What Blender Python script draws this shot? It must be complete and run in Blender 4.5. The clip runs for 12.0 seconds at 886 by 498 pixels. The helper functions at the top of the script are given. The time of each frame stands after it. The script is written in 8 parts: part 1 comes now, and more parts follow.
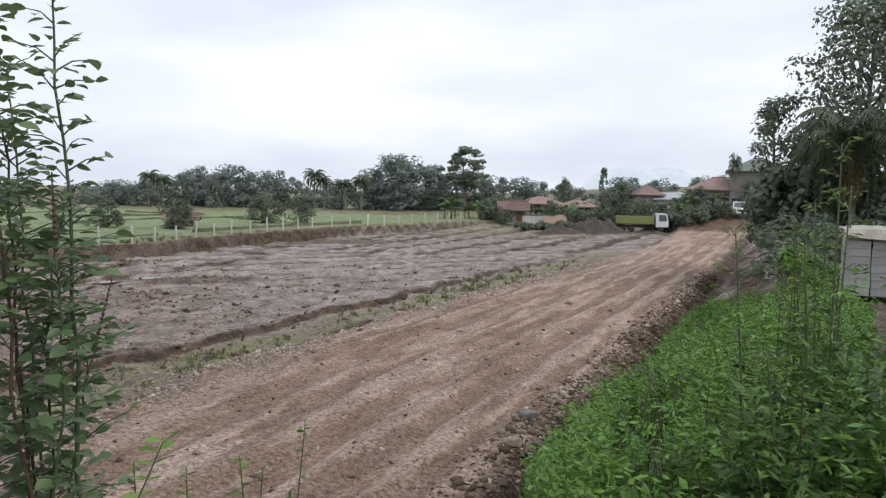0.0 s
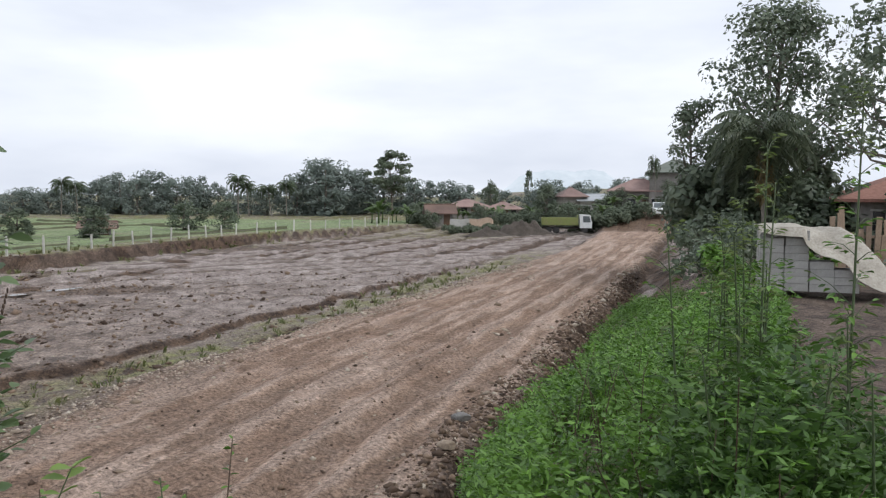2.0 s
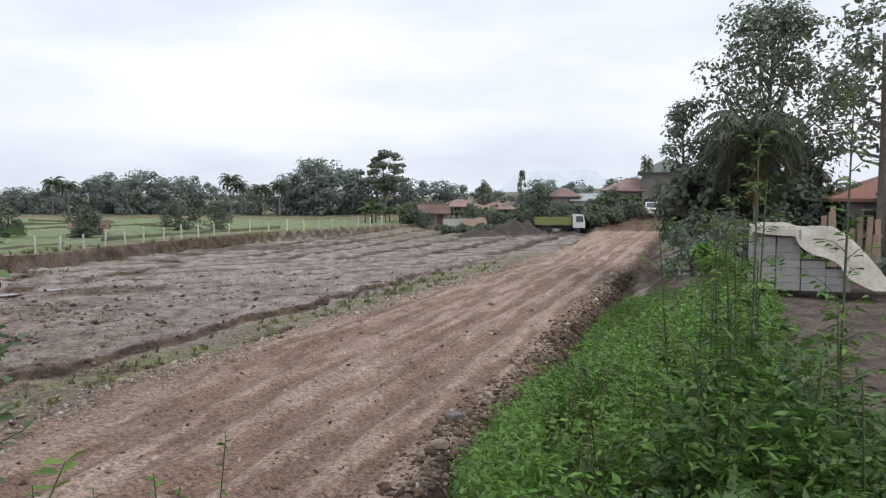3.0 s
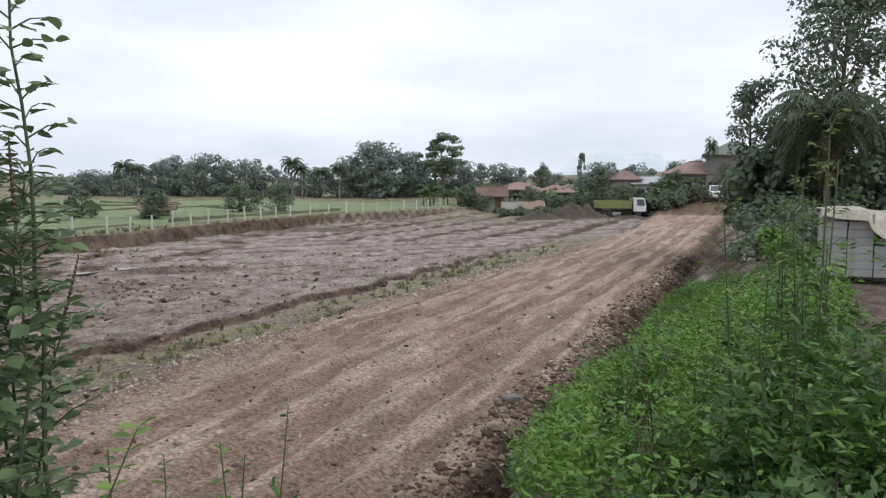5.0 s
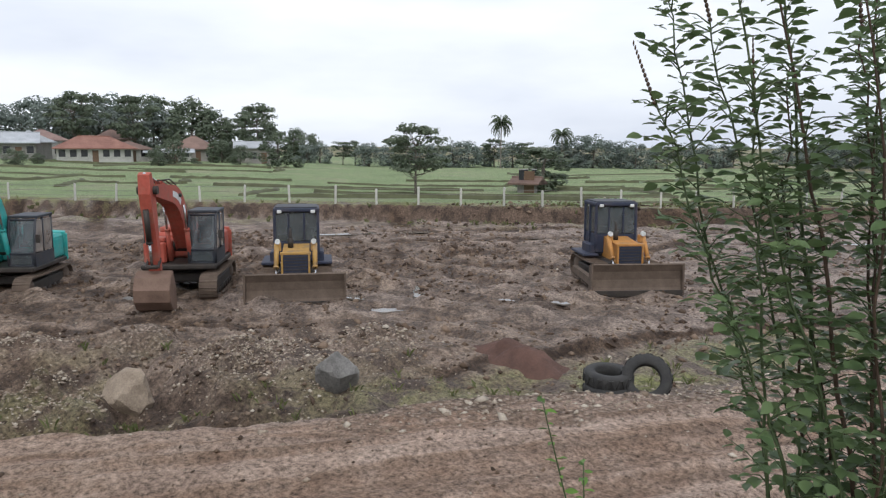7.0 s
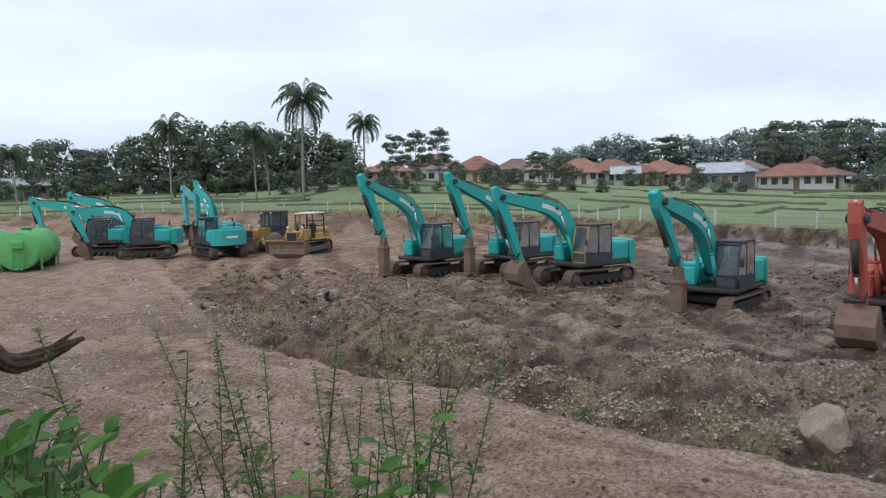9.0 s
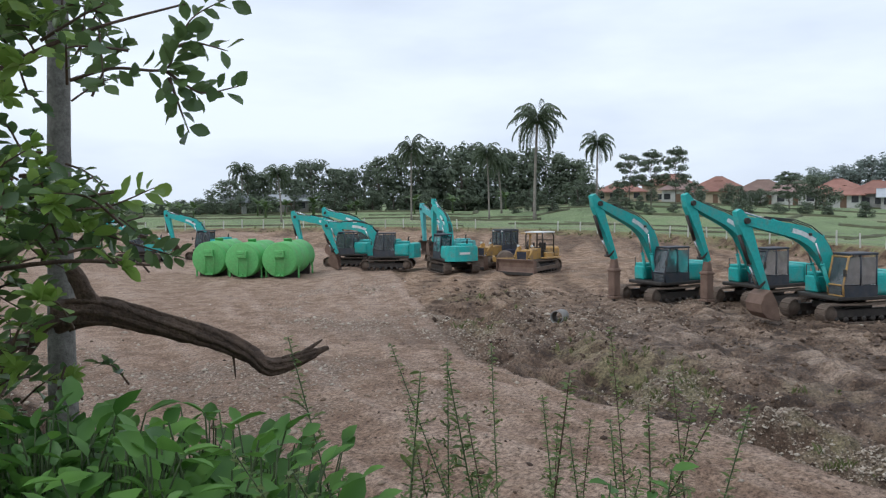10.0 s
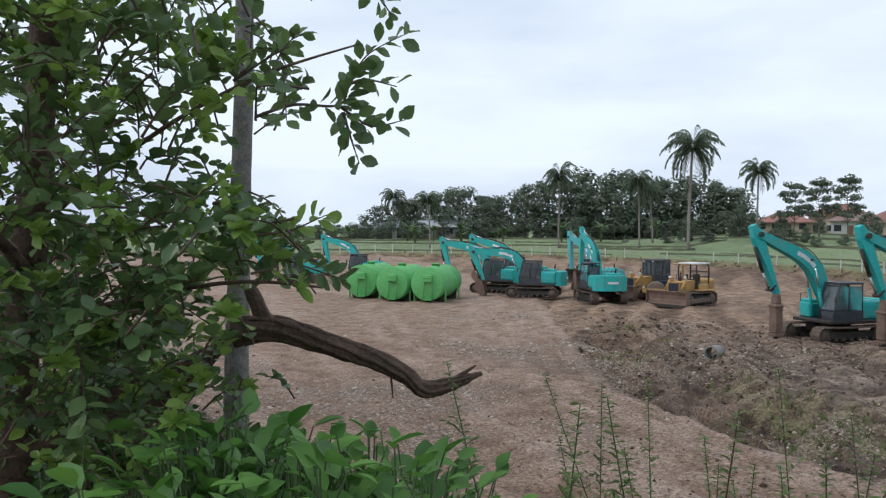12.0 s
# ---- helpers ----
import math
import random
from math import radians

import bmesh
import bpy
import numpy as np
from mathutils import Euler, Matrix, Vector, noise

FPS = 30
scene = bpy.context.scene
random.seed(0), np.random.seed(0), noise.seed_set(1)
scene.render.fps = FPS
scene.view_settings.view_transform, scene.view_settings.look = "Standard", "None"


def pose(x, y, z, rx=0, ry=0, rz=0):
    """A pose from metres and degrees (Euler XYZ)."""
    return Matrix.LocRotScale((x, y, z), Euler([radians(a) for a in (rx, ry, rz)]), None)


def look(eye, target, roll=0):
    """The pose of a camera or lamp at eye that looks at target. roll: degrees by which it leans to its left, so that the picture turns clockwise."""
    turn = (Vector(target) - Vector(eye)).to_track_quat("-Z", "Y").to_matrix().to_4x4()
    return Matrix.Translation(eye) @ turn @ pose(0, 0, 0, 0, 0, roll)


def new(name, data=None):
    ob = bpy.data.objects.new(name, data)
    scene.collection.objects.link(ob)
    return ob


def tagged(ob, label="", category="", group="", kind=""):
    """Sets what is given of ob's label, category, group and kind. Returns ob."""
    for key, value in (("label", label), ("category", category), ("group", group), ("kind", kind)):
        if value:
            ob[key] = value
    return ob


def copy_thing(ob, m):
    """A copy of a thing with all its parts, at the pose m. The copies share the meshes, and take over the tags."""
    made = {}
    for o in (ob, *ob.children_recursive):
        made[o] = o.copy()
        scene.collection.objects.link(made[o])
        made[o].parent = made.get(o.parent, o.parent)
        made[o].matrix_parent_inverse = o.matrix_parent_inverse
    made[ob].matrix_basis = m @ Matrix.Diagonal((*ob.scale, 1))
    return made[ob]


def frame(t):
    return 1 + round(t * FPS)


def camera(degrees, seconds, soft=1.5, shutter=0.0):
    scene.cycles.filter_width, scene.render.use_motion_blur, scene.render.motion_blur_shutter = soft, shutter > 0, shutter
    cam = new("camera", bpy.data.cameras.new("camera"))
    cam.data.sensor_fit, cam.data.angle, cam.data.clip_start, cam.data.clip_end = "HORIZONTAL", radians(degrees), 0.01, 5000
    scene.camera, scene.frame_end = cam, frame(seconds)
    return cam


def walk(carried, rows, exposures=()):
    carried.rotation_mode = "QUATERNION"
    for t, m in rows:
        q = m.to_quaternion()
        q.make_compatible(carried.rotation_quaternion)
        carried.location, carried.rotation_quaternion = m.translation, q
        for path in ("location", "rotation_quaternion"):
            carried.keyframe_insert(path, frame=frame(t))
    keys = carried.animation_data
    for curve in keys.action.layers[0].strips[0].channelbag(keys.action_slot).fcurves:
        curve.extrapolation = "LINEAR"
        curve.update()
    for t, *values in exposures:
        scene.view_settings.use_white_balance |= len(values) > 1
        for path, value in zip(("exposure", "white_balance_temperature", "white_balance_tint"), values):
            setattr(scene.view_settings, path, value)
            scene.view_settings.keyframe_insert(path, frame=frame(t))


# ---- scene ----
cam = camera(60.7, 12.0, soft=1.25)
# seconds, x, y, z, yaw, pitch, roll
PATH = [
    (0, 0.037, 0.321, 5.250, 5.89, -4.37, -0.98),
    (0.5, 0.006, 0.410, 5.239, 1.86, -3.99, -0.40),
    (1, 0.003, 0.448, 5.235, 1.65, -4.06, -0.07),
    (1.5, -0.007, 0.417, 5.225, 0.93, -4.01, -0.26),
    (2, 0.005, 0.435, 5.229, 0.38, -4.01, -0.31),
    (2.5, 0.004, 0.427, 5.224, -0.03, -4.01, -0.37),
    (4.5, 0.014, 0.425, 5.204, -0.20, -4.54, -0.27),
    (5, 0.004, 0.413, 5.202, 4.26, -5.33, -0.38),
    (5.5, -0.045, 0.367, 5.170, 12.69, -6.12, -0.39),
    (6, -0.080, 0.289, 5.142, 24.88, -7.02, -0.24),
    (6.5, -0.154, 0.266, 5.162, 41.24, -7.39, 0.34),
    (6.7, -0.187, 0.203, 5.155, 47.46, -7.52, 0.04),
    (8.3, -0.313, -0.123, 5.182, 86.66, -6.84, 1.30),
    (8.5, -0.311, -0.135, 5.185, 92.23, -6.31, 1.55),
    (9, -0.309, -0.165, 5.180, 105.03, -5.10, 1.54),
    (9.5, -0.357, -0.201, 5.179, 114.87, -4.34, 1.35),
    (10, -0.390, -0.221, 5.195, 122.35, -3.29, 0.69),
    (10.5, -0.400, -0.259, 5.201, 127.38, -2.10, -0.16),
    (11, -0.362, -0.256, 5.205, 130.34, -1.45, -0.53),
    (11.5, -0.340, -0.244, 5.201, 132.07, -1.18, -0.40),
    (12, -0.327, -0.233, 5.205, 133.40, -1.21, -0.26),
]
walk(cam, [(t, pose(x, y, z, 90 + pitch, roll, yaw)) for t, x, y, z, yaw, pitch, roll in PATH],
     exposures=[(0.0, 0.12, 6400, 10.5), (6.7, 0.12, 6400, 10.5), (8.3, 0.05, 5950, 8), (12.0, 0.0, 5950, 8)])

# ---------- light: thin overcast ----------
world = bpy.data.worlds.new("overcast_sky")
scene.world = world
world.use_nodes = True
wn, wl = world.node_tree.nodes, world.node_tree.links
bg = wn["Background"]
sky = wn.new("ShaderNodeTexSky")
sky.sky_type = "NISHITA"
sky.sun_disc = False
sky.sun_elevation, sky.sun_rotation = radians(48), radians(120)
sky.air_density, sky.dust_density, sky.ozone_density = 1.0, 4.0, 1.0
hsv = wn.new("ShaderNodeHueSaturation")
hsv.inputs["Saturation"].default_value = 0.18
wl.new(sky.outputs[0], hsv.inputs["Color"])
# soft cloud bank over the clear-sky gradient
wtc = wn.new("ShaderNodeTexCoord")
wmap = wn.new("ShaderNodeMapping")
wmap.inputs["Scale"].default_value = (1.2, 1.2, 4.5)
wno = wn.new("ShaderNodeTexNoise")
wno.inputs["Scale"].default_value, wno.inputs["Detail"].default_value = 1.6, 5
wramp = wn.new("ShaderNodeValToRGB")
wramp.color_ramp.elements[0].position, wramp.color_ramp.elements[0].color = 0.32, (5.75, 6.2, 7.1, 1)
wramp.color_ramp.elements[1].position, wramp.color_ramp.elements[1].color = 0.62, (8.2, 8.55, 9.1, 1)
wl.new(wtc.outputs["Generated"], wmap.inputs["Vector"])
wl.new(wmap.outputs[0], wno.inputs["Vector"])
wl.new(wno.outputs["Fac"], wramp.inputs["Fac"])
wmix = wn.new("ShaderNodeMix")
wmix.data_type = "RGBA"
wmix.inputs[0].default_value = 0.85
wl.new(hsv.outputs[0], wmix.inputs[6])
wl.new(wramp.outputs[0], wmix.inputs[7])
wl.new(wmix.outputs[2], bg.inputs["Color"])
bg.inputs["Strength"].default_value = 0.125

sun = new("sun", bpy.data.lights.new("sun", "SUN"))
sun.data.energy, sun.data.angle, sun.data.color = 1.0, radians(25), (1.0, 0.96, 0.9)
sun.matrix_world = look((0, 0, 50), (0 - 20 * math.sin(radians(120)), 0 - 20 * math.cos(radians(120)), 28))

# ---------- materials ----------
def material(name, rough=0.7, metal=0.0, spec=0.5):
    m = bpy.data.materials.new(name)
    m.use_nodes = True
    b = m.node_tree.nodes["Principled BSDF"]
    b.inputs["Roughness"].default_value, b.inputs["Metallic"].default_value = rough, metal
    b.inputs["Specular IOR Level"].default_value = spec
    return m, m.node_tree.nodes, m.node_tree.links, b


def noise_node(n, l, scale, detail=4, rough=0.6, coord="Object"):
    tc = n.new("ShaderNodeTexCoord")
    t = n.new("ShaderNodeTexNoise")
    t.inputs["Scale"].default_value, t.inputs["Detail"].default_value, t.inputs["Roughness"].default_value = scale, detail, rough
    l.new(tc.outputs[coord], t.inputs["Vector"])
    return t.outputs["Fac"]


def ramp(n, l, fac, *stops):
    r = n.new("ShaderNodeValToRGB")
    e = r.color_ramp.elements
    while len(e) < len(stops):
        e.new(0.5)
    for k, (pos, col) in zip(e, stops):
        k.position, k.color = pos, (*col, 1) if len(col) == 3 else col
    l.new(fac, r.inputs["Fac"])
    return r.outputs["Color"]


def mixed(n, l, fac, a, b, mode="MIX"):
    x = n.new("ShaderNodeMix")
    x.data_type, x.blend_type = "RGBA", mode
    for sock, val in ((x.inputs[0], fac), (x.inputs[6], a), (x.inputs[7], b)):
        if isinstance(val, bpy.types.NodeSocket):
            l.new(val, sock)
        elif isinstance(val, tuple):
            sock.default_value = (*val, 1)
        else:
            sock.default_value = val
    return x.outputs[2]


def bump(n, l, b, height, strength=0.3, dist=0.02):
    k = n.new("ShaderNodeBump")
    k.inputs["Strength"].default_value, k.inputs["Distance"].default_value = strength, dist
    l.new(height, k.inputs["Height"])
    l.new(k.outputs[0], b.inputs["Normal"])


def simple(name, col, col2, scale=6.0, rough=0.7, metal=0.0, bumps=0.15, dist=0.01, spec=0.5, fine=40.0, vary=0.0):
    """Two colours mixed at two scales, with fine relief."""
    m, n, l, b = material(name, rough, metal, spec)
    c = ramp(n, l, noise_node(n, l, scale), (0.35, col), (0.68, col2))
    f = noise_node(n, l, fine, 3)
    c = mixed(n, l, 0.35, c, ramp(n, l, f, (0.3, tuple(v * 0.75 for v in col)), (0.7, tuple(min(1, v * 1.2) for v in col2))))
    if vary:
        oi = n.new("ShaderNodeObjectInfo")
        hs = n.new("ShaderNodeHueSaturation")
        mr = n.new("ShaderNodeMapRange")
        mr.inputs["To Min"].default_value, mr.inputs["To Max"].default_value = 1 - vary, 1 + vary
        l.new(oi.outputs["Random"], mr.inputs["Value"])
        l.new(mr.outputs[0], hs.inputs["Value"])
        l.new(c, hs.inputs["Color"])
        c = hs.outputs[0]
    l.new(c, b.inputs["Base Color"])
    if bumps:
        bump(n, l, b, f, bumps, dist)
    return m


def leaf_material(name, dark, light, rough=0.5, trans=0.25, scale=0.6, sheen=0.0):
    """Foliage: varies from leaf to leaf and from clump to clump."""
    m, n, l, b = material(name, rough, 0.0, 0.5)
    geo = n.new("ShaderNodeNewGeometry")
    c1 = ramp(n, l, geo.outputs["Random Per Island"], (0.0, dark), (1.0, light))
    c2 = ramp(n, l, noise_node(n, l, scale, 3), (0.35, dark), (0.65, light))
    c = mixed(n, l, 0.5, c1, c2)
    l.new(c, b.inputs["Base Color"])
    b.inputs["Sheen Weight"].default_value, b.inputs["Sheen Roughness"].default_value = sheen, 0.6
    if trans:
        tr = n.new("ShaderNodeBsdfTranslucent")
        mx = n.new("ShaderNodeMixShader")
        l.new(mixed(n, l, 0.0, c, (0, 0, 0)), tr.inputs["Color"])
        mx.inputs[0].default_value = trans
        l.new(b.outputs[0], mx.inputs[1])
        l.new(tr.outputs[0], mx.inputs[2])
        l.new(mx.outputs[0], n["Material Output"].inputs["Surface"])
    return m


# ---------- mesh building ----------
class Build:
    """Collects vertices and faces, then makes one mesh of them."""

    def __init__(self):
        self.v, self.f, self.s, self.k = [], [], [], 0

    def add(self, verts, faces, smooth=False):
        verts = np.asarray(verts, float).reshape(-1, 3)
        self.v.append(verts)
        self.f += [[i + self.k for i in f] for f in faces]
        self.s += [smooth] * len(faces)
        self.k += len(verts)
        return self

    def box(self, c, size, ch=0.0, rot=None, taper=(1.0, 1.0)):
        """A box with bevelled edges; taper: how much narrower its top is in x and y."""
        hx, hy, hz = (s / 2 for s in size)
        ch = min(ch, hx * 0.45, hy * 0.45, hz * 0.45)
        vs, key = [], {}
        for sx in (-1, 1):
            for sy in (-1, 1):
                for sz in (-1, 1):
                    for a in range(3):
                        p = [sx * hx, sy * hy, sz * hz]
                        for b in range(3):
                            if b != a:
                                p[b] -= (sx, sy, sz)[b] * ch
                        if sz > 0:
                            p[0] *= taper[0]
                            p[1] *= taper[1]
                        key[sx, sy, sz, a] = len(vs)
                        vs.append(p)
        fs = []
        if ch == 0:
            for a in range(3):
                for s in (-1, 1):
                    q = []
                    for u, w in ((-1, -1), (1, -1), (1, 1), (-1, 1)):
                        k = [0, 0, 0]
                        k[a], k[(a + 1) % 3], k[(a + 2) % 3] = s, u, w
                        q.append(key[(*k, a)])
                    fs.append(q if s > 0 else q[::-1])
        else:
            for a in range(3):
                b, c2 = (a + 1) % 3, (a + 2) % 3
                for s in (-1, 1):
                    q = []
                    for u, w in ((-1, -1), (1, -1), (1, 1), (-1, 1)):
                        k = [0, 0, 0]
                        k[a], k[b], k[c2] = s, u, w
                        q.append(key[(*k, a)])
                    fs.append(q if s > 0 else q[::-1])
                for s in (-1, 1):
                    for u in (-1, 1):
                        k0, k1 = [0, 0, 0], [0, 0, 0]
                        k0[a] = k1[a] = s
                        k0[b] = k1[b] = u
                        k0[c2], k1[c2] = -1, 1
                        q = [key[(*k0, a)], key[(*k0, b)], key[(*k1, b)], key[(*k1, a)]]
                        fs.append(q if s * u > 0 else q[::-1])
            for sx in (-1, 1):
                for sy in (-1, 1):
                    for sz in (-1, 1):
                        q = [key[sx, sy, sz, a] for a in range(3)]
                        fs.append(q if sx * sy * sz > 0 else q[::-1])
        vs = np.array(vs)
        if rot is not None:
            vs = vs @ np.array(Euler([radians(a) for a in rot]).to_matrix()).T
        return self.add(vs + np.array(c), fs)

    def tube(self, pts, radii, n=8, caps=True, wob=0.0, seed=0):
        pts = np.asarray(pts, float)
        radii = np.broadcast_to(np.asarray(radii, float), (len(pts),))
        d = np.gradient(pts, axis=0)
        d /= np.linalg.norm(d, axis=1)[:, None] + 1e-12
        ref = np.array([0.0, 0, 1]) if abs(d[0][2]) < 0.9 else np.array([1.0, 0, 0])
        vs, rng = [], np.random.default_rng(seed)
        u = np.cross(d[0], ref)
        for p, t, r in zip(pts, d, radii):
            u = u - t * (u @ t)
            u /= np.linalg.norm(u) + 1e-12
            w = np.cross(t, u)
            a = np.arange(n) * 2 * np.pi / n
            rr = r * (1 + wob * rng.uniform(-1, 1, n))
            vs.append(p + np.outer(np.cos(a) * rr, u) + np.outer(np.sin(a) * rr, w))
        m = len(pts)
        fs = [[i * n + j, i * n + (j + 1) % n, (i + 1) * n + (j + 1) % n, (i + 1) * n + j] for i in range(m - 1) for j in range(n)]
        self.add(np.concatenate(vs), fs, True)
        if caps:
            o = self.k - m * n
            self.f += [[o + j for j in range(n)][::-1], [o + (m - 1) * n + j for j in range(n)]]
            self.s += [False, False]
        return self

    def cyl(self, p0, p1, r, r1=None, n=14):
        return self.tube([p0, p1], [r, r if r1 is None else r1], n)

    def plate(self, poly, y0, y1, axis="y"):
        """A polygon in the x-z plane given thickness from y0 to y1 (axis y), or in y-z along x, or in x-y along z."""
        n = len(poly)
        put = {"y": lambda a, b, t: (a, t, b), "x": lambda a, b, t: (t, a, b), "z": lambda a, b, t: (a, b, t)}[axis]
        vs = [put(a, b, y0) for a, b in poly] + [put(a, b, y1) for a, b in poly]
        fs = [list(range(n))[::-1], list(range(n, 2 * n))] + [[i, (i + 1) % n, n + (i + 1) % n, n + i] for i in range(n)]
        return self.add(vs, fs)

    def lathe(self, prof, c, axis="y", n=20):
        """Profile rows (radius, along) turned about an axis through c."""
        a = np.arange(n) * 2 * np.pi / n
        vs = []
        for r, t in prof:
            e = np.stack([r * np.cos(a), np.full(n, t), r * np.sin(a)], 1)
            vs.append(e if axis == "y" else e[:, [1, 0, 2]] if axis == "x" else e[:, [0, 2, 1]])
        m = len(prof)
        fs = [[i * n + j, i * n + (j + 1) % n, (i + 1) * n + (j + 1) % n, (i + 1) * n + j] for i in range(m - 1) for j in range(n)]
        fs += [list(range(n))[::-1], [(m - 1) * n + j for j in range(n)]]
        return self.add(np.concatenate(vs) + np.array(c), fs, True)

    def moved(self, m, start=0):
        """Turns and moves what was added from block number start on by a matrix."""
        r, t = np.array(m.to_3x3()), np.array(m.translation)
        for i in range(start, len(self.v)):
            self.v[i] = self.v[i] @ r.T + t
        return self

    def mesh(self, name):
        me = bpy.data.meshes.new(name)
        v = np.concatenate(self.v)
        me.from_pydata(v.tolist(), [], self.f)
        me.polygons.foreach_set("use_smooth", self.s)
        me.update()
        return me


def quads_mesh(name, verts, sides=4):
    """A mesh out of loose polygons, given as an array (count * sides, 3)."""
    me = bpy.data.meshes.new(name)
    cnt = len(verts) // sides
    me.vertices.add(len(verts))
    me.vertices.foreach_set("co", np.asarray(verts, np.float32).ravel())
    me.loops.add(len(verts))
    me.loops.foreach_set("vertex_index", np.arange(len(verts), dtype=np.int32))
    me.polygons.add(cnt)
    me.polygons.foreach_set("loop_start", np.arange(0, len(verts), sides, dtype=np.int32))
    me.update(calc_edges=True)
    return me


def part(name, b, mat, parent=None, label=""):
    me = b.mesh(name) if isinstance(b, Build) else b
    if not me.materials:
        me.materials.append(mat)
    ob = new(name, me)
    if parent is not None:
        ob.parent = parent
    if label:
        tagged(ob, label)
    return ob


def thing(name, m, label, category, group="", kind=""):
    ob = new(name)
    ob.empty_display_size = 0.3
    ob.matrix_world = m
    return tagged(ob, label, category, group, kind)


# ---------- noise on arrays ----------
def hash2(ix, iy, seed):
    h = (ix.astype(np.int64) * 374761393 + iy.astype(np.int64) * 668265263 + seed * 974634777) & 0xFFFFFFFF
    h = ((h ^ (h >> 13)) * 1274126177) & 0xFFFFFFFF
    return ((h ^ (h >> 16)) & 0xFFFF) / 65535.0


def value_noise(x, y, seed=0):
    ix, iy = np.floor(x), np.floor(y)
    fx, fy = x - ix, y - iy
    fx, fy = fx * fx * (3 - 2 * fx), fy * fy * (3 - 2 * fy)
    a, b = hash2(ix, iy, seed), hash2(ix + 1, iy, seed)
    c, d = hash2(ix, iy + 1, seed), hash2(ix + 1, iy + 1, seed)
    return (a + (b - a) * fx) * (1 - fy) + (c + (d - c) * fx) * fy


def fbm(x, y, seed=0, octaves=4, gain=0.5):
    s, amp, tot = 0, 1.0, 0
    for o in range(octaves):
        s = s + amp * (value_noise(x * 2 ** o + 17.3 * o, y * 2 ** o - 9.1 * o, seed + o) * 2 - 1)
        tot += amp
        amp *= gain
    return s / tot


def step(a, b, x):
    t = np.clip((x - a) / (b - a), 0, 1)
    return t * t * (3 - 2 * t)

# ---------- the lie of the land ----------
ROAD_Y = [-80, -45, -27, -12, -6, 0, 5, 12, 16, 21, 29, 36, 50, 69, 85, 110, 150]
ROAD_IN = [-28, -18, -13, -8.5, -6.5, -4.6, -3, -0.4, 0.9, 2.8, 5.4, 8, 12.6, 18.7, 24.5, 34, 50]
ROAD_OUT = [-75, -60, -38, -20, -16.5, -13.6, -11.5, -9.2, -8.6, -7.6, -4.2, -1.5, 3.8, 11.3, 16.2, 23, 36]
FENCE = [(-8, 106), (-16, 90), (-22, 80), (-25.5, 66), (-28, 53), (-34, 41), (-41, 33), (-49, 24), (-56, 16.5), (-62, 9), (-70, 1),
         (-80.5, -11), (-88, -25), (-92, -37.5), (-91, -49.5), (-86.5, -64.5), (-77, -83), (-60, -95), (-45, -107), (-30, -118)]


def road_in(y):
    return np.interp(y, ROAD_Y, ROAD_IN)


def road_out(y):
    return np.interp(y, ROAD_Y, ROAD_OUT)


def seg_dist(x, y, line):
    """Signed distance to an open line; positive on its left."""
    best, sign = np.full(np.shape(x), 1e9), np.ones(np.shape(x))
    for (ax, ay), (bx, by) in zip(line, line[1:]):
        dx, dy = bx - ax, by - ay
        t = np.clip(((x - ax) * dx + (y - ay) * dy) / (dx * dx + dy * dy), 0, 1)
        px, py = x - ax - t * dx, y - ay - t * dy
        d = np.hypot(px, py)
        s = np.where(dx * (y - ay) - dy * (x - ax) > 0, 1.0, -1.0)
        sign = np.where(d < best, s, sign)
        best = np.minimum(d, best)
    return best * sign


LONG_FENCE = [(60, 260), (10, 140)] + FENCE + [(10, -150), (60, -190)]


def road_height(y):
    return 0.6 + 0.3 * step(50, 92, y) + 2.0 * step(98, 106, y) + 0.3 * step(106, 170, y)


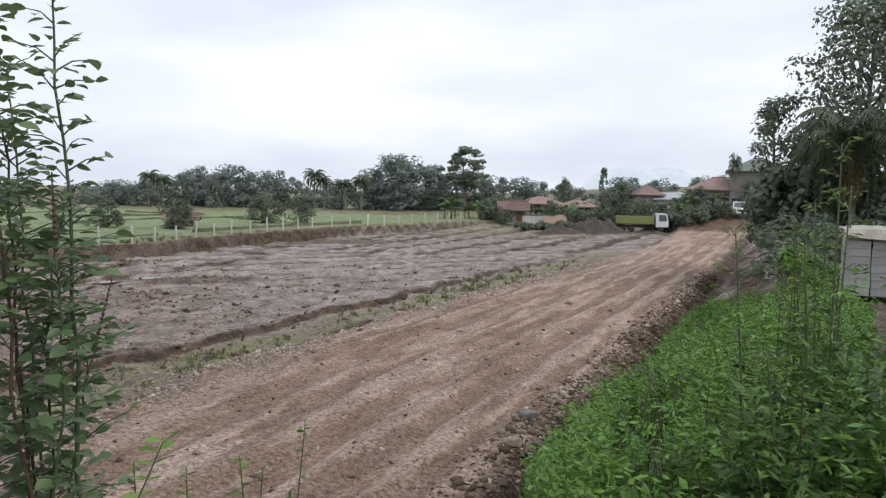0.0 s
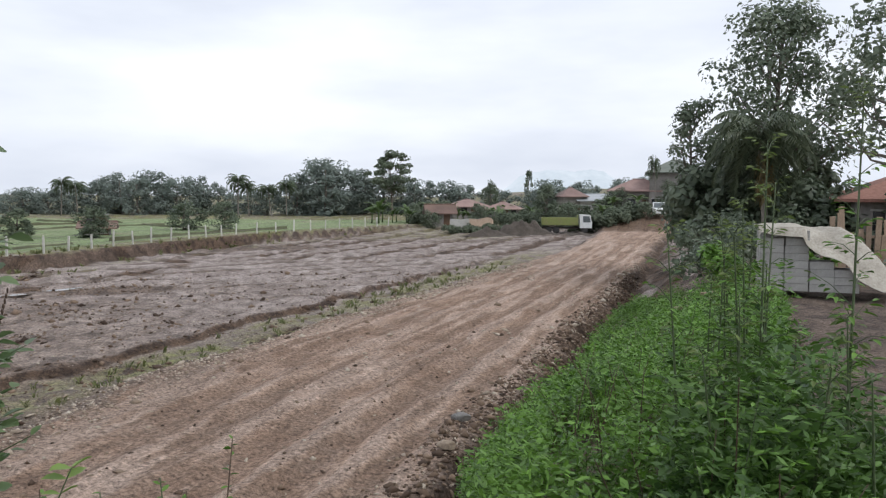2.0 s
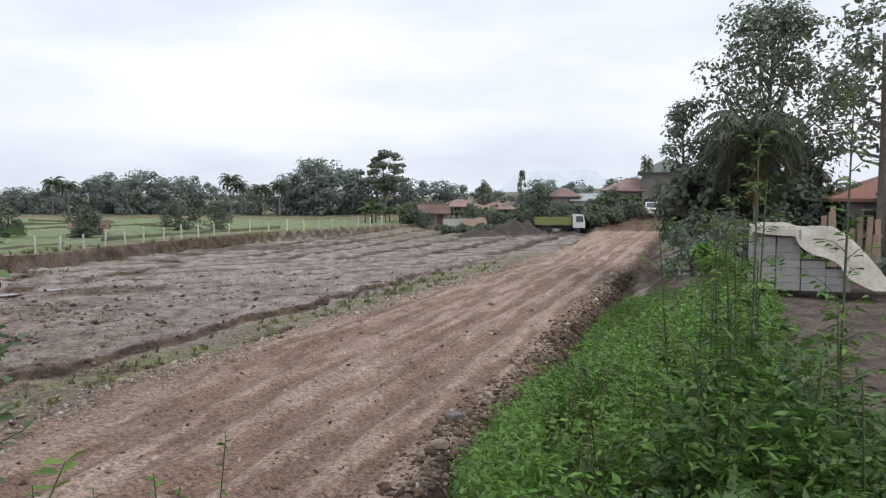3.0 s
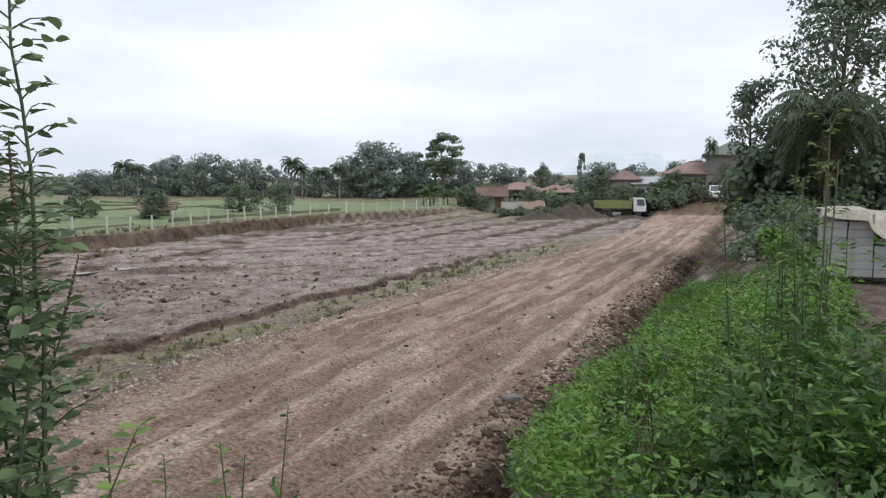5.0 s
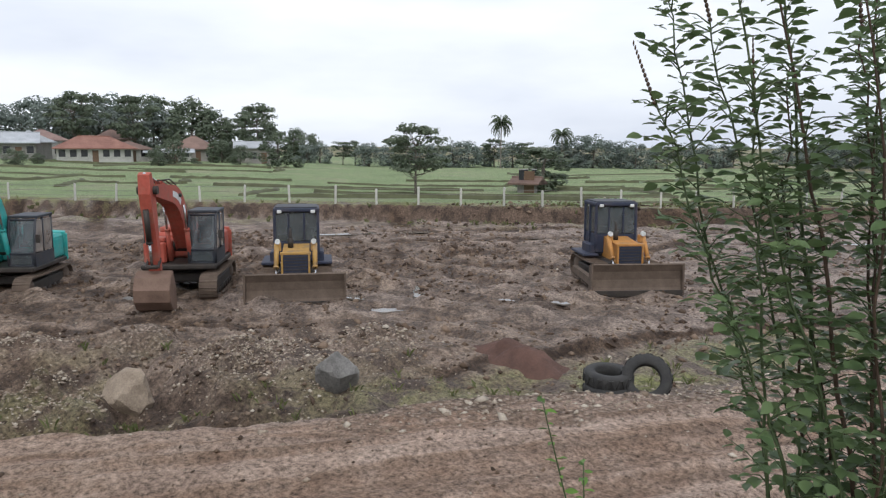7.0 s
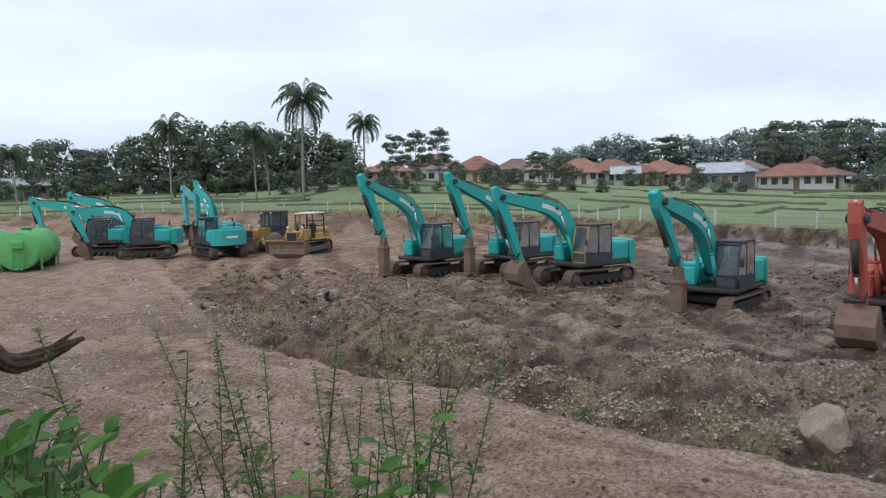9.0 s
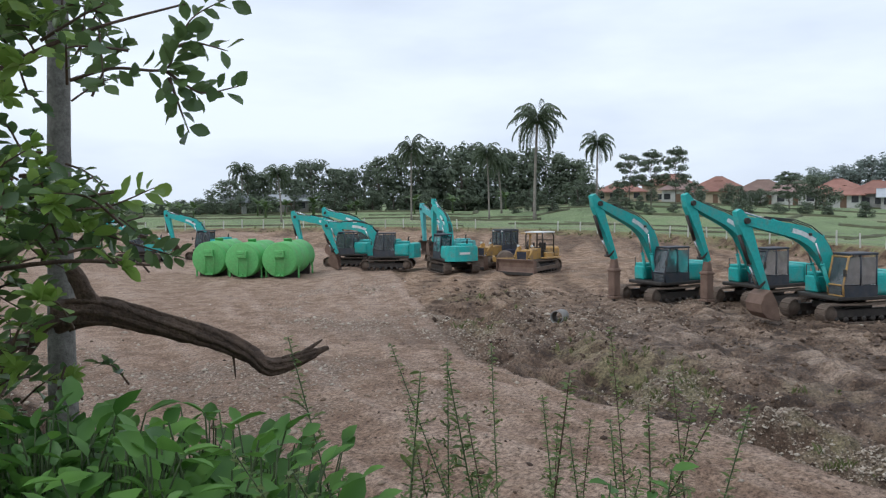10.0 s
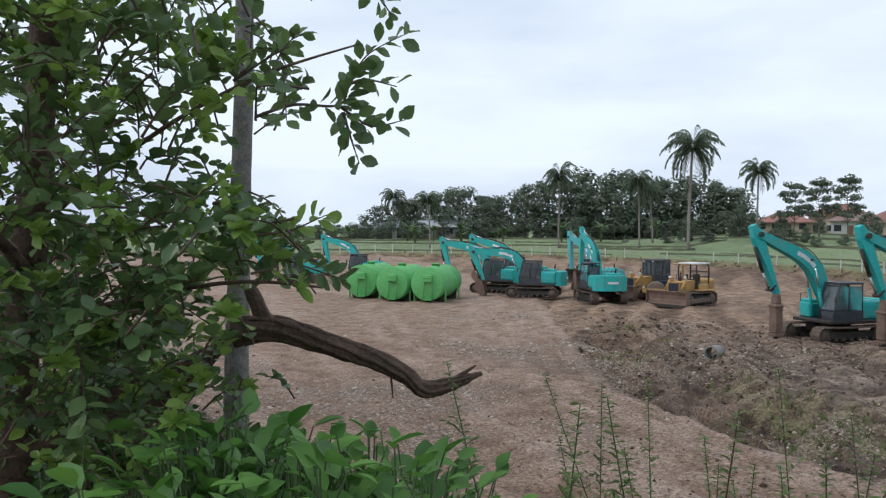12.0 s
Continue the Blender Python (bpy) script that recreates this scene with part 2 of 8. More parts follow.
def height(x, y):
    """Ground height and the shares of road, green, mud and paddy there."""
    x, y = np.asarray(x, float), np.asarray(y, float)
    a, b = road_in(y), road_out(y)
    wob = fbm(x * 0.25, y * 0.25, 3, 3) * 0.6
    s_in, s_out = x - a + wob * 0.5, b - x + wob          # metres past the inner and outer road edge
    rz = road_height(y)
    near = step(60, 30, np.hypot(x + 8, y - 8))
    # field, with churned lines
    rise = 1.3 * step(75, 150, y)
    field = 0.12 * fbm(x * 0.09, y * 0.09, 5, 3) + 0.10 * fbm(x * 0.7, y * 0.7, 8, 3) + rise
    track = np.sin((y - x * 0.55 + 2.5 * fbm(x * 0.06, y * 0.06, 11, 2)) * 1.7)
    rough_area = step(-0.25, 0.15, fbm(x * 0.035 + 4, y * 0.035, 21, 3)) * step(14, 22, np.hypot(x, y))
    field = field + 0.2 * rough_area * np.maximum(track - 0.3, -0.15) * (0.5 + value_noise(x * 0.12, y * 0.12, 35)) + 0.12 * rough_area * fbm(x * 1.6, y * 1.6, 31, 3) + 0.04 * fbm(x * 2.6, y * 2.6, 33, 3)
    # long furrows left by the blades, beside the road's line and across it
    curl = 3.0 * fbm(x * 0.03, y * 0.03, 37, 2) + 0.5 * fbm(x * 0.3, y * 0.3, 38, 2)
    line_a = np.sin((x - 0.36 * y + curl) * 1.25) * step(-0.15, 0.25, fbm(x * 0.06, y * 0.035, 39, 3))
    line_b = np.sin((y + 0.25 * x + curl * 1.4) * 0.95) * step(-0.05, 0.3, fbm(x * 0.035 + 5, y * 0.06, 40, 3))
    furrow = np.maximum(step(0.4, 0.9, line_a), step(0.5, 0.93, line_b)) * step(15, 24, np.hypot(x, y)) * (0.45 + 0.8 * value_noise(x * 0.35, y * 0.35, 36)) * step(-16, -4, y)
    field = field - 0.13 * furrow
    mud = step(-38, -10, -np.hypot(x + 29, (y - 11) * 0.9)) * step(13.5, 17, np.hypot(x, y))
    field = field + mud * (0.20 * fbm(x * 0.9, y * 0.9, 41, 4) + 0.09 * fbm(x * 2.4, y * 2.4, 42, 3) + 0.10 * np.abs(fbm(x * 0.5, y * 0.5, 43, 3)) - 0.12)
    # tracks churned by the machines: long crests and hollows across the mud
    bend = 1.6 * fbm(x * 0.07, y * 0.07, 44, 2)
    crest = np.abs(2 * value_noise(x * 0.85 + bend, y * 0.13 + 0.4 * bend, 45) - 1) * 0.6 + np.abs(2 * value_noise(x * 1.9 + 2 * bend, y * 0.3, 46) - 1) * 0.4
    lanes = step(-0.35, 0.15, fbm(x * 0.07 + 3, y * 0.05, 47, 2)) * mud
    field = field + lanes * (0.34 * crest - 0.17) * step(-0.9, 0.1, fbm(x * 0.4, y * 0.4, 48, 2))
    rutted = lanes * step(0.45, 0.2, crest)
    # rubble strip and hollow beside the road
    s_out = s_out + 0.22 * fbm(x * 1.3, y * 1.3, 53, 3) * step(14, 8, y)
    hollow = step(0.55, 1.1, s_out) * step(9, 5, s_out) * step(-17, -9, y) * step(10, 3, y)
    hollow2 = step(0.5, 1.5, s_out) * step(4.5, 2.5, s_out) * step(3, 10, y) * step(70, 45, y)
    scarp = 5.0 + 0.5 * fbm(x * 0.5, y * 0.5, 54, 3)
    swale = step(6, 13, y) * step(72, 50, y)
    field = field - 0.95 * step(0.5, 0.9, s_out) * step(3.4, 1.6, s_out) * step(-16, -10, y) * step(9, 4, y) - 0.6 * hollow - 0.23 * step(0.8, 2.6, s_out) * step(scarp + 0.32, scarp - 0.05, s_out) * swale
    lumps = step(1.0, 2.5, s_out) * step(11, 6, s_out) * step(12, 4, y) * step(-26, -16, y)
    field = field + lumps * (0.65 * fbm(x * 0.5, y * 0.5, 51, 4) + 0.34 * fbm(x * 1.9, y * 1.9, 52, 3) + 0.1)
    # tipped mounds of pale rubble: x, y, radius, height
    mound = 0
    for mx, my, mr, mh in ((-18.9, -3.2, 1.3, 0.6), (-18.5, -0.9, 1.1, 0.6), (-17.7, 1.7, 1.5, 0.8), (-17.7, 6.2, 1.5, 0.6), (-17.2, 9.6, 1.4, 0.4), (-22.6, -6.4, 1.3, 0.35), (-28.4, -18.6, 1.5, 0.3), (-26.0, -15.2, 1.5, 0.35), (-22.4, 1.2, 1.5, 0.4), (-20.4, 4.6, 1.4, 0.4)):
        bell = np.exp(-(((x - mx) ** 2 + (y - my) ** 2) / mr ** 2) * (1 + 0.6 * fbm(x * 0.9, y * 0.9, 55, 3)))
        field = field + mh * bell * (1 + 0.5 * fbm(x * 2.5, y * 2.5, 56, 2))
        mound = np.maximum(mound, bell)
    # road
    across = np.clip((x - b) / np.maximum(a - b, 0.1), 0, 1)
    rut = 0
    for c, w, dp in ((0.30, 0.05, 0.07), (0.42, 0.04, 0.05), (0.60, 0.05, 0.09), (0.75, 0.045, 0.10), (0.88, 0.03, 0.06)):
        rut = rut - dp * np.exp(-((across - c - 0.012 * fbm(y * 0.15, y * 0 + c * 9, 61, 2)) / w) ** 2)
        rut = rut + dp * 0.5 * np.exp(-((across - c - 1.7 * w) / (w * 0.6)) ** 2)
    flat = step(-5, -14, y)
    along = y + 0.35 * x
    road = rz + 1.25 * rut * (1 - 0.4 * flat) + 0.05 * fbm(x * 0.5, y * 0.5, 71, 3) + 0.05 * fbm(x * 2.3, y * 2.3, 73, 3) + 0.06 * fbm(across * 38, along * 0.4, 75, 2) * (1 - 0.4 * flat)
    on_road = step(-0.25 - 0.35 * step(14, 8, y), 0.55 - 0.6 * step(14, 8, y), -s_out) * step(-0.2, 0.3, -s_in)
    road = np.where(y < -10, road - 0.55 * step(-9, -30, y), road)
    sharp = step(14, 8, y)
    s_in = s_in + 0.35 * fbm(x * 1.1, y * 1.1, 83, 3) * step(2, 6, y)
    z = field + (road - field) * step(1.1 - 0.3 * sharp, -0.5 + 0.8 * sharp, s_out)
    # bank and terrace on the inner side
    ditch = -0.5 * np.exp(-((s_in - 0.5) / 0.45) ** 2) + 0.14 * fbm(x * 2.4, y * 2.4, 84, 3) * step(-0.5, 0.2, s_in) * step(1.8, 0.9, s_in)
    top = 3.35 - 0.75 * step(3, 14, y) + 2.0 * step(45, 120, y)
    width = 4.0 + 1.5 * step(6, 20, y)
    bank = rz + ditch + (top - rz) * step(0.5, width, s_in) + 0.10 * fbm(x * 0.8, y * 0.8, 81, 3) * step(0.4, 1.2, s_in)
    z = np.where(s_in > -0.3, z + (bank - z) * step(-0.3, 0.25, s_in), z)
    # beyond the fence: bank, then terraced paddies that climb
    df = -seg_dist(x, y, LONG_FENCE)
    r = np.hypot(x, y)
    az = np.degrees(np.arctan2(-x, y))
    climb = np.interp(az, [-40, 0, 30, 60, 70, 80, 95, 109, 120, 150], [1.0, 0.2, 0.0, -0.2, 0.9, 1.2, 2.9, 3.9, 2.0, 1.7])
    lip = np.interp(az, [90, 105, 125, 150], [1.05, 1.4, 2.2, 2.3])
    z = z + (lip - 0.5) * step(-30, -1, df) * step(96, 110, az) * np.where(df < 0, 1, 0) * step(-0.5, -4, s_in)
    far = lip + climb * step(0, 1, df / np.interp(az, [60, 90, 110], [70, 55, 38])) + np.interp(az, [-40, 0, 60, 100, 120], [6, 2, 1, 3, 5]) * step(90, 500, df)
    edge = step(-0.75, -0.1, df + 0.3 * fbm(x * 0.3, y * 0.3, 91, 3))
    z = z + (far - z) * edge * step(130, 108, y) * np.where(x < 8, 1, 0) + 0
    paddy = edge * np.where((x < 8) & (y < 130), 1.0, 0.0) * step(1.5, 4, df)
    hill = step(110, 330, y) * step(-60, 60, x)
    z = z + 4 * hill
    # shares for the surface
    green = np.zeros_like(z)
    verge = step(1.2, 2.4, s_out) * step(scarp, scarp - 0.9, s_out) * step(4, 10, y) * step(80, 60, y)
    patch = step(-0.1, 0.35, fbm(x * 0.45, y * 0.45, 101, 3))
    green = np.maximum(green, verge * (0.7 + 0.3 * patch))
    green = np.maximum(green, lumps * 0.45 * step(-0.1, 0.4, fbm(x * 0.45, y * 0.45, 103, 3)))
    green = np.maximum(green, 0.5 * step(0.15, 0.5, fbm(x * 0.05 + 3, y * 0.05, 105, 3)) * step(35, 60, y) * (1 - on_road))
    green = np.maximum(green, (0.5 * step(-5, -2.5, df) * step(-0.9, -1.3, df) * patch + step(-0.15, 0.1, df)) * np.where(x < 8, 1, 0))
    green = np.maximum(green, step(0.9, 1.8, s_in) * step(16, 9, np.abs(y - 6) * 0.6 + s_in * 0.6) * step(5.2, 4.2, x) * 0.3)
    green = np.maximum(green, step(105, 125, r) * (1 - on_road) * 0.9)
    gravel = step(-1.9, -0.5, s_out) * step(2.9, 1.4, s_out) * step(2, 8, y) * step(75, 50, y)
    gravel = np.maximum(gravel, 0.2 * lumps * step(0.1, 0.5, fbm(x * 0.4 + 9, y * 0.4, 107, 3)))
    gravel = np.maximum(gravel, np.clip(1.5 * mound - 0.3, 0, 0.95))
    gravel = np.maximum(gravel, 0.35 * step(-1.4, -0.3, s_in) * step(0.5, 0, s_in))
    gravel = np.maximum(gravel, 0.8 * step(0.15, 0.5, fbm(x * 0.2 + 2, y * 0.2, 109, 3)) * step(-6, -12, y) * step(-45, -25, y))
    # streaks worn along the road and darker damp lines across the field
    streak = fbm(across * 30, along * 0.3, 111, 3) * 0.75 + fbm(across * 15, along * 0.07, 113, 2) * 0.4 + 5.0 * rut
    streak = streak * (0.6 + 0.4 * step(-16, -4, y)) * (1 - 0.8 * step(60, 95, y))
    damp_shade = np.clip(rough_area * step(0.1, 0.8, -track + 0.8 * fbm(x * 0.3, y * 0.3, 119, 3)) * 0.9 + 1.2 * step(0.1, 0.45, fbm(x * 0.06, (y - 0.3 * x) * 0.3, 115, 4)), 0, 1) * (1 - on_road)
    damp_shade = np.maximum(damp_shade * 0.7, np.clip(1.3 * furrow, 0, 1) * (1 - on_road))
    # the scarp's shadow, painted as a dark line
    damp_shade = np.maximum(damp_shade, step(scarp - 0.2, scarp, s_out) * step(scarp + 0.42, scarp + 0.22, s_out) * step(6, 12, y) * step(75, 50, y))
    clump = fbm(x * 0.55, y * 0.55, 117, 4)
    # shade painted into the hollow, dark soil patches over the lumps
    damp_shade = np.maximum(damp_shade, np.maximum(hollow * (0.55 + 0.45 * step(-0.3, 0.2, clump)), lumps * (0.12 + 0.83 * step(-0.12, 0.22, clump))))
    # shadow beyond the road rim, painted as a dark band
    damp_shade = np.maximum(damp_shade, step(0.35, 0.6, s_out) * step(4.6, 3.0, s_out) * step(10, 4, y) * step(-17, -11, y))
    damp_shade = np.maximum(damp_shade, step(-0.55, 0.1, s_in) * step(1.5, 0.7, s_in))
    damp_shade = np.maximum(damp_shade, 0.9 * step(-1.2, -0.7, df) * step(0.15, -0.1, df) * np.where(x < 8, 1, 0))
    # ramp face painted darker, against the light it catches
    damp_shade = np.maximum(damp_shade, 0.7 * step(94, 98, y) * step(112, 107, y) * np.where(x > 18, 1, 0))
    # track hollows painted dark in place of relief shading
    damp_shade = np.maximum(damp_shade, 0.85 * rutted)
    # shade under the weeds, painted onto the bank soil
    damp_shade = np.maximum(damp_shade, 0.75 * step(0.9, 1.6, s_in) * step(6, 4.5, s_in) * step(1.5, 3, y) * step(32, 24, y))
    # the yard lies in shade: its soil is painted darker
    damp_shade = np.maximum(damp_shade, 0.8 * step(2.6, 3.6, x) * step(5, 7, y) * step(30, 24, y) * step(1.5, 2.5, s_in))
    damp_shade = damp_shade * (1 - np.clip(1.4 * mound, 0, 0.85))
    return z, on_road * (1 - edge), green, np.clip(mud, 0, 1) * (1 - 0.9 * on_road), gravel * (1 - edge), paddy, streak, np.clip(damp_shade, 0, 1), step(9, -3, y) + 0 * x


def graded(dense, far, first, grow):
    lo, hi, d = dense
    mid = list(np.arange(lo, hi, d))
    up, stp = [], first
    p = mid[-1]
    while p < far:
        p += stp
        stp = min(stp * grow, 180)
        up.append(p)
    dn, stp = [], first
    p = lo
    while p > -far:
        p -= stp
        stp = min(stp * grow, 180)
        dn.append(p)
    return np.array(dn[::-1] + mid + up)


SHEET_X = graded((-36, 9, 0.15), 2600, 0.2, 1.028)
SHEET_Y = graded((-26, 38, 0.15), 2600, 0.2, 1.026)
SHEET = height(*(g.ravel() for g in np.meshgrid(SHEET_X, SHEET_Y)))
SHEET_Z = SHEET[0].reshape(len(SHEET_Y), len(SHEET_X))


def ground_z(x, y):
    """Height of the ground sheet at a place."""
    i = min(max(int(np.searchsorted(SHEET_X, x)) - 1, 0), len(SHEET_X) - 2)
    j = min(max(int(np.searchsorted(SHEET_Y, y)) - 1, 0), len(SHEET_Y) - 2)
    u, v = (x - SHEET_X[i]) / (SHEET_X[i + 1] - SHEET_X[i]), (y - SHEET_Y[j]) / (SHEET_Y[j + 1] - SHEET_Y[j])
    a, b, c, d = SHEET_Z[j, i], SHEET_Z[j, i + 1], SHEET_Z[j + 1, i], SHEET_Z[j + 1, i + 1]
    return float((a * (1 - u) + b * u) * (1 - v) + (c * (1 - u) + d * u) * v)


def ground_sheet():
    xs, ys, out = SHEET_X, SHEET_Y, SHEET
    gx, gy = np.meshgrid(xs, ys)
    z = out[0]
    nx, ny = len(xs), len(ys)
    co = np.stack([gx.ravel(), gy.ravel(), z], 1).astype(np.float32)
    i = np.arange(nx - 1)[None, :] + nx * np.arange(ny - 1)[:, None]
    q = np.stack([i, i + 1, i + 1 + nx, i + nx], -1).reshape(-1, 4).astype(np.int32)
    me = bpy.data.meshes.new("ground")
    me.vertices.add(len(co))
    me.vertices.foreach_set("co", co.ravel())
    me.loops.add(q.size)
    me.loops.foreach_set("vertex_index", q.ravel())
    me.polygons.add(len(q))
    me.polygons.foreach_set("loop_start", np.arange(0, q.size, 4, dtype=np.int32))
    me.polygons.foreach_set("use_smooth", np.ones(len(q), bool))
    me.update(calc_edges=True)
    for name, a in zip(("road", "green", "mud", "gravel", "paddy", "streak", "damp_shade", "clay"), out[1:]):
        at = me.attributes.new(name, "FLOAT", "POINT")
        at.data.foreach_set("value", np.asarray(a, np.float32))
    return me


def ground_material():
    m, n, l, b = material("soil", 0.9, 0.0, 0.25)

    def share(name):
        a = n.new("ShaderNodeAttribute")
        a.attribute_name = name
        return a.outputs["Fac"]

    big, mid, fine = noise_node(n, l, 0.16, 5), noise_node(n, l, 1.1, 8, 0.72), noise_node(n, l, 11, 7, 0.8)
    stones = n.new("ShaderNodeTexVoronoi")
    stones.inputs["Scale"].default_value = 9
    tc = n.new("ShaderNodeTexCoord")
    l.new(tc.outputs["Object"], stones.inputs["Vector"])

    def times(a, k):
        q = n.new("ShaderNodeMath")
        q.operation = "MULTIPLY"
        l.new(a, q.inputs[0])
        if isinstance(k, bpy.types.NodeSocket):
            l.new(k, q.inputs[1])
        else:
            q.inputs[1].default_value = k
        return q.outputs[0]

    def dot(v):
        q = n.new("ShaderNodeVectorMath")
        q.operation = "DOT_PRODUCT"
        l.new(tc.outputs["Object"], q.inputs[0])
        q.inputs[1].default_value = v
        return q.outputs["Value"]

    def stretched(u, v, scale, detail):
        """Noise drawn out along the line of the road."""
        cb = n.new("ShaderNodeCombineXYZ")
        l.new(times(dot((0.95, -0.32, 0)), u), cb.inputs[0])
        l.new(times(dot((0.32, 0.95, 0)), v), cb.inputs[1])
        q = n.new("ShaderNodeTexNoise")
        q.inputs["Scale"].default_value, q.inputs["Detail"].default_value = scale, detail
        q.inputs["Roughness"].default_value = 0.6
        l.new(cb.outputs[0], q.inputs["Vector"])
        return q.outputs[0]

    soil = ramp(n, l, mid, (0.4, (0.165, 0.136, 0.122)), (0.5, (0.285, 0.24, 0.22)), (0.6, (0.41, 0.355, 0.33)))
    soil = mixed(n, l, 0.4, soil, ramp(n, l, big, (0.38, (0.205, 0.17, 0.152)), (0.62, (0.355, 0.308, 0.282))))
    cut = ramp(n, l, stretched(1.5, 0.085, 1.0, 5), (0.56, (0.0,) * 3), (0.62, (0.8,) * 3))
    soil = mixed(n, l, times(cut, ramp(n, l, big, (0.42, (0.15,) * 3), (0.55, (1.0,) * 3))), soil, (0.15, 0.118, 0.095))
    clay = ramp(n, l, mid, (0.4, (0.1569, 0.09643, 0.06049)), (0.5, (0.2576, 0.1708, 0.1127)), (0.6, (0.335, 0.2384, 0.1686)))
    soil = mixed(n, l, share("clay"), soil, clay)
    road = ramp(n, l, mid, (0.38, (0.2587, 0.1753, 0.1275)), (0.5, (0.3459, 0.2462, 0.1856)), (0.62, (0.4078, 0.3073, 0.2456)))
    st = n.new("ShaderNodeMapRange")
    st.inputs["From Min"].default_value, st.inputs["From Max"].default_value = -0.5, 0.5
    l.new(share("streak"), st.inputs["Value"])
    road = mixed(n, l, 0.5, road, ramp(n, l, st.outputs[0], (0.36, (0.1694, 0.1103, 0.07762)), (0.5, (0.3155, 0.2246, 0.1716)), (0.62, (0.3987, 0.3093, 0.2568))))
    tread = n.new("ShaderNodeMath")
    tread.operation = "SINE"
    l.new(times(dot((0.6, 0.95, 0)), 44.0), tread.inputs[0])
    lug = times(ramp(n, l, tread.outputs[0], (0.1, (0.0,) * 3), (0.6, (0.3,) * 3)), ramp(n, l, stretched(1.1, 0.05, 1.0, 3), (0.56, (0.0,) * 3), (0.6, (1.0,) * 3)))
    silt = n.new("ShaderNodeMath")
    silt.operation = "SUBTRACT"
    silt.inputs[0].default_value = 1.0
    l.new(share("clay"), silt.inputs[1])
    road = mixed(n, l, times(lug, silt.outputs[0]), road, (0.1663, 0.1133, 0.08324))
    worn = ramp(n, l, stretched(3.0, 0.2, 1.0, 6), (0.36, (0.28,) * 3), (0.5, (0.5,) * 3), (0.64, (0.72,) * 3))
    road = mixed(n, l, times(silt.outputs[0], 0.5), road, worn, "OVERLAY")
    road = mixed(n, l, times(share("clay"), 0.5), road, clay)
    c = mixed(n, l, share("road"), soil, road)
    wet = ramp(n, l, mid, (0.42, (0.0848, 0.0591, 0.043)), (0.5, (0.1749, 0.1251, 0.09202)), (0.58, (0.2809, 0.2118, 0.1608)))
    wetness = times(share("mud"), ramp(n, l, big, (0.35, (0.55,) * 3), (0.6, (1.0,) * 3)))
    c = mixed(n, l, wetness, c, wet)
    # damp soil, and the shade painted into hollows and under weeds
    damp_shade_col = ramp(n, l, mid, (0.41, (0.03604, 0.02265, 0.01548)), (0.59, (0.106, 0.06698, 0.043)))
    c = mixed(n, l, times(share("damp_shade"), 0.94), c, damp_shade_col)
    grav = ramp(n, l, stones.outputs["Distance"], (0.0, (0.391, 0.327, 0.268)), (0.3, (0.281, 0.221, 0.176)), (0.55, (0.102, 0.0723, 0.0528)))
    c = mixed(n, l, times(share("gravel"), ramp(n, l, mid, (0.4, (0.0,) * 3), (0.58, (0.9,) * 3))), c, grav)
    grass = ramp(n, l, fine, (0.3, (0.105, 0.115, 0.042)), (0.7, (0.225, 0.222, 0.095)))
    c = mixed(n, l, times(share("green"), ramp(n, l, mid, (0.42, (0.0,) * 3), (0.56, (1.0,) * 3))), c, grass)
    # haze over the paddies is put into these greyer greens
    rice = ramp(n, l, big, (0.35, (0.168, 0.196, 0.119)), (0.5, (0.224, 0.274, 0.15)), (0.66, (0.28, 0.255, 0.188)))
    rice = mixed(n, l, 0.4, rice, ramp(n, l, fine, (0.3, (0.075, 0.115, 0.04)), (0.7, (0.2, 0.28, 0.11))))
    c = mixed(n, l, share("paddy"), c, rice)
    c = mixed(n, l, 0.9, c, ramp(n, l, fine, (0.36, (0.12,) * 3), (0.5, (0.55,) * 3), (0.64, (0.95,) * 3)), "OVERLAY")
    rg = n.new("ShaderNodeMapRange")
    rg.inputs["To Min"].default_value, rg.inputs["To Max"].default_value = 0.95, 0.55
    l.new(wetness, rg.inputs["Value"])
    l.new(rg.outputs[0], b.inputs["Roughness"])
    both = n.new("ShaderNodeMath")
    both.operation = "MULTIPLY_ADD"
    l.new(mid, both.inputs[0])
    both.inputs[1].default_value = 2.5
    l.new(fine, both.inputs[2])
    l.new(c, b.inputs["Base Color"])
    bump(n, l, b, both.outputs[0], 0.9, 0.08)
    return m


ground = tagged(part("ground", ground_sheet(), ground_material()), "graded brown soil with wheel ruts, grass and paddies", "ground", kind="structure")

# ---------- paints and metals ----------
def paint(name, col, dusty=0.35, rough=0.42):
    """Machine paint with dried mud and dust on it."""
    m, n, l, b = material(name, rough, 0.0, 0.5)
    d = noise_node(n, l, 1.7, 6, 0.7)
    e = noise_node(n, l, 9, 4, 0.7)
    c = ramp(n, l, e, (0.3, tuple(v * 0.8 for v in col)), (0.7, tuple(min(1, v * 1.12) for v in col)))
    mask = ramp(n, l, d, (0.48, (0, 0, 0)), (0.48 + 0.35 * (1.2 - dusty), (dusty,) * 3))
    c = mixed(n, l, mask, c, (0.23, 0.17, 0.125))
    l.new(c, b.inputs["Base Color"])
    r = n.new("ShaderNodeMapRange")
    r.inputs["To Min"].default_value, r.inputs["To Max"].default_value = rough, 0.85
    l.new(d, r.inputs["Value"])
    l.new(r.outputs[0], b.inputs["Roughness"])
    bump(n, l, b, e, 0.05, 0.01)
    return m


TEAL = paint("teal_paint", (0.03, 0.40, 0.37), 0.5)
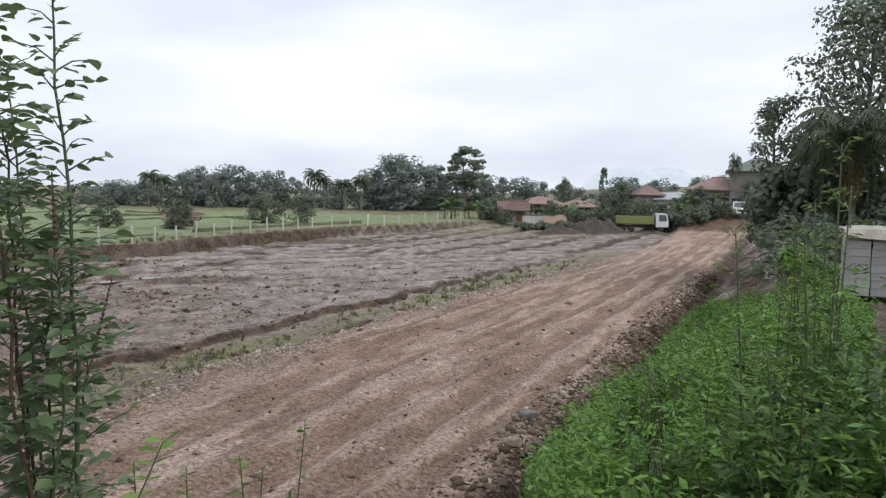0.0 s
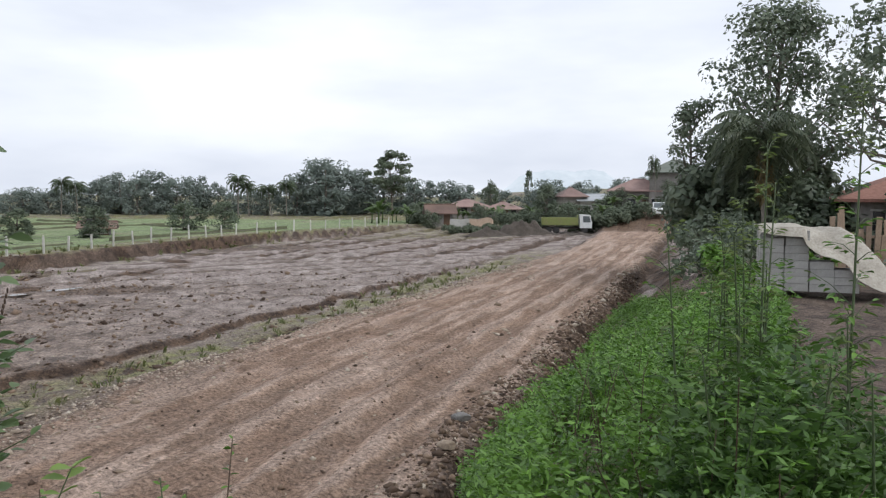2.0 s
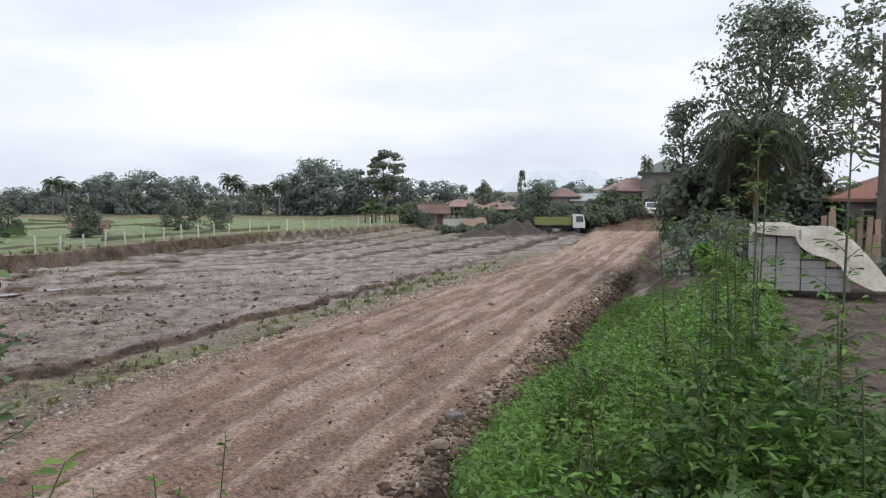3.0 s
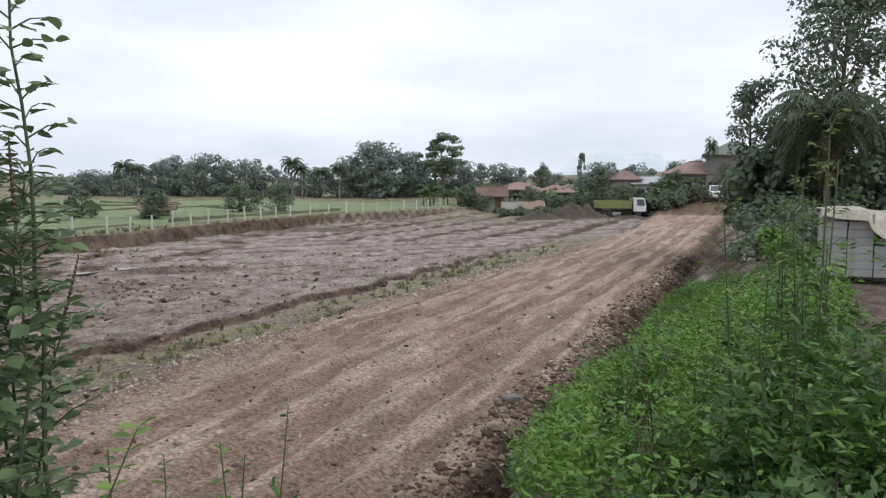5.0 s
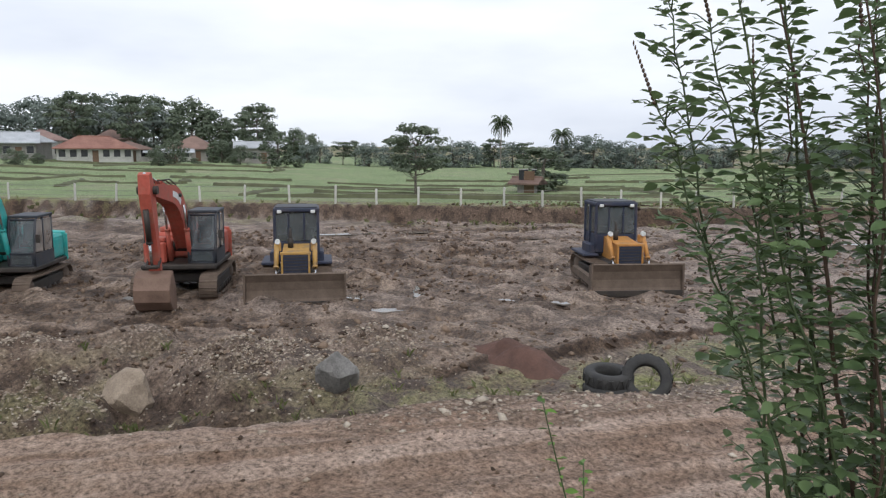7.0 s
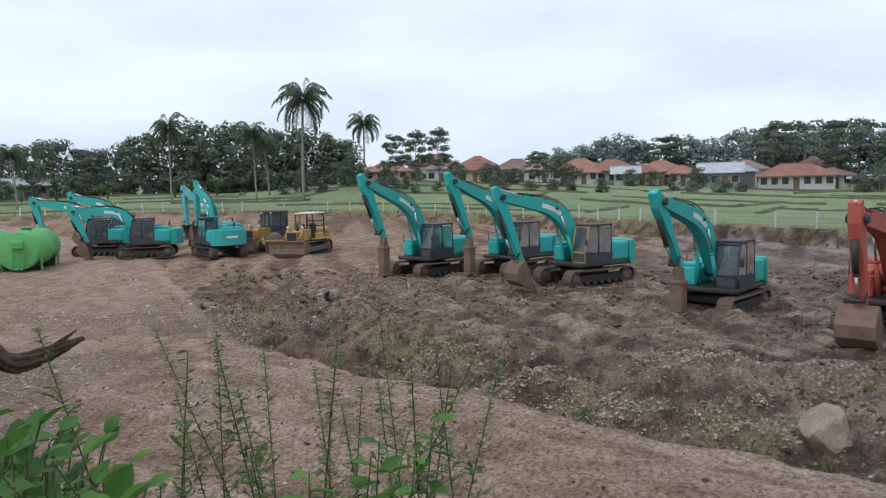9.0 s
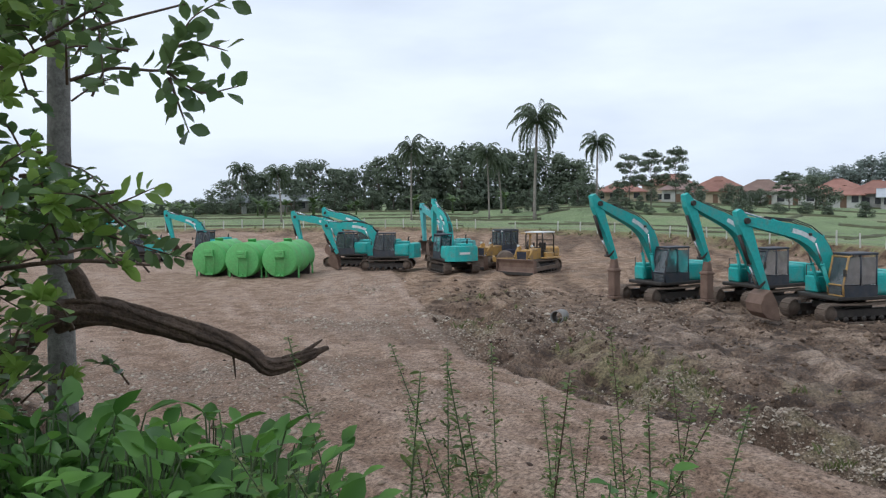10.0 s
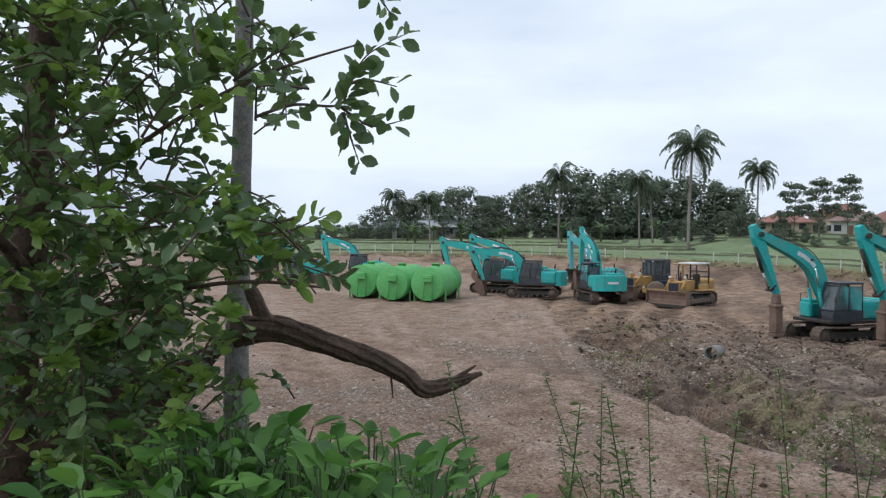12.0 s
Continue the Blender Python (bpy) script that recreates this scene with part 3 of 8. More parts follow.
TEAL_PALE = paint("faded_teal_paint", (0.10, 0.42, 0.42), 0.5)
RED = paint("faded_red_paint", (0.42, 0.085, 0.055), 0.6, 0.5)
YELLOW = paint("yellow_paint", (0.46, 0.27, 0.075), 0.8)
ORANGE = paint("orange_paint", (0.5, 0.23, 0.055), 0.65)
GREEN = paint("light_green_paint", (0.13, 0.44, 0.13), 0.35, 0.5)
NAVY = paint("navy_paint", (0.022, 0.03, 0.06), 0.3)
CABGREY = paint("charcoal_paint", (0.035, 0.042, 0.055), 0.3)
WHITE = paint("white_paint", (0.72, 0.74, 0.73), 0.3)
STEEL = simple("dark_steel", (0.03, 0.028, 0.027), (0.075, 0.062, 0.052), 3, 0.6, 0.4, 0.2)
MUDSTEEL = simple("muddy_steel", (0.085, 0.062, 0.046), (0.17, 0.125, 0.095), 2.2, 0.85, 0.0, 0.5, 0.02)
RUST = simple("rusty_steel", (0.12, 0.075, 0.055), (0.24, 0.155, 0.115), 1.6, 0.75, 0.15, 0.25)
CHROME = simple("bright_rod", (0.45, 0.45, 0.45), (0.6, 0.6, 0.6), 8, 0.25, 0.9, 0)
RUBBER = simple("tyre_rubber", (0.02, 0.02, 0.021), (0.05, 0.048, 0.045), 4, 0.8, 0, 0.3, 0.01)


def glass_material():
    """Dusty tinted safety glass."""
    m, n, l, b = material("cab_glass", 0.06, 0.0, 0.6)
    f = noise_node(n, l, 2.2, 4)
    l.new(ramp(n, l, f, (0.3, (0.10, 0.125, 0.14)), (0.7, (0.24, 0.27, 0.28))), b.inputs["Base Color"])
    l.new(ramp(n, l, f, (0.35, (0.03,) * 3), (0.75, (0.22,) * 3)), b.inputs["Roughness"])
    b.inputs["Transmission Weight"].default_value = 0.55
    return m


GLASS = glass_material()


def crawler(length, high, wide, pitch=0.2, lug=0.035):
    """A closed belt of track shoes round two wheels; centred, resting on z = 0."""
    b, r = Build(), high / 2 - 0.03
    half = length / 2 - high / 2
    run, arc = 2 * half, math.pi * r
    total = 2 * (run + arc)
    n = int(total / pitch)
    for i in range(n):
        s = i * total / n
        if s < run:
            x, z, a = -half + s, 0.03, 0.0
        elif s < run + arc:
            q = (s - run) / r
            x, z, a = half + r * math.sin(q), 0.03 + r - r * math.cos(q), q
        elif s < 2 * run + arc:
            x, z, a = half - (s - run - arc), 0.03 + 2 * r - 0.03 * math.sin((s - run - arc) / run * math.pi), math.pi
        else:
            q = (s - 2 * run - arc) / r
            x, z, a = -half - r * math.sin(q), 0.03 + r + r * math.cos(q), math.pi + q
        k = len(b.v)
        b.box((0, 0, 0), (total / n * 0.93, wide, 0.05))
        b.box((0.02, 0, -0.03), (0.03, wide, lug))
        b.moved(Matrix.Translation((x, 0, z)) @ Matrix.Rotation(-a, 4, "Y"), k)
    return b


def running_gear(parent, length, high, wide, gauge):
    for sy in (-1, 1):
        y = sy * gauge / 2
        t = part("track", crawler(length, high, wide), MUDSTEEL, parent, "mud-caked steel crawler track")
        t.location = (0, y, 0)
        fr = Build().box((0, 0, high * 0.5), (length * 0.74, wide * 0.55, high * 0.42), 0.04)
        for k in range(7):
            x = -length * 0.33 + k * length * 0.11
            fr.lathe([(0.1, -wide * 0.36), (0.13, -wide * 0.3), (0.13, wide * 0.3), (0.1, wide * 0.36)], (x, 0, 0.19), n=12)
        f = part("track_frame", fr, STEEL, parent)
        f.location = (0, y, 0)
        for name, sx in (("sprocket", -1), ("idler_wheel", 1)):
            w = Build().lathe([(0.08, -wide * 0.4), (high * 0.36, -wide * 0.3), (high * 0.42, -0.08), (high * 0.42, 0.08), (high * 0.36, wide * 0.3), (0.08, wide * 0.4)],
                              (0, 0, 0), n=18)
            o = part(name, w, MUDSTEEL, parent)
            o.location = (sx * (length / 2 - high / 2), y, high / 2)


def ribbon(line, width, depth):
    """A box girder along a line in the x-z plane: centre points and its depth at each."""
    line, depth = np.asarray(line, float), np.asarray(depth, float)
    d = np.gradient(line, axis=0)
    d /= np.linalg.norm(d, axis=1)[:, None]
    nrm = np.stack([-d[:, 1], d[:, 0]], 1)
    up, dn = line + nrm * depth[:, None] / 2, line - nrm * depth[:, None] / 2
    poly = [tuple(p) for p in dn] + [tuple(p) for p in up[::-1]]
    b, w, n = Build(), width / 2, len(line)
    vs = [(x, s * w, z) for s in (-1, 1) for x, z in np.concatenate([dn, up])]
    fs = []
    for i in range(n - 1):
        fs += [[i, i + 1, n + i + 1, n + i], [2 * n + i, 3 * n + i, 3 * n + i + 1, 2 * n + i + 1],
               [n + i, n + i + 1, 3 * n + i + 1, 3 * n + i], [i, 2 * n + i, 2 * n + i + 1, i + 1]]
    fs += [[0, n, 3 * n, 2 * n], [n - 1, 3 * n - 1, 4 * n - 1, 2 * n - 1]]
    return b.add(vs, fs)


def ram(parent, p0, p1, r=0.075, share=0.55, y=0.0, col=None):
    """A hydraulic cylinder with its rod, between two points (x, z)."""
    a, c = Vector((p0[0], y, p0[1])), Vector((p1[0], y, p1[1]))
    m = a.lerp(c, share)
    cyl = part("hydraulic_cylinder", Build().cyl(a, m, r, n=10).cyl(m, m + (c - m).normalized() * 0.06, r * 1.2, n=10), col or STEEL, parent)
    part("piston_rod", Build().cyl(m, c, r * 0.5, n=8), CHROME, cyl, "bright steel piston rod")
    return cyl


def bucket_parts(parent, pivot, tilt=0.0, wide=1.05, size=1.0):
    """An earth bucket hanging from its pivot, mouth towards the machine."""
    prof = [(0.12, 0.05), (0.42, -0.18), (0.55, -0.55), (0.45, -0.9), (0.15, -1.12), (-0.35, -1.22)]
    ca, sa = math.cos(radians(tilt)), math.sin(radians(tilt))
    tr = lambda p: (pivot[0] + size * (p[0] * ca - p[1] * sa), pivot[1] + size * (p[0] * sa + p[1] * ca))
    shell = [tr(p) for p in prof]
    b = ribbon(shell, wide, [0.05] * len(shell))
    for s in (-1, 1):
        b.plate([tr(p) for p in prof] + [tr((-0.42, -1.16)), tr((-0.22, -0.45))], s * wide / 2 - 0.02, s * wide / 2 + 0.02)
    o = part("bucket", b, RUST, parent, "mud-covered steel bucket")
    for k in range(5):
        y = -wide / 2 + 0.08 + k * (wide - 0.16) / 4
        x0, z0 = tr((-0.33, -1.21))
        x1, z1 = tr((-0.55, -1.26))
        part("tooth", Build().plate([(x0, z0 + 0.04), (x1, z1 + 0.01), (x1, z1 - 0.01), (x0, z0 - 0.04)], y - 0.05, y + 0.05), MUDSTEEL, o)


def breaker_parts(parent, pivot, length=2.3):
    x, z = pivot
    b = Build().box((x, 0, z - 0.28), (0.36, 0.42, 0.5), 0.05, taper=(0.8, 0.8))
    b.box((x, 0, z - 0.5 - (length - 1.0) / 2), (0.44, 0.5, length - 1.0), 0.04)
    b.box((x, 0, z - 0.62), (0.52, 0.58, 0.12), 0.03)
    b.box((x, 0, z - length + 0.42), (0.52, 0.58, 0.14), 0.03)
    for k in range(4):
        for sy in (-1, 1):
            b.cyl((x - 0.16 + 0.32 * (k % 2), sy * 0.25, z - 0.8 - 0.7 * (k // 2)), (x - 0.16 + 0.32 * (k % 2), sy * 0.285, z - 0.8 - 0.7 * (k // 2)), 0.045, n=8)
    o = part("hydraulic_breaker", b, RUST, parent, "rusty brown hydraulic rock breaker")
    part("chisel", Build().tube([(x, 0, z - length + 0.5), (x, 0, z - length + 0.12), (x, 0, z - length - 0.05)], [0.085, 0.08, 0.03], 10), STEEL, o)


def excavator(label, x, y, heading, body=TEAL, elbow=(5.0, 4.7), wrist=(3.5, 2.25), tool="breaker", cab=CABGREY, cab_frame=None, group="parked excavators", dz=0.0, tilt=0.0):
    z = ground_z(x, y) + dz
    root = thing("excavator", pose(x, y, z, 0, 0, heading), label, "excavator", group)
    running_gear(root, 4.2, 0.86, 0.6, 2.25)
    part("chassis", Build().box((0, 0, 0.62), (1.6, 1.9, 0.35), 0.06).lathe([(0.62, 0.78), (0.62, 0.98)], (0, 0, 0), "z", 20), STEEL, root)
    # upper works
    deck = Build().box((-0.35, 0, 1.06), (3.3, 2.55, 0.18), 0.04)
    part("deck", deck, STEEL, root)
    hood = Build().box((-1.15, -0.05, 1.62), (1.5, 2.5, 0.95), 0.09).box((-1.2, -0.55, 2.17), (1.0, 1.1, 0.2), 0.06)
    hood.box((0.15, -0.88, 1.52), (1.55, 0.78, 0.78), 0.08).box((0.55, -0.88, 1.98), (0.6, 0.7, 0.16), 0.05)
    part("engine_cover", hood, body, root)
    cw = Build()
    prof = [(-1.9, -1.32), (-2.28, -1.2), (-2.58, -0.7), (-2.68, 0.0), (-2.58, 0.7), (-2.28, 1.2), (-1.9, 1.32)]
    cw.plate(prof, 1.0, 2.02, "z")
    cw.plate([(a * 0.985 - 0.02, c * 0.95) for a, c in prof], 2.02, 2.12, "z")
    w = part("counterweight", cw, body, root)
    part("decal", Build().box((-2.69, 0, 1.6), (0.012, 0.85, 0.16), 0), WHITE, w, "plain white bar where a maker's name stands")
    for sy in (-1, 1):
        part("side_panel", Build().box((-1.15, sy * 1.215, 1.6), (1.1, 0.03, 0.6), 0.01), body, root)
        for k in range(2):
            part("stripe", Build().plate([(-0.75 + 0.18 * k, 1.4), (-0.68 + 0.18 * k, 1.4), (-0.45 + 0.18 * k, 1.82), (-0.54 + 0.18 * k, 1.82)], sy * 1.232 - 0.004, sy * 1.232 + 0.004),
                 WHITE, root, "white slanted stripe")
    part("grille", Build().box((-1.3, -1.236, 1.62), (0.5, 0.012, 0.4), 0), STEEL, root)
    part("exhaust_pipe", Build().tube([(-1.6, -0.6, 2.1), (-1.6, -0.6, 2.5), (-1.68, -0.6, 2.62)], [0.06, 0.06, 0.055], 10), STEEL, root)
    rail = Build()
    rail.tube([(0.85, -1.22, 1.2), (0.85, -1.22, 2.35), (0.2, -1.22, 2.35), (0.2, -1.22, 1.9)], 0.022, 6)
    part("handrail", rail, STEEL, root)
    # cab
    cabin = Build()
    x0, x1, y0, y1, z0, z1 = -0.72, 0.98, 0.28, 1.26, 1.12, 2.95
    side = [(x0, z0), (x1 - 0.02, z0), (x1 + 0.06, z0 + 0.55), (x1 - 0.2, z1 - 0.08), (x1 - 0.35, z1), (x0 + 0.06, z1), (x0, z1 - 0.1)]
    cabin.plate([(x0, z0), (x1 - 0.02, z0), (x1 + 0.05, z0 + 0.5), (x0, z0 + 0.5)], y0, y1)
    for px, qx in ((x0 + 0.05, x0 + 0.06), (0.15, 0.15)):
        for yy in (y0 + 0.04, y1 - 0.04):
            cabin.tube([(px, yy, z0 + 0.4), (qx, yy, z1 - 0.05)], 0.045, 6)
    cab_ob = part("cab", cabin, cab, root, "dark cab with tinted windows")
    fr = Build()
    for yy in (y0 + 0.03, y1 - 0.03):
        fr.tube([(x1, yy, z0 + 0.05), (x1 + 0.04, yy, z0 + 0.52), (x1 - 0.22, yy, z1 - 0.1), (x1 - 0.36, yy, z1 - 0.03)], 0.045, 6)
    fr.tube([(x1 + 0.04, y0 + 0.03, z0 + 0.52), (x1 + 0.04, y1 - 0.03, z0 + 0.52)], 0.04, 6)
    fr.tube([(x1 - 0.24, y0 + 0.03, z1 - 0.1), (x1 - 0.24, y1 - 0.03, z1 - 0.1)], 0.045, 6)
    fr.tube([(x1 - 0.02, y0 + 0.03, z0 + 0.05), (x1 - 0.02, y1 - 0.03, z0 + 0.05)], 0.04, 6)
    part("windscreen_frame", fr, cab_frame or cab, cab_ob)
    part("cab_roof", Build().box(((x0 + x1) / 2 - 0.12, (y0 + y1) / 2, z1 + 0.01), (x1 - x0 - 0.22, y1 - y0 + 0.04, 0.1), 0.04), cab, cab_ob)
    part("windscreen", Build().add([(x1 + 0.02, y0 + 0.06, z0 + 0.55), (x1 + 0.02, y1 - 0.06, z0 + 0.55), (x1 - 0.23, y1 - 0.06, z1 - 0.12), (x1 - 0.23, y0 + 0.06, z1 - 0.12)], [[0, 1, 2, 3]]),
         GLASS, cab_ob)
    part("lower_window", Build().box((x1 + 0.03, (y0 + y1) / 2, z0 + 0.28), (0.02, 0.7, 0.34), 0, rot=(0, 7, 0)), GLASS, cab_ob)
    for yy, nm in ((y1 - 0.03, "door_window"), (y0 + 0.03, "side_window")):
        part(nm, Build().plate([(0.2, z0 + 0.52), (x1 - 0.02, z0 + 0.55), (x1 - 0.25, z1 - 0.13), (0.2, z1 - 0.13)], yy - 0.01, yy + 0.01), GLASS, cab_ob)
        part(nm, Build().plate([(x0 + 0.1, z0 + 0.52), (0.1, z0 + 0.52), (0.1, z1 - 0.13), (x0 + 0.1, z1 - 0.13)], yy - 0.01, yy + 0.01), GLASS, cab_ob)
    part("rear_window", Build().box((x0 + 0.04, (y0 + y1) / 2, z0 + 1.1), (0.02, 0.7, 1.0), 0), GLASS, cab_ob)
    part("seat", Build().box((0.0, (y0 + y1) / 2, z0 + 0.7), (0.5, 0.5, 0.14), 0.05).box((-0.28, (y0 + y1) / 2, z0 + 1.1), (0.14, 0.48, 0.75), 0.05), STEEL, cab_ob)
    part("mirror", Build().tube([(x1, y1, 2.2), (x1 + 0.15, y1 + 0.16, 2.25)], 0.015, 5).box((x1 + 0.15, y1 + 0.18, 2.2), (0.05, 0.16, 0.3), 0.02), STEEL, root)
    # boom, arm and their rams
    foot = np.array([0.3, 1.7])
    el, wr = np.array(elbow, float), np.array(wrist, float)
    ch = el - foot
    nrm = np.array([-ch[1], ch[0]]) / np.linalg.norm(ch)
    t = np.linspace(0, 1, 13)[:, None]
    knee = foot + ch * 0.40 + nrm * 1.12
    ka, kb = foot + (knee - foot) * 0.62, el + (knee - el) * 0.66
    line = np.concatenate([foot + (ka - foot) * np.linspace(0, 1, 5)[:, None],
                           [(1 - q) ** 2 * ka + 2 * q * (1 - q) * knee + q * q * kb for q in (0.2, 0.4, 0.6, 0.8)],
                           kb + (el - kb) * np.linspace(0, 1, 4)[:, None]])
    depth = np.interp(t[:, 0], [0, 0.15, 0.42, 0.62, 1], [0.38, 0.52, 0.74, 0.64, 0.32])
    bm = part("boom", ribbon(line, 0.46, depth), body, root)
    for sy in (-1, 1):
        part("flange", ribbon(line + nrm * 0.0, 0.03, depth + 0.05), body, bm).location = (0, sy * 0.22, 0)
        part("lamp", Build().box((*(line[7] + nrm * 0.1),)[:1] + (sy * 0.28,) + (*(line[7] + nrm * 0.1),)[1:], (0.14, 0.1, 0.12), 0.02), STEEL, bm)
    mark = line[6:10] + 0.0
    part("decal", ribbon(mark, 0.484, [0.2, 0.2, 0.2, 0.2]), WHITE, bm, "pale bar where a maker's name stands")
    part("pin", Build().cyl((el[0], -0.3, el[1]), (el[0], 0.3, el[1]), 0.13, n=14), STEEL, bm)
    part("pin", Build().cyl((foot[0], -0.34, foot[1]), (foot[0], 0.34, foot[1]), 0.2, n=14), STEEL, bm)
    av = (wr - el) / np.linalg.norm(wr - el)
    an = np.array([av[1], -av[0]])
    if an[0] < 0:
        an = -an
    top = el - av * 0.55 + an * 0.18
    arm_line = [top, el + an * 0.1, el + av * 0.6 + an * 0.08, (el + wr) / 2 + an * 0.04, wr]
    arm = part("arm", ribbon(arm_line, 0.34, [0.24, 0.6, 0.5, 0.34, 0.22]), body, root)
    mid = line[5]
    mn = nrm
    ram(root, mid + mn * 0.5, top + an * 0.02, 0.1, 0.58, col=body)
    part("bracket", Build().plate([tuple(mid + mn * 0.3 - (0.12, 0)), tuple(mid + mn * 0.3 + (0.2, 0)), tuple(mid + mn * 0.58)], -0.12, 0.12), body, bm)
    for sy in (-1, 1):
        ram(root, (0.85, 1.25), line[6] - mn * 0.1, 0.085, 0.55, y=sy * 0.33, col=body)
    link = el + av * 0.5 + an * 0.42
    ram(root, link, wr - av * 0.32 + an * 0.36, 0.085, 0.55, col=STEEL)
    part("linkage", Build().cyl((*(wr - av * 0.32 + an * 0.36),)[:1] + (-0.16,) + (*(wr - av * 0.32 + an * 0.36),)[1:], (*(wr - av * 0.32 + an * 0.36),)[:1] + (0.16,) + (*(wr - av * 0.32 + an * 0.36),)[1:], 0.07, n=10)
         .plate([tuple(wr - av * 0.34 + an * 0.42), tuple(wr - av * 0.26 + an * 0.30), tuple(wr - av * 0.42), tuple(wr - av * 0.5)], -0.2, -0.15)
         .plate([tuple(wr - av * 0.34 + an * 0.42), tuple(wr - av * 0.26 + an * 0.30), tuple(wr - av * 0.42), tuple(wr - av * 0.5)], 0.15, 0.2), STEEL, arm)
    hose = Build()
    for k in range(3):
        p = [(*(q + mn * (0.42 + 0.05 * k) * (1 if i < 4 else 0.7)),) for i, q in enumerate(line[3:13:2])]
        hose.tube([(a, -0.12 + 0.1 * k, c) for a, c in p], 0.025, 5)
    part("hydraulic_hose", hose, STEEL, bm, "black hydraulic hoses")
    if tool == "breaker":
        breaker_parts(root, wr, wr[1] - 0.0)
    else:
        bucket_parts(root, wr, tilt)
    return root


def bulldozer(label, x, y, heading, hood_mat=YELLOW, cab_mat=NAVY, canopy=False, dz=0.0, blade_mat=RUST):
    root = thing("bulldozer", pose(x, y, ground_z(x, y) + dz, 0, 0, heading), label, "bulldozer", "parked bulldozers")
    running_gear(root, 3.7, 0.98, 0.55, 1.95)
    part("frame", Build().box((0, 0, 0.75), (3.0, 1.3, 0.55), 0.06), STEEL, root)
    hood = Build().plate([(-0.1, 1.0), (1.75, 1.0), (1.78, 1.66), (-0.1, 1.82)], -0.46, 0.46)
    h = part("bonnet", hood, hood_mat, root)
    grille = part("grille", Build().box((1.8, 0, 1.22), (0.06, 0.84, 0.84), 0.01), NAVY, h, "dark radiator grille")
    for k in range(7):
        part("grille_bar", Build().box((1.84, 0, 0.9 + 0.11 * k), (0.02, 0.8, 0.03), 0), STEEL, grille)
    fr = Build().box((1.8, 0, 1.69), (0.1, 1.06, 0.1), 0.02)
    for s in (-1, 1):
        fr.box((1.8, s * 0.46, 1.22), (0.1, 0.07, 0.9), 0.02)
    part("grille_surround", fr, hood_mat, h)
    part("exhaust_pipe", Build().tube([(0.7, -0.2, 1.7), (0.7, -0.2, 2.3), (0.62, -0.2, 2.42)], [0.06, 0.06, 0.05], 10).cyl((0.7, -0.2, 1.75), (0.7, -0.2, 2.1), 0.1, n=12), STEEL, root)
    for s in (-1, 1):
        part("fender", Build().box((-0.7, s * 0.98, 1.1), (1.9, 0.6, 0.1), 0.03).box((-0.6, s * 0.8, 1.3), (1.1, 0.35, 0.4), 0.05), hood_mat if canopy else NAVY, root)
        ram(root, (1.25, 1.95), (2.15, 0.75), 0.085, 0.6, y=s * 0.66, col=hood_mat)
        part("cylinder_bracket", Build().box((1.2, s * 0.58, 1.85), (0.3, 0.14, 0.3), 0.03), hood_mat, root)
        part("push_arm", ribbon([(-0.5, 0.48), (1.2, 0.42), (2.3, 0.36)], 0.2, [0.24, 0.26, 0.26]), MUDSTEEL, root).location = (0, s * 1.42, 0)
    # blade, hollow to the front
    prof = [(2.72, 0.02), (2.56, 0.25), (2.5, 0.55), (2.54, 0.85), (2.68, 1.12)]
    bl = part("blade", ribbon(prof, 3.3, [0.07] * 5), blade_mat, root, "wide mud-stained steel blade")
    for s in (-1, 1):
        part("end_plate", Build().plate([(2.35, 0.05), (2.76, 0.0), (2.72, 1.14), (2.4, 1.05)], s * 1.66 - 0.03, s * 1.66 + 0.03), blade_mat, bl)
    part("cutting_edge", Build().box((2.74, 0, 0.08), (0.06, 3.28, 0.22), 0.01), STEEL, bl)
    part("blade_rib", Build().box((2.4, 0, 0.3), (0.2, 2.9, 0.2), 0.03).box((2.42, 0, 0.8), (0.18, 2.9, 0.18), 0.03), blade_mat, bl)
    # operator's place
    part("seat", Build().box((-0.75, 0, 1.55), (0.55, 0.6, 0.2), 0.06).box((-1.05, 0, 1.9), (0.16, 0.58, 0.6), 0.05), STEEL, root)
    part("console", Build().box((-0.1, 0, 1.55), (0.25, 0.9, 0.7), 0.05), STEEL, root)
    x0, x1, w, z0, z1 = -1.45, 0.05, 0.78, 1.3, 3.02
    posts = [(x0 + 0.05, s * w) for s in (-1, 1)] + [(x1, s * w) for s in (-1, 1)]
    if canopy:
        for px, py in posts:
            part("canopy_post", Build().tube([(px, py, z0 - 0.2), (px + (0.08 if px > -1 else -0.05), py * 0.97, z1 - 0.25), (px * 0.92, py * 0.9, z1 - 0.03)], 0.055, 8), STEEL, root)
        part("canopy_roof", Build().box((-0.7, 0, z1), (1.75, 1.6, 0.09), 0.04), WHITE, root, "pale sheet-metal canopy roof")
        part("guard_rail", Build().tube([(x0, -w, 2.0), (x0, w, 2.0)], 0.035, 6).tube([(x0, -w, 2.4), (x0, w, 2.4)], 0.035, 6), STEEL, root)
    else:
        cb_posts = []
        cb = Build().box(((x0 + x1) / 2, 0, z0 + 0.22), (x1 - x0, 2 * w, 0.75), 0.05)
        for px, py in posts + [(-0.7, -w), (-0.7, w)]:
            cb_posts.append(Build().box((px, py, (z0 + z1) / 2 + 0.1), (0.1, 0.1, z1 - z0 - 0.15), 0.02))
        cab = part("cab", cb, cab_mat, root, "navy steel cab with windows")
        for post in cb_posts:
            part("cab_post", post, cab_mat, cab)
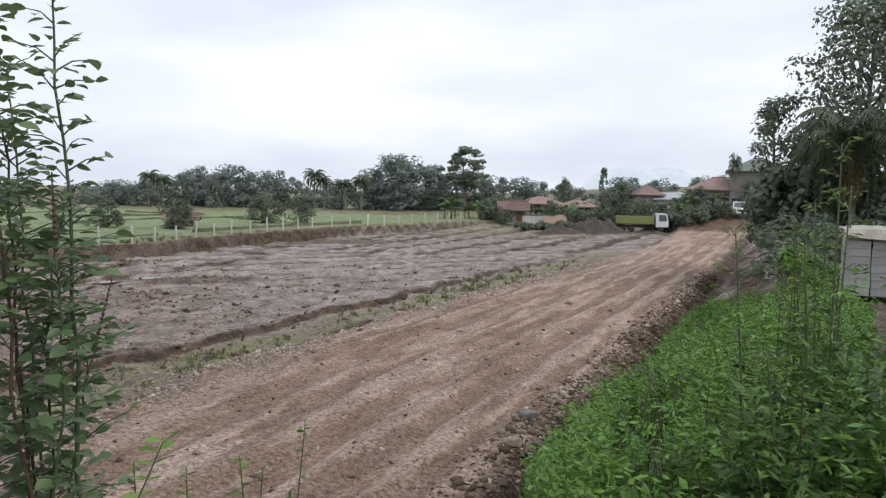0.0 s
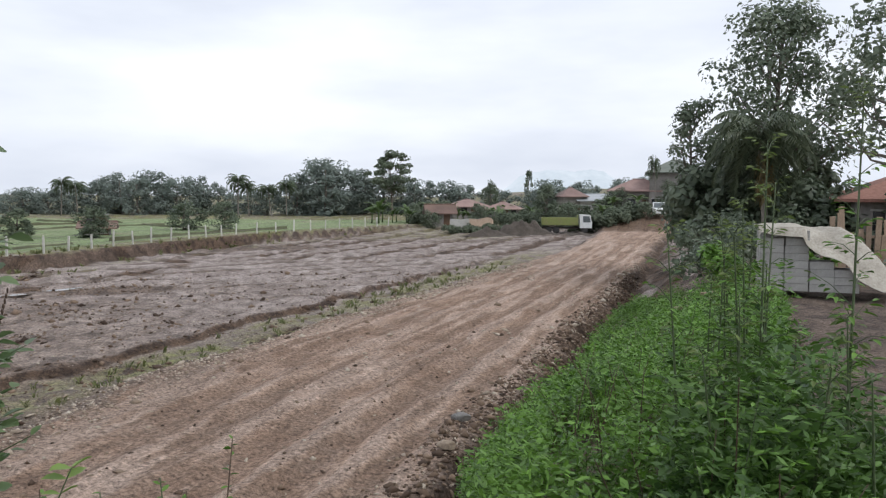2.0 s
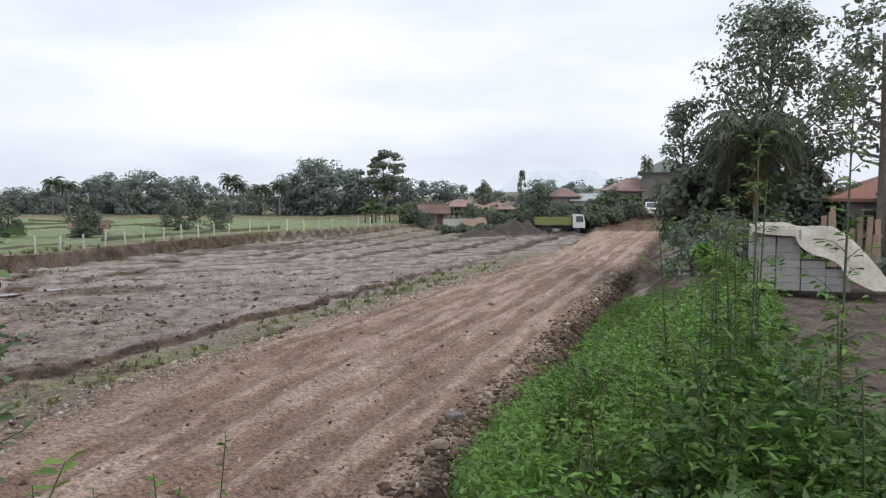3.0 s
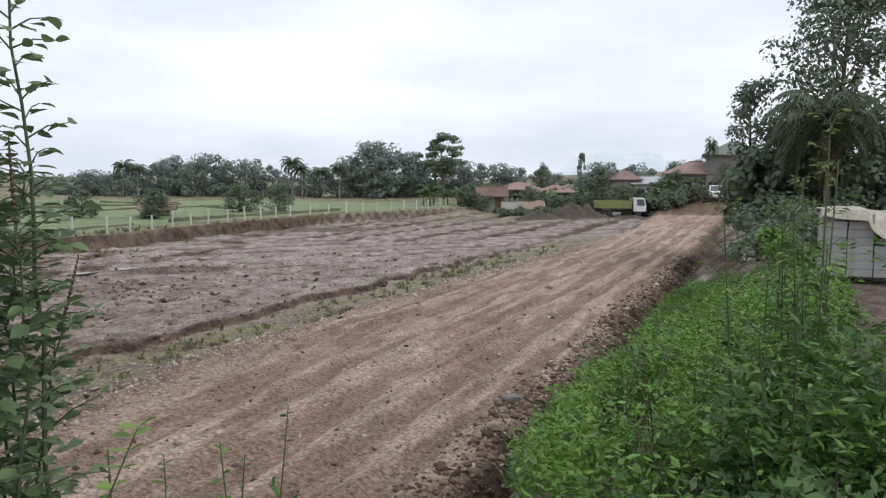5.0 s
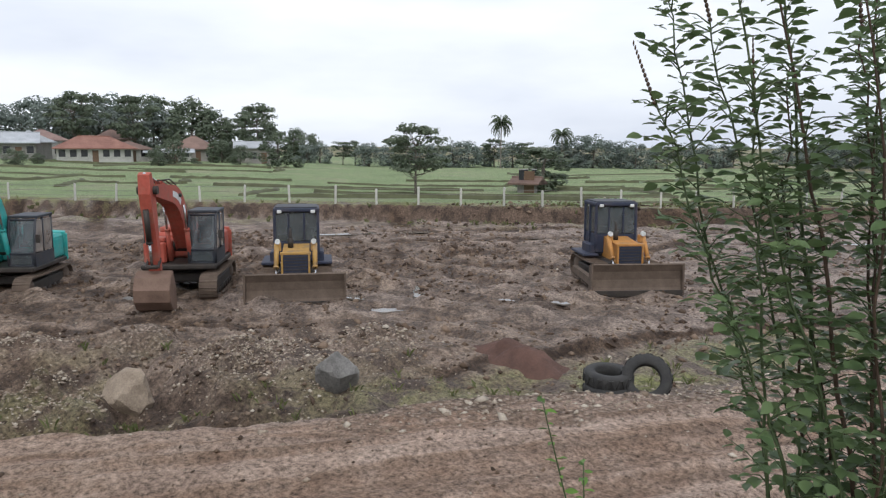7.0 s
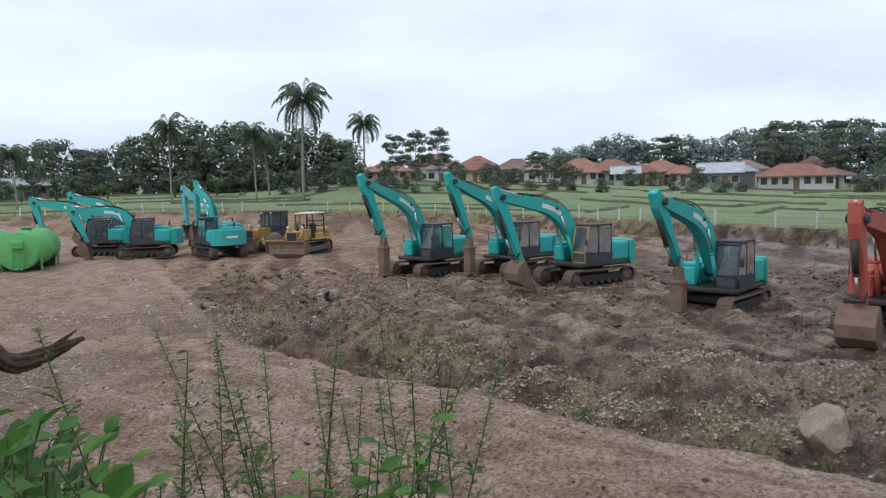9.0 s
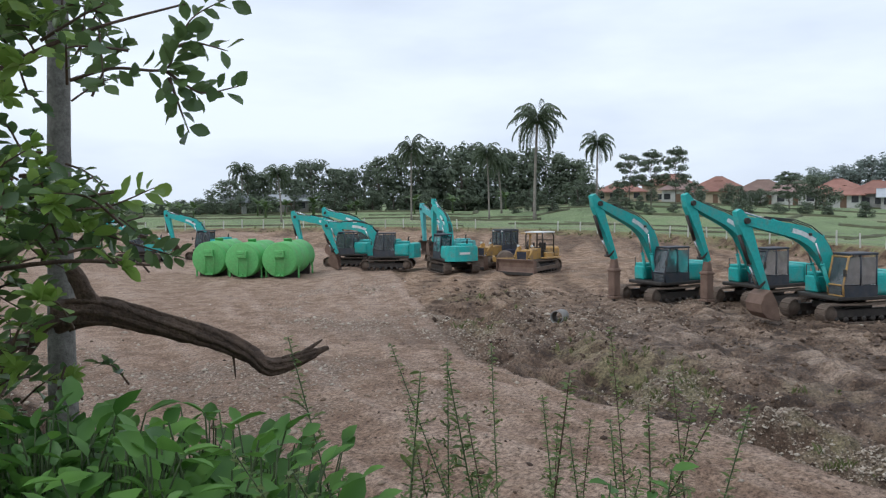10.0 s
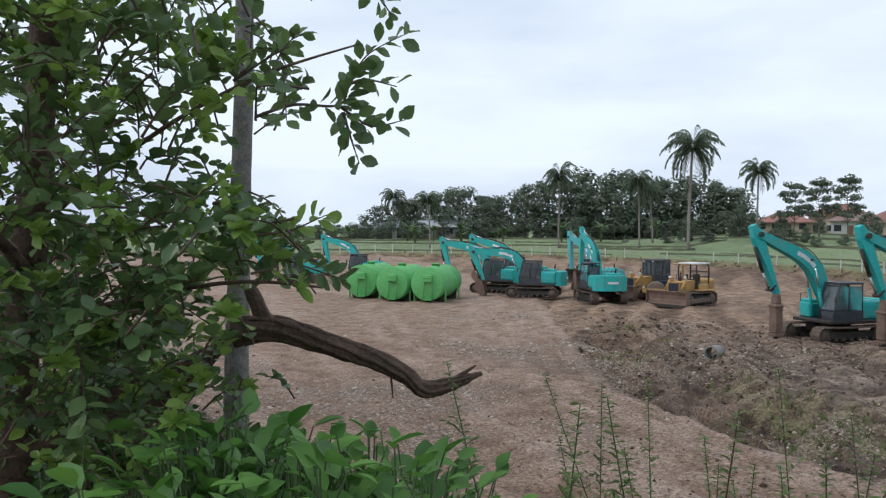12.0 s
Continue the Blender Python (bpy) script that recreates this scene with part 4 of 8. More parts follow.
        part("cab_roof", Build().box(((x0 + x1) / 2, 0, z1 + 0.02), (x1 - x0 + 0.15, 2 * w + 0.1, 0.14), 0.05), cab_mat, cab)
        part("roof_edge", Build().box(((x0 + x1) / 2, 0, z1 + 0.11), (x1 - x0, 2 * w - 0.05, 0.05), 0.02), CABGREY, cab, "dusty roof top")
        zc, hh = (z0 + 0.6 + z1 - 0.08) / 2, z1 - z0 - 0.72
        for sx in (-1, 1):
            part("window", Build().box(((x1 - 0.01) if sx > 0 else x0 + 0.06, 0, zc), (0.02, 2 * w - 0.1, hh), 0), GLASS, cab)
        for s in (-1, 1):
            for px in (-0.33, -1.05):
                part("window", Build().box((px, s * (w - 0.005), zc), (0.62, 0.02, hh), 0), GLASS, cab)
        for s in (-1, 1):
            part("work_lamp", Build().box((x1 + 0.06, s * 0.6, z1 - 0.03), (0.1, 0.16, 0.12), 0.02), WHITE, cab)
            part("window_bar", Build().box((x1 + 0.03, s * 0.28, zc), (0.04, 0.06, hh), 0.01), cab_mat, cab)
    for s in (-1, 1):
        part("headlamp", Build().cyl((1.3, s * 0.62, 2.05), (1.42, s * 0.62, 2.05), 0.09, n=12), WHITE, root)
    return root


excavator("muddy teal excavator with raised boom and breaker", -41.7, -12.2, -30, elbow=(4.5, 5.35), wrist=(3.4, 2.45), dz=-0.12)
excavator("teal excavator with breaker, dark cab, beside another", -42.3, -7.35, -34, elbow=(4.6, 5.3), wrist=(3.5, 2.4), dz=-0.1)
excavator("teal excavator with yellow-framed cab and earth bucket", -38.2, -3.2, -44, elbow=(5.0, 4.45), wrist=(3.9, 1.4), tool="bucket", cab_frame=YELLOW, tilt=4, dz=-0.1)
excavator("teal excavator resting its rusty breaker on mud", -32.8, 2.6, -28, dz=-0.2)
excavator("faded red excavator with bucket on muddy ground", -28.15, 7.8, -28, body=RED, elbow=(4.7, 3.95), wrist=(4.2, 1.35), tool="bucket", tilt=10)
bulldozer("yellow bulldozer with navy cab and wide blade", -26.0, 11.2, -25, dz=-0.2, blade_mat=MUDSTEEL)
bulldozer("bulldozer with navy cab and orange bonnet", -20.5, 22.0, -29, hood_mat=ORANGE, blade_mat=MUDSTEEL)

# machines at the far end of the yard
excavator("teal excavator parked beside the green tanks", -51.5, -42.0, -72, elbow=(5.2, 4.3), wrist=(4.6, 1.6), tool="bucket", tilt=10)
excavator("teal excavator with its boom folded low", -50.0, -37.0, -62, elbow=(5.0, 3.6), wrist=(4.2, 1.3), tool="bucket", tilt=10)
excavator("teal excavator seen from its counterweight", -50.6, -31.2, -128, elbow=(4.2, 5.2), wrist=(4.4, 2.2), tool="bucket")
excavator("teal excavator behind the other parked machines", -56.5, -43.5, -80, elbow=(5.0, 4.6), wrist=(4.4, 1.7), tool="bucket")
excavator("pale teal excavator behind the parked row", -58.0, -36.0, -115, body=TEAL_PALE, elbow=(4.6, 4.9), wrist=(4.4, 1.9), tool="bucket")
excavator("teal excavator partly behind the leafy tree", -47.0, -64.5, -60, elbow=(5.1, 4.1), wrist=(4.4, 1.5), tool="bucket")
excavator("teal excavator beside the row of green tanks", -52.0, -60.5, -75, elbow=(5.0, 4.5), wrist=(4.4, 1.7), tool="bucket")
bulldozer("old yellow bulldozer with open canopy", -52.9, -25.2, -8, canopy=True)
bulldozer("yellow bulldozer with dark cab behind excavator", -56.4, -30.2, -25, canopy=False, cab_mat=CABGREY)


def road_roller(x, y, heading):
    """A single-drum soil compactor with a yellow sunroof."""
    root = thing("road_roller", pose(x, y, ground_z(x, y), 0, 0, heading), "yellow soil roller with roof and steel drum", "roller")
    part("drum", Build().lathe([(0.15, -1.02), (0.74, -1.02), (0.75, -1.0), (0.75, 1.0), (0.74, 1.02), (0.15, 1.02)], (1.6, 0, 0.75), n=28), MUDSTEEL, root, "muddy steel drum")
    for s in (-1, 1):
        part("drum_frame", Build().box((1.5, s * 1.12, 0.85), (2.0, 0.16, 0.35), 0.03), YELLOW, root)
        w = part("wheel", Build().lathe([(0.3, -0.28), (0.66, -0.28), (0.74, -0.2), (0.74, 0.2), (0.66, 0.28), (0.3, 0.28)], (-1.5, s * 0.82, 0.74), n=22), RUBBER, root)
        part("rim", Build().lathe([(0.1, -0.2), (0.32, -0.29), (0.32, 0.29), (0.1, 0.2)], (-1.5, s * 0.82, 0.74), n=16), YELLOW, w)
        part("roof_post", Build().tube([(-0.4, s * 0.6, 1.5), (-0.4, s * 0.6, 2.85)], 0.05, 8), YELLOW, root)
    part("front_beam", Build().box((2.55, 0, 0.9), (0.2, 2.4, 0.4), 0.04).box((0.45, 0, 0.9), (0.25, 2.3, 0.45), 0.04), YELLOW, root)
    part("engine_cover", Build().box((-1.7, 0, 1.45), (1.9, 1.4, 0.8), 0.12).box((-0.3, 0, 1.2), (1.1, 1.3, 0.5), 0.06), YELLOW, root)
    part("seat", Build().box((-0.45, 0, 1.6), (0.45, 0.5, 0.15), 0.05).box((-0.68, 0, 1.9), (0.12, 0.5, 0.5), 0.04), STEEL, root)
    part("steering_wheel", Build().tube([(0.1 + 0.02 * math.sin(a), 0.2 * math.cos(a), 1.95 + 0.18 * math.sin(a)) for a in np.linspace(0, 6.28, 14)], 0.02, 5), STEEL, root)
    part("roof", Build().box((-0.45, 0, 2.9), (1.6, 1.5, 0.1), 0.04), YELLOW, root)


road_roller(-55.5, -27.3, -60)


def fuel_tank(x, y, heading, label):
    """A lying cylinder on saddles, with a hatch box and gauge pipes on its end."""
    r, ln = 1.26, 5.2
    root = thing("storage_tank", pose(x, y, ground_z(x, y), 0, 0, heading), label, "tank", "green tanks in a row")
    part("shell", Build().lathe([(0.02, -ln / 2 - 0.05), (r * 0.97, -ln / 2 - 0.02), (r, -ln / 2), (r, -ln / 6), (r + 0.015, -ln / 6 + 0.02), (r, -ln / 6 + 0.04), (r, ln / 6), (r + 0.015, ln / 6 + 0.02),
                                 (r, ln / 6 + 0.04), (r, ln / 2), (r * 0.97, ln / 2 + 0.02), (0.02, ln / 2 + 0.05)], (0, 0, r + 0.12), "x", 40), GREEN, root)
    e = ln / 2 + 0.04
    box = part("hatch_box", Build().box((e + 0.16, 0.1, r + 0.55), (0.34, 0.7, 0.5), 0.03), GREEN, root)
    part("hinge", Build().cyl((e + 0.34, -0.2, r + 0.6), (e + 0.34, 0.35, r + 0.6), 0.03, n=8), GREEN, box)
    for s in (-0.25, 0.42):
        part("pipe", Build().cyl((e + 0.1, s, 0.25), (e + 0.1, s, r + 0.35), 0.035, n=8), GREEN, root)
    part("outlet", Build().box((e + 0.12, 0.08, 0.22), (0.25, 0.6, 0.1), 0.02).cyl((e + 0.1, 0.08, 0.3), (e + 0.32, 0.08, 0.3), 0.08, n=10), GREEN, root)
    for k in (-1, 1):
        part("saddle", Build().plate([(-1.1, 0), (1.1, 0), (1.15, 0.85), (0.9, 0.5), (0.45, 0.2), (0, 0.14), (-0.45, 0.2), (-0.9, 0.5), (-1.15, 0.85)], k * 1.5 - 0.1, k * 1.5 + 0.1, "x"), STEEL, root)
        for s in (-1, 1):
            part("leg", Build().box((k * 1.9, s * 1.22, 0.45), (0.12, 0.12, 0.9), 0.01), GREEN, root)
    part("manhole", Build().lathe([(0.3, 2 * r + 0.08), (0.3, 2 * r + 0.26), (0.34, 2 * r + 0.27), (0.34, 2 * r + 0.32)], (0.4, 0, 0), "z", 18), GREEN, root)
    return root


for tx, ty, th in ((-42.6, -40.8, 27), (-41.4, -43.3, 26), (-40.9, -46.4, 28)):
    fuel_tank(tx, ty, th, "bright green cylindrical steel tank on bare ground")

# ---------- far trees, palms, houses ----------
BARK = simple("grey_bark", (0.09, 0.075, 0.06), (0.2, 0.175, 0.15), 3, 0.9, 0, 0.5, 0.02)
PALE_BARK = simple("palm_bark", (0.17, 0.15, 0.125), (0.3, 0.27, 0.235), 2, 0.9, 0, 0.4, 0.02)
# distance haze is put into the next three leaf colours, as paler tones
LEAF_FAR = leaf_material("woodland_leaves", (0.095, 0.122, 0.083), (0.175, 0.21, 0.14), 0.75, 0.35, 0.25, 0.0)
# bluer as well, with sheen as a veil of haze
LEAF_HAZE = leaf_material("haze_tinted_leaves", (0.155, 0.19, 0.17), (0.215, 0.26, 0.22), 0.8, 0.35, 0.25, 0.15)
LEAF_PALM = leaf_material("palm_leaves", (0.06, 0.085, 0.05), (0.13, 0.165, 0.09), 0.5, 0.25, 0.3)
LEAF_BANANA = leaf_material("banana_leaves", (0.05, 0.09, 0.03), (0.13, 0.19, 0.06), 0.5, 0.3, 0.3)


def leaf_cloud(rng, centres, radii, per, size, flat=1.0, droop=0.0, long=1.9):
    """Loose pointed leaves round many clump centres, as an array of quads."""
    c = np.repeat(centres, per, axis=0)
    r = np.repeat(radii, per)[:, None]
    n = len(c)
    d = rng.normal(size=(n, 3))
    d /= np.linalg.norm(d, axis=1)[:, None]
    p = c + d * r * rng.uniform(0.35, 1.0, (n, 1)) ** 0.6 * np.array([1, 1, flat])
    nor = d * 1.1 + rng.normal(size=(n, 3)) * 0.38 + np.array([0, 0, 0.55])
    nor /= np.linalg.norm(nor, axis=1)[:, None]
    ax = np.cross(nor, rng.normal(size=(n, 3)))
    ax[:, 2] -= droop
    ax /= np.linalg.norm(ax, axis=1)[:, None]
    sd = np.cross(nor, ax)
    s = size * rng.uniform(0.6, 1.3, (n, 1))
    q = np.stack([p - ax * s * long / 2, p + sd * s * 0.5, p + ax * s * long / 2, p - sd * s * 0.5], 1)
    return q.reshape(-1, 3)


def tree_shape(seed, h, w, umbrella=False, leaf=0.34, per=54, trunk=0.28, bare=0.35, clumps=None):
    """Trunk with limbs (Build) and leaf quads of one broad-leaved tree."""
    rng = np.random.default_rng(seed)
    b = Build()
    lean = rng.uniform(-0.05, 0.05, 2) * h
    pts = [(lean[0] * t ** 2, lean[1] * t ** 2, h * 0.8 * t) for t in np.linspace(0, 1, 7)]
    b.tube(pts, np.linspace(trunk, trunk * 0.25, 7), 7, wob=0.12, seed=seed)
    n = clumps or int(24 + 2 * w)
    cs, rs = [], []
    for i in range(n):
        a = rng.uniform(0, 6.283)
        if umbrella:
            lay = rng.integers(0, 5)
            zz = h * (bare + (1 - bare) * (0.25 + lay / 5.3))
            rad = w / 2 * rng.uniform(0.1, 1.0) ** 0.6 * (0.75 + 0.25 * math.sin(lay * 1.3 + seed))
            cs.append((rad * math.cos(a), rad * math.sin(a), zz + rng.normal() * 0.25 - rad * 0.1))
            rs.append(rng.uniform(0.09, 0.17) * w)
        else:
            u = rng.uniform(0, 1)
            zz = h * (bare + (1 - bare) * u)
            prof = (math.sin(math.pi * min(1, 0.12 + u * 0.86)) ** 0.55) * (0.8 + 0.25 * math.sin(3 * a + seed))
            rad = w / 2 * prof * rng.uniform(0.25, 1.0) ** 0.5
            cs.append((rad * math.cos(a), rad * math.sin(a), zz - 0.08 * h))
            rs.append(rng.uniform(0.11, 0.2) * w)
    cs, rs = np.array(cs), np.array(rs)
    for c in cs[:: 2 if not umbrella else 1]:
        z0 = max(h * bare * 0.7, min(c[2] - 0.15 * h, h * 0.75))
        t0 = z0 / (h * 0.8)
        s = np.array([lean[0] * t0 ** 2, lean[1] * t0 ** 2, z0])
        m = s * 0.5 + c * 0.5 + np.array([0, 0, -0.04 * h])
        b.tube([s, m, c], [trunk * 0.35, trunk * 0.2, 0.03], 5, caps=False)
    return b, leaf_cloud(rng, cs, rs, per, leaf, 0.42 if umbrella else 0.8)


def make_tree(seed, h, w, leaves, label, umbrella=False, name="tree", **kw):
    b, q = tree_shape(seed, h, w, umbrella, **kw)
    root = thing(name, Matrix.Identity(4), label, "tree")
    part("trunk", b, BARK, root)
    part("crown", quads_mesh("crown", q), leaves, root)
    return root


def palm_shape(seed, h, fronds=20, length=3.6, trunk=0.17):
    rng = np.random.default_rng(seed)
    b = Build()
    lx, ly = rng.uniform(-0.09, 0.09, 2) * h
    pts = [(lx * t * t, ly * t * t, h * t) for t in np.linspace(0, 1, 12)]
    b.tube(pts, np.interp(np.linspace(0, 1, 12), [0, 0.08, 1], [trunk * 1.6, trunk, trunk * 0.75]), 8, wob=0.06, seed=seed)
    top = np.array(pts[-1])
    quads = []
    for i in range(fronds):
        a = i * 2.4 + rng.uniform(-0.2, 0.2)
        up = 1.5 - 2.3 * ((i + rng.uniform(0, 1)) / fronds) ** 0.9
        out = np.array([math.cos(a), math.sin(a), 0])
        side = np.array([-math.sin(a), math.cos(a), 0])
        n = 26
        t = np.linspace(0, 1, n)
        ln = length * rng.uniform(0.85, 1.1)
        ang = np.maximum(up - t ** 1.4 * (1.45 + 0.35 * up + 0.6 * rng.uniform()), -1.5)
        dr = np.cumsum(np.cos(ang)) * ln / n
        dz = np.cumsum(np.sin(ang)) * ln / n
        sp = top + np.outer(dr, out) + np.outer(dz, (0, 0, 1))
        for k in range(2, n):
            for s in (-1, 1):
                lw = 0.95 * length / 4.2 * math.sin(math.pi * min(1, 0.15 + 0.8 * t[k])) ** 0.6
                tip = sp[k] + side * s * lw * rng.uniform(0.35, 0.75) + out * 0.3 * lw + np.array([0, 0, -lw * rng.uniform(0.2, 0.85)])
                w = np.array([math.cos(a), math.sin(a), 0.1]) * ln / n * 0.5
                quads += [sp[k] - w, sp[k] + w, tip + w * 0.3, tip - w * 0.3]
        w = np.array([0, 0, 0.03])
        for k in range(n - 1):
            quads += [sp[k] - w, sp[k] + w, sp[k + 1] + w, sp[k + 1] - w]
    nuts = Build()
    for i in range(5):
        a = rng.uniform(0, 6.28)
        p = top + np.array([0.25 * math.cos(a), 0.25 * math.sin(a), -0.3])
        nuts.lathe([(0.02, -0.14), (0.11, -0.07), (0.12, 0.03), (0.02, 0.13)], p, "z", 8)
    return b, np.array(quads), nuts


def make_palm(seed, h, label, length=3.6, fronds=20, leaves=None):
    b, q, nuts = palm_shape(seed, h, fronds, length)
    root = thing("palm_tree", Matrix.Identity(4), label, "palm tree")
    part("trunk", b, PALE_BARK, root)
    part("fronds", quads_mesh("fronds", q), leaves or LEAF_PALM, root)
    tagged(part("coconuts", nuts, LEAF_BANANA, root), kind="stuff")
    return root


def banana_shape(seed, h=3.2):
    rng = np.random.default_rng(seed)
    b = Build().tube([(0, 0, 0), (0.05, 0, h * 0.3), (0.08, 0, h * 0.6)], [0.14, 0.11, 0.07], 7)
    quads = []
    for i in range(9):
        a, up, ln = i * 2.4 + rng.uniform(-.3, .3), rng.uniform(0.5, 1.45), h * rng.uniform(0.5, 0.75)
        out, side = np.array([math.cos(a), math.sin(a), 0]), np.array([-math.sin(a), math.cos(a), 0])
        n, pts = 8, []
        ang = up - np.linspace(0, 1, n) * 1.3
        sp = np.array([0.08, 0, h * 0.55]) + np.outer(np.cumsum(np.cos(ang)) * ln / n, out) + np.outer(np.cumsum(np.sin(ang)) * ln / n, (0, 0, 1))
        wd = 0.3 * np.sin(np.pi * np.linspace(0.06, 0.97, n)) ** 0.7
        for k in range(n - 1):
            for s in (-1, 1):
                quads += [sp[k], sp[k] + side * s * wd[k] - (0, 0, 0.08), sp[k + 1] + side * s * wd[k + 1] - (0, 0, 0.08), sp[k + 1]]
    return b, np.array(quads)


def make_banana(seed):
    b, q = banana_shape(seed)
    root = thing("banana_plant", Matrix.Identity(4), "green banana plant with broad torn leaves", "plant")
    part("stem", b, LEAF_BANANA, root)
    part("leaves", quads_mesh("leaves", q), LEAF_BANANA, root)
    return root


class Nursery:
    """Prototype plants; the first use takes the prototype itself, later ones copy it."""

    def __init__(self, makers):
        self.makers, self.made = makers, {}

    def put(self, i, x, y, scale=(1, 1, 1), turn=0.0, z=None, sink=0.1):
        m = Matrix.LocRotScale((x, y, (ground_z(x, y) if z is None else z) - sink), Euler((0, 0, turn)), scale)
        i %= len(self.makers)
        if i not in self.made:
            self.made[i] = self.makers[i]()
            self.made[i].matrix_world = m
            return self.made[i]
        old = self.made[i]
        keep = old.scale.copy()
        old.scale = (1, 1, 1)
        ob = copy_thing(old, m)
        old.scale = keep
        return ob


H0 = 10.0
BROAD = Nursery([(lambda s=s, w=w: make_tree(s, H0, w, LEAF_FAR, "dense dark green tree at the edge of paddies", bare=0.12)) for s, w in ((1, 8), (2, 9.5), (3, 7), (4, 10), (5, 6))])
UMBR = Nursery([(lambda s=s, w=w: make_tree(s, H0, w, LEAF_FAR, "tall airy tree with layered flat crown", True, bare=0.3, leaf=0.3, per=60, trunk=0.18)) for s, w in ((11, 8), (12, 9))])
HAZY = Nursery([(lambda s=s, w=w: make_tree(s, H0, w, LEAF_HAZE, "dense tree in the distant treeline", bare=0.05)) for s, w in ((21, 9), (22, 11), (23, 8))])
COCO = Nursery([(lambda s=s: make_palm(s, H0, "tall coconut palm with drooping fronds", 3.7, 40)) for s in (31, 32, 33)])
BANANA = Nursery([(lambda s=s: make_banana(s)) for s in (41, 42)])


def wood(line, nursery, gap, seed, deep=10.0, extra=None, cut=0.0):
    """Trees along a line of (x, y, height of the tops above datum)."""
    rng = random.Random(seed)
    k = seed
    for (ax, ay, az), (bx, by, bz) in zip(line, line[1:]):
        n = max(1, round(math.hypot(bx - ax, by - ay) / gap))
        for i in range(n):
            t = (i + rng.uniform(0, 0.6)) / n
            x, y, top = ax + (bx - ax) * t, ay + (by - ay) * t, az + (bz - az) * t
            r = math.hypot(x, y)
            f = 1 + rng.uniform(0, deep) / r
            x, y, top = x * f, y * f, top * f
            g = ground_z(x, y)
            h = max(2.5, (top - g) * rng.uniform(0.95, 1.12) - cut)
            use = extra if extra and rng.random() < 0.22 else nursery
            w = h / H0 * rng.uniform(0.95, 1.25) if h > 7 else h / H0 * rng.uniform(1.2, 1.6)
            use.put(k, x, y, (w, w, h / H0), rng.uniform(0, 6.28), g)
            k += 1


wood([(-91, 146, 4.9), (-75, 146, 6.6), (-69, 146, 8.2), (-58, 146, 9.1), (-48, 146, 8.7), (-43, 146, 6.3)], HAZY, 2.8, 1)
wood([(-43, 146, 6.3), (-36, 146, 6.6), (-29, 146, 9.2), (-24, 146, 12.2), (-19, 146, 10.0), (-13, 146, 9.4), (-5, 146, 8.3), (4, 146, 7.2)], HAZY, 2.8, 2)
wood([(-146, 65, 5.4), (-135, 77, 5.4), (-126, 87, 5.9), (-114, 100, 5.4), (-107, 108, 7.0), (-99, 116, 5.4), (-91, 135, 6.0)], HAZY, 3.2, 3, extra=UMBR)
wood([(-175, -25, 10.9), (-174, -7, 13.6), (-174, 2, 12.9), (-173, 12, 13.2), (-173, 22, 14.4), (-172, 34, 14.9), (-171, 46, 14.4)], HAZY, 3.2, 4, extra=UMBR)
wood([(-165, 46, 15.2), (-164, 54, 11.0), (-164, 63, 11.5), (-163, 72, 8.7), (-163, 77, 5.5)], BROAD, 4.5, 5, extra=UMBR)
wood([(-72, -143, 6.4), (-94, -120, 6.5), (-98, -115, 7.5), (-102, -111, 11.6), (-111, -102, 14.0), (-116, -96, 12.6), (-120, -92, 14.4)], BROAD, 3.4, 6, 14)
wood([(-120, -92, 14.6), (-126, -86, 16.4), (-131, -81, 17.4), (-136, -75, 16.2), (-144, -67, 16.2), (-148, -62, 15.2), (-151, -59, 12.0)], BROAD, 3.4, 7, 14)
wood([(-60, -160, 5.5), (-90, -116, 6.6), (-118, -88, 8.5), (-140, -62, 8.5)], BROAD, 3.6, 8, 4)
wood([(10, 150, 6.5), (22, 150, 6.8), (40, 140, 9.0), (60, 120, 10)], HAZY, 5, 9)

# single trees that stand out
UMBR.put(0, -10.5, 143, (1.25, 1.25, 1.15), 0.4)
UMBR.put(1, -143, 54, (1.15, 1.15, 1.05), 1.0)
UMBR.put(0, -158, 24, (1.3, 1.3, 1.18), 2.0)
UMBR.put(1, -159, 35, (1.25, 1.25, 1.2), 2.9)
UMBR.put(1, -54, 34, (0.72, 0.72, 0.56), 0.3)
BROAD.put(4, -54, 48, (1.0, 1.0, 0.44), 0.3)
BROAD.put(0, -34, 73, (0.55, 0.55, 0.33), 0.8)
BROAD.put(2, -41.5, 73, (0.5, 0.5, 0.3), 1.8)
BROAD.put(1, -31, 89, (0.5, 0.5, 0.37), 2.8)
BROAD.put(3, -26.5, 90, (0.42, 0.42, 0.36), 0.1)
BROAD.put(2, 14, 107, (0.72, 0.72, 0.66), 0.6)
BROAD.put(4, 16, 151, (0.35, 0.35, 0.95), 0.9)
BROAD.put(0, 8, 141, (0.45, 0.45, 0.7), 0.9)
BROAD.put(1, 32.5, 112, (0.5, 0.5, 0.5), 1.4)
BROAD.put(0, 35.5, 111, (0.45, 0.45, 0.45), 2.2)
BROAD.put(3, 37.5, 114, (0.5, 0.5, 0.6), 0.2)
BROAD.put(3, 25, 118, (0.5, 0.5, 0.42), 2.4)
BROAD.put(2, -116, 47, (0.9, 0.9, 0.6), 2.6)
BROAD.put(3, -128, -14, (0.7, 0.7, 0.55), 2.2)
for tx, ty, th in ((-125, -42, 0.78), (-124, -38, 0.85), (-124, -34, 0.9), (-123, -17, 0.5)):
    UMBR.put(1, tx, ty, (0.6, 0.6, th), tx)
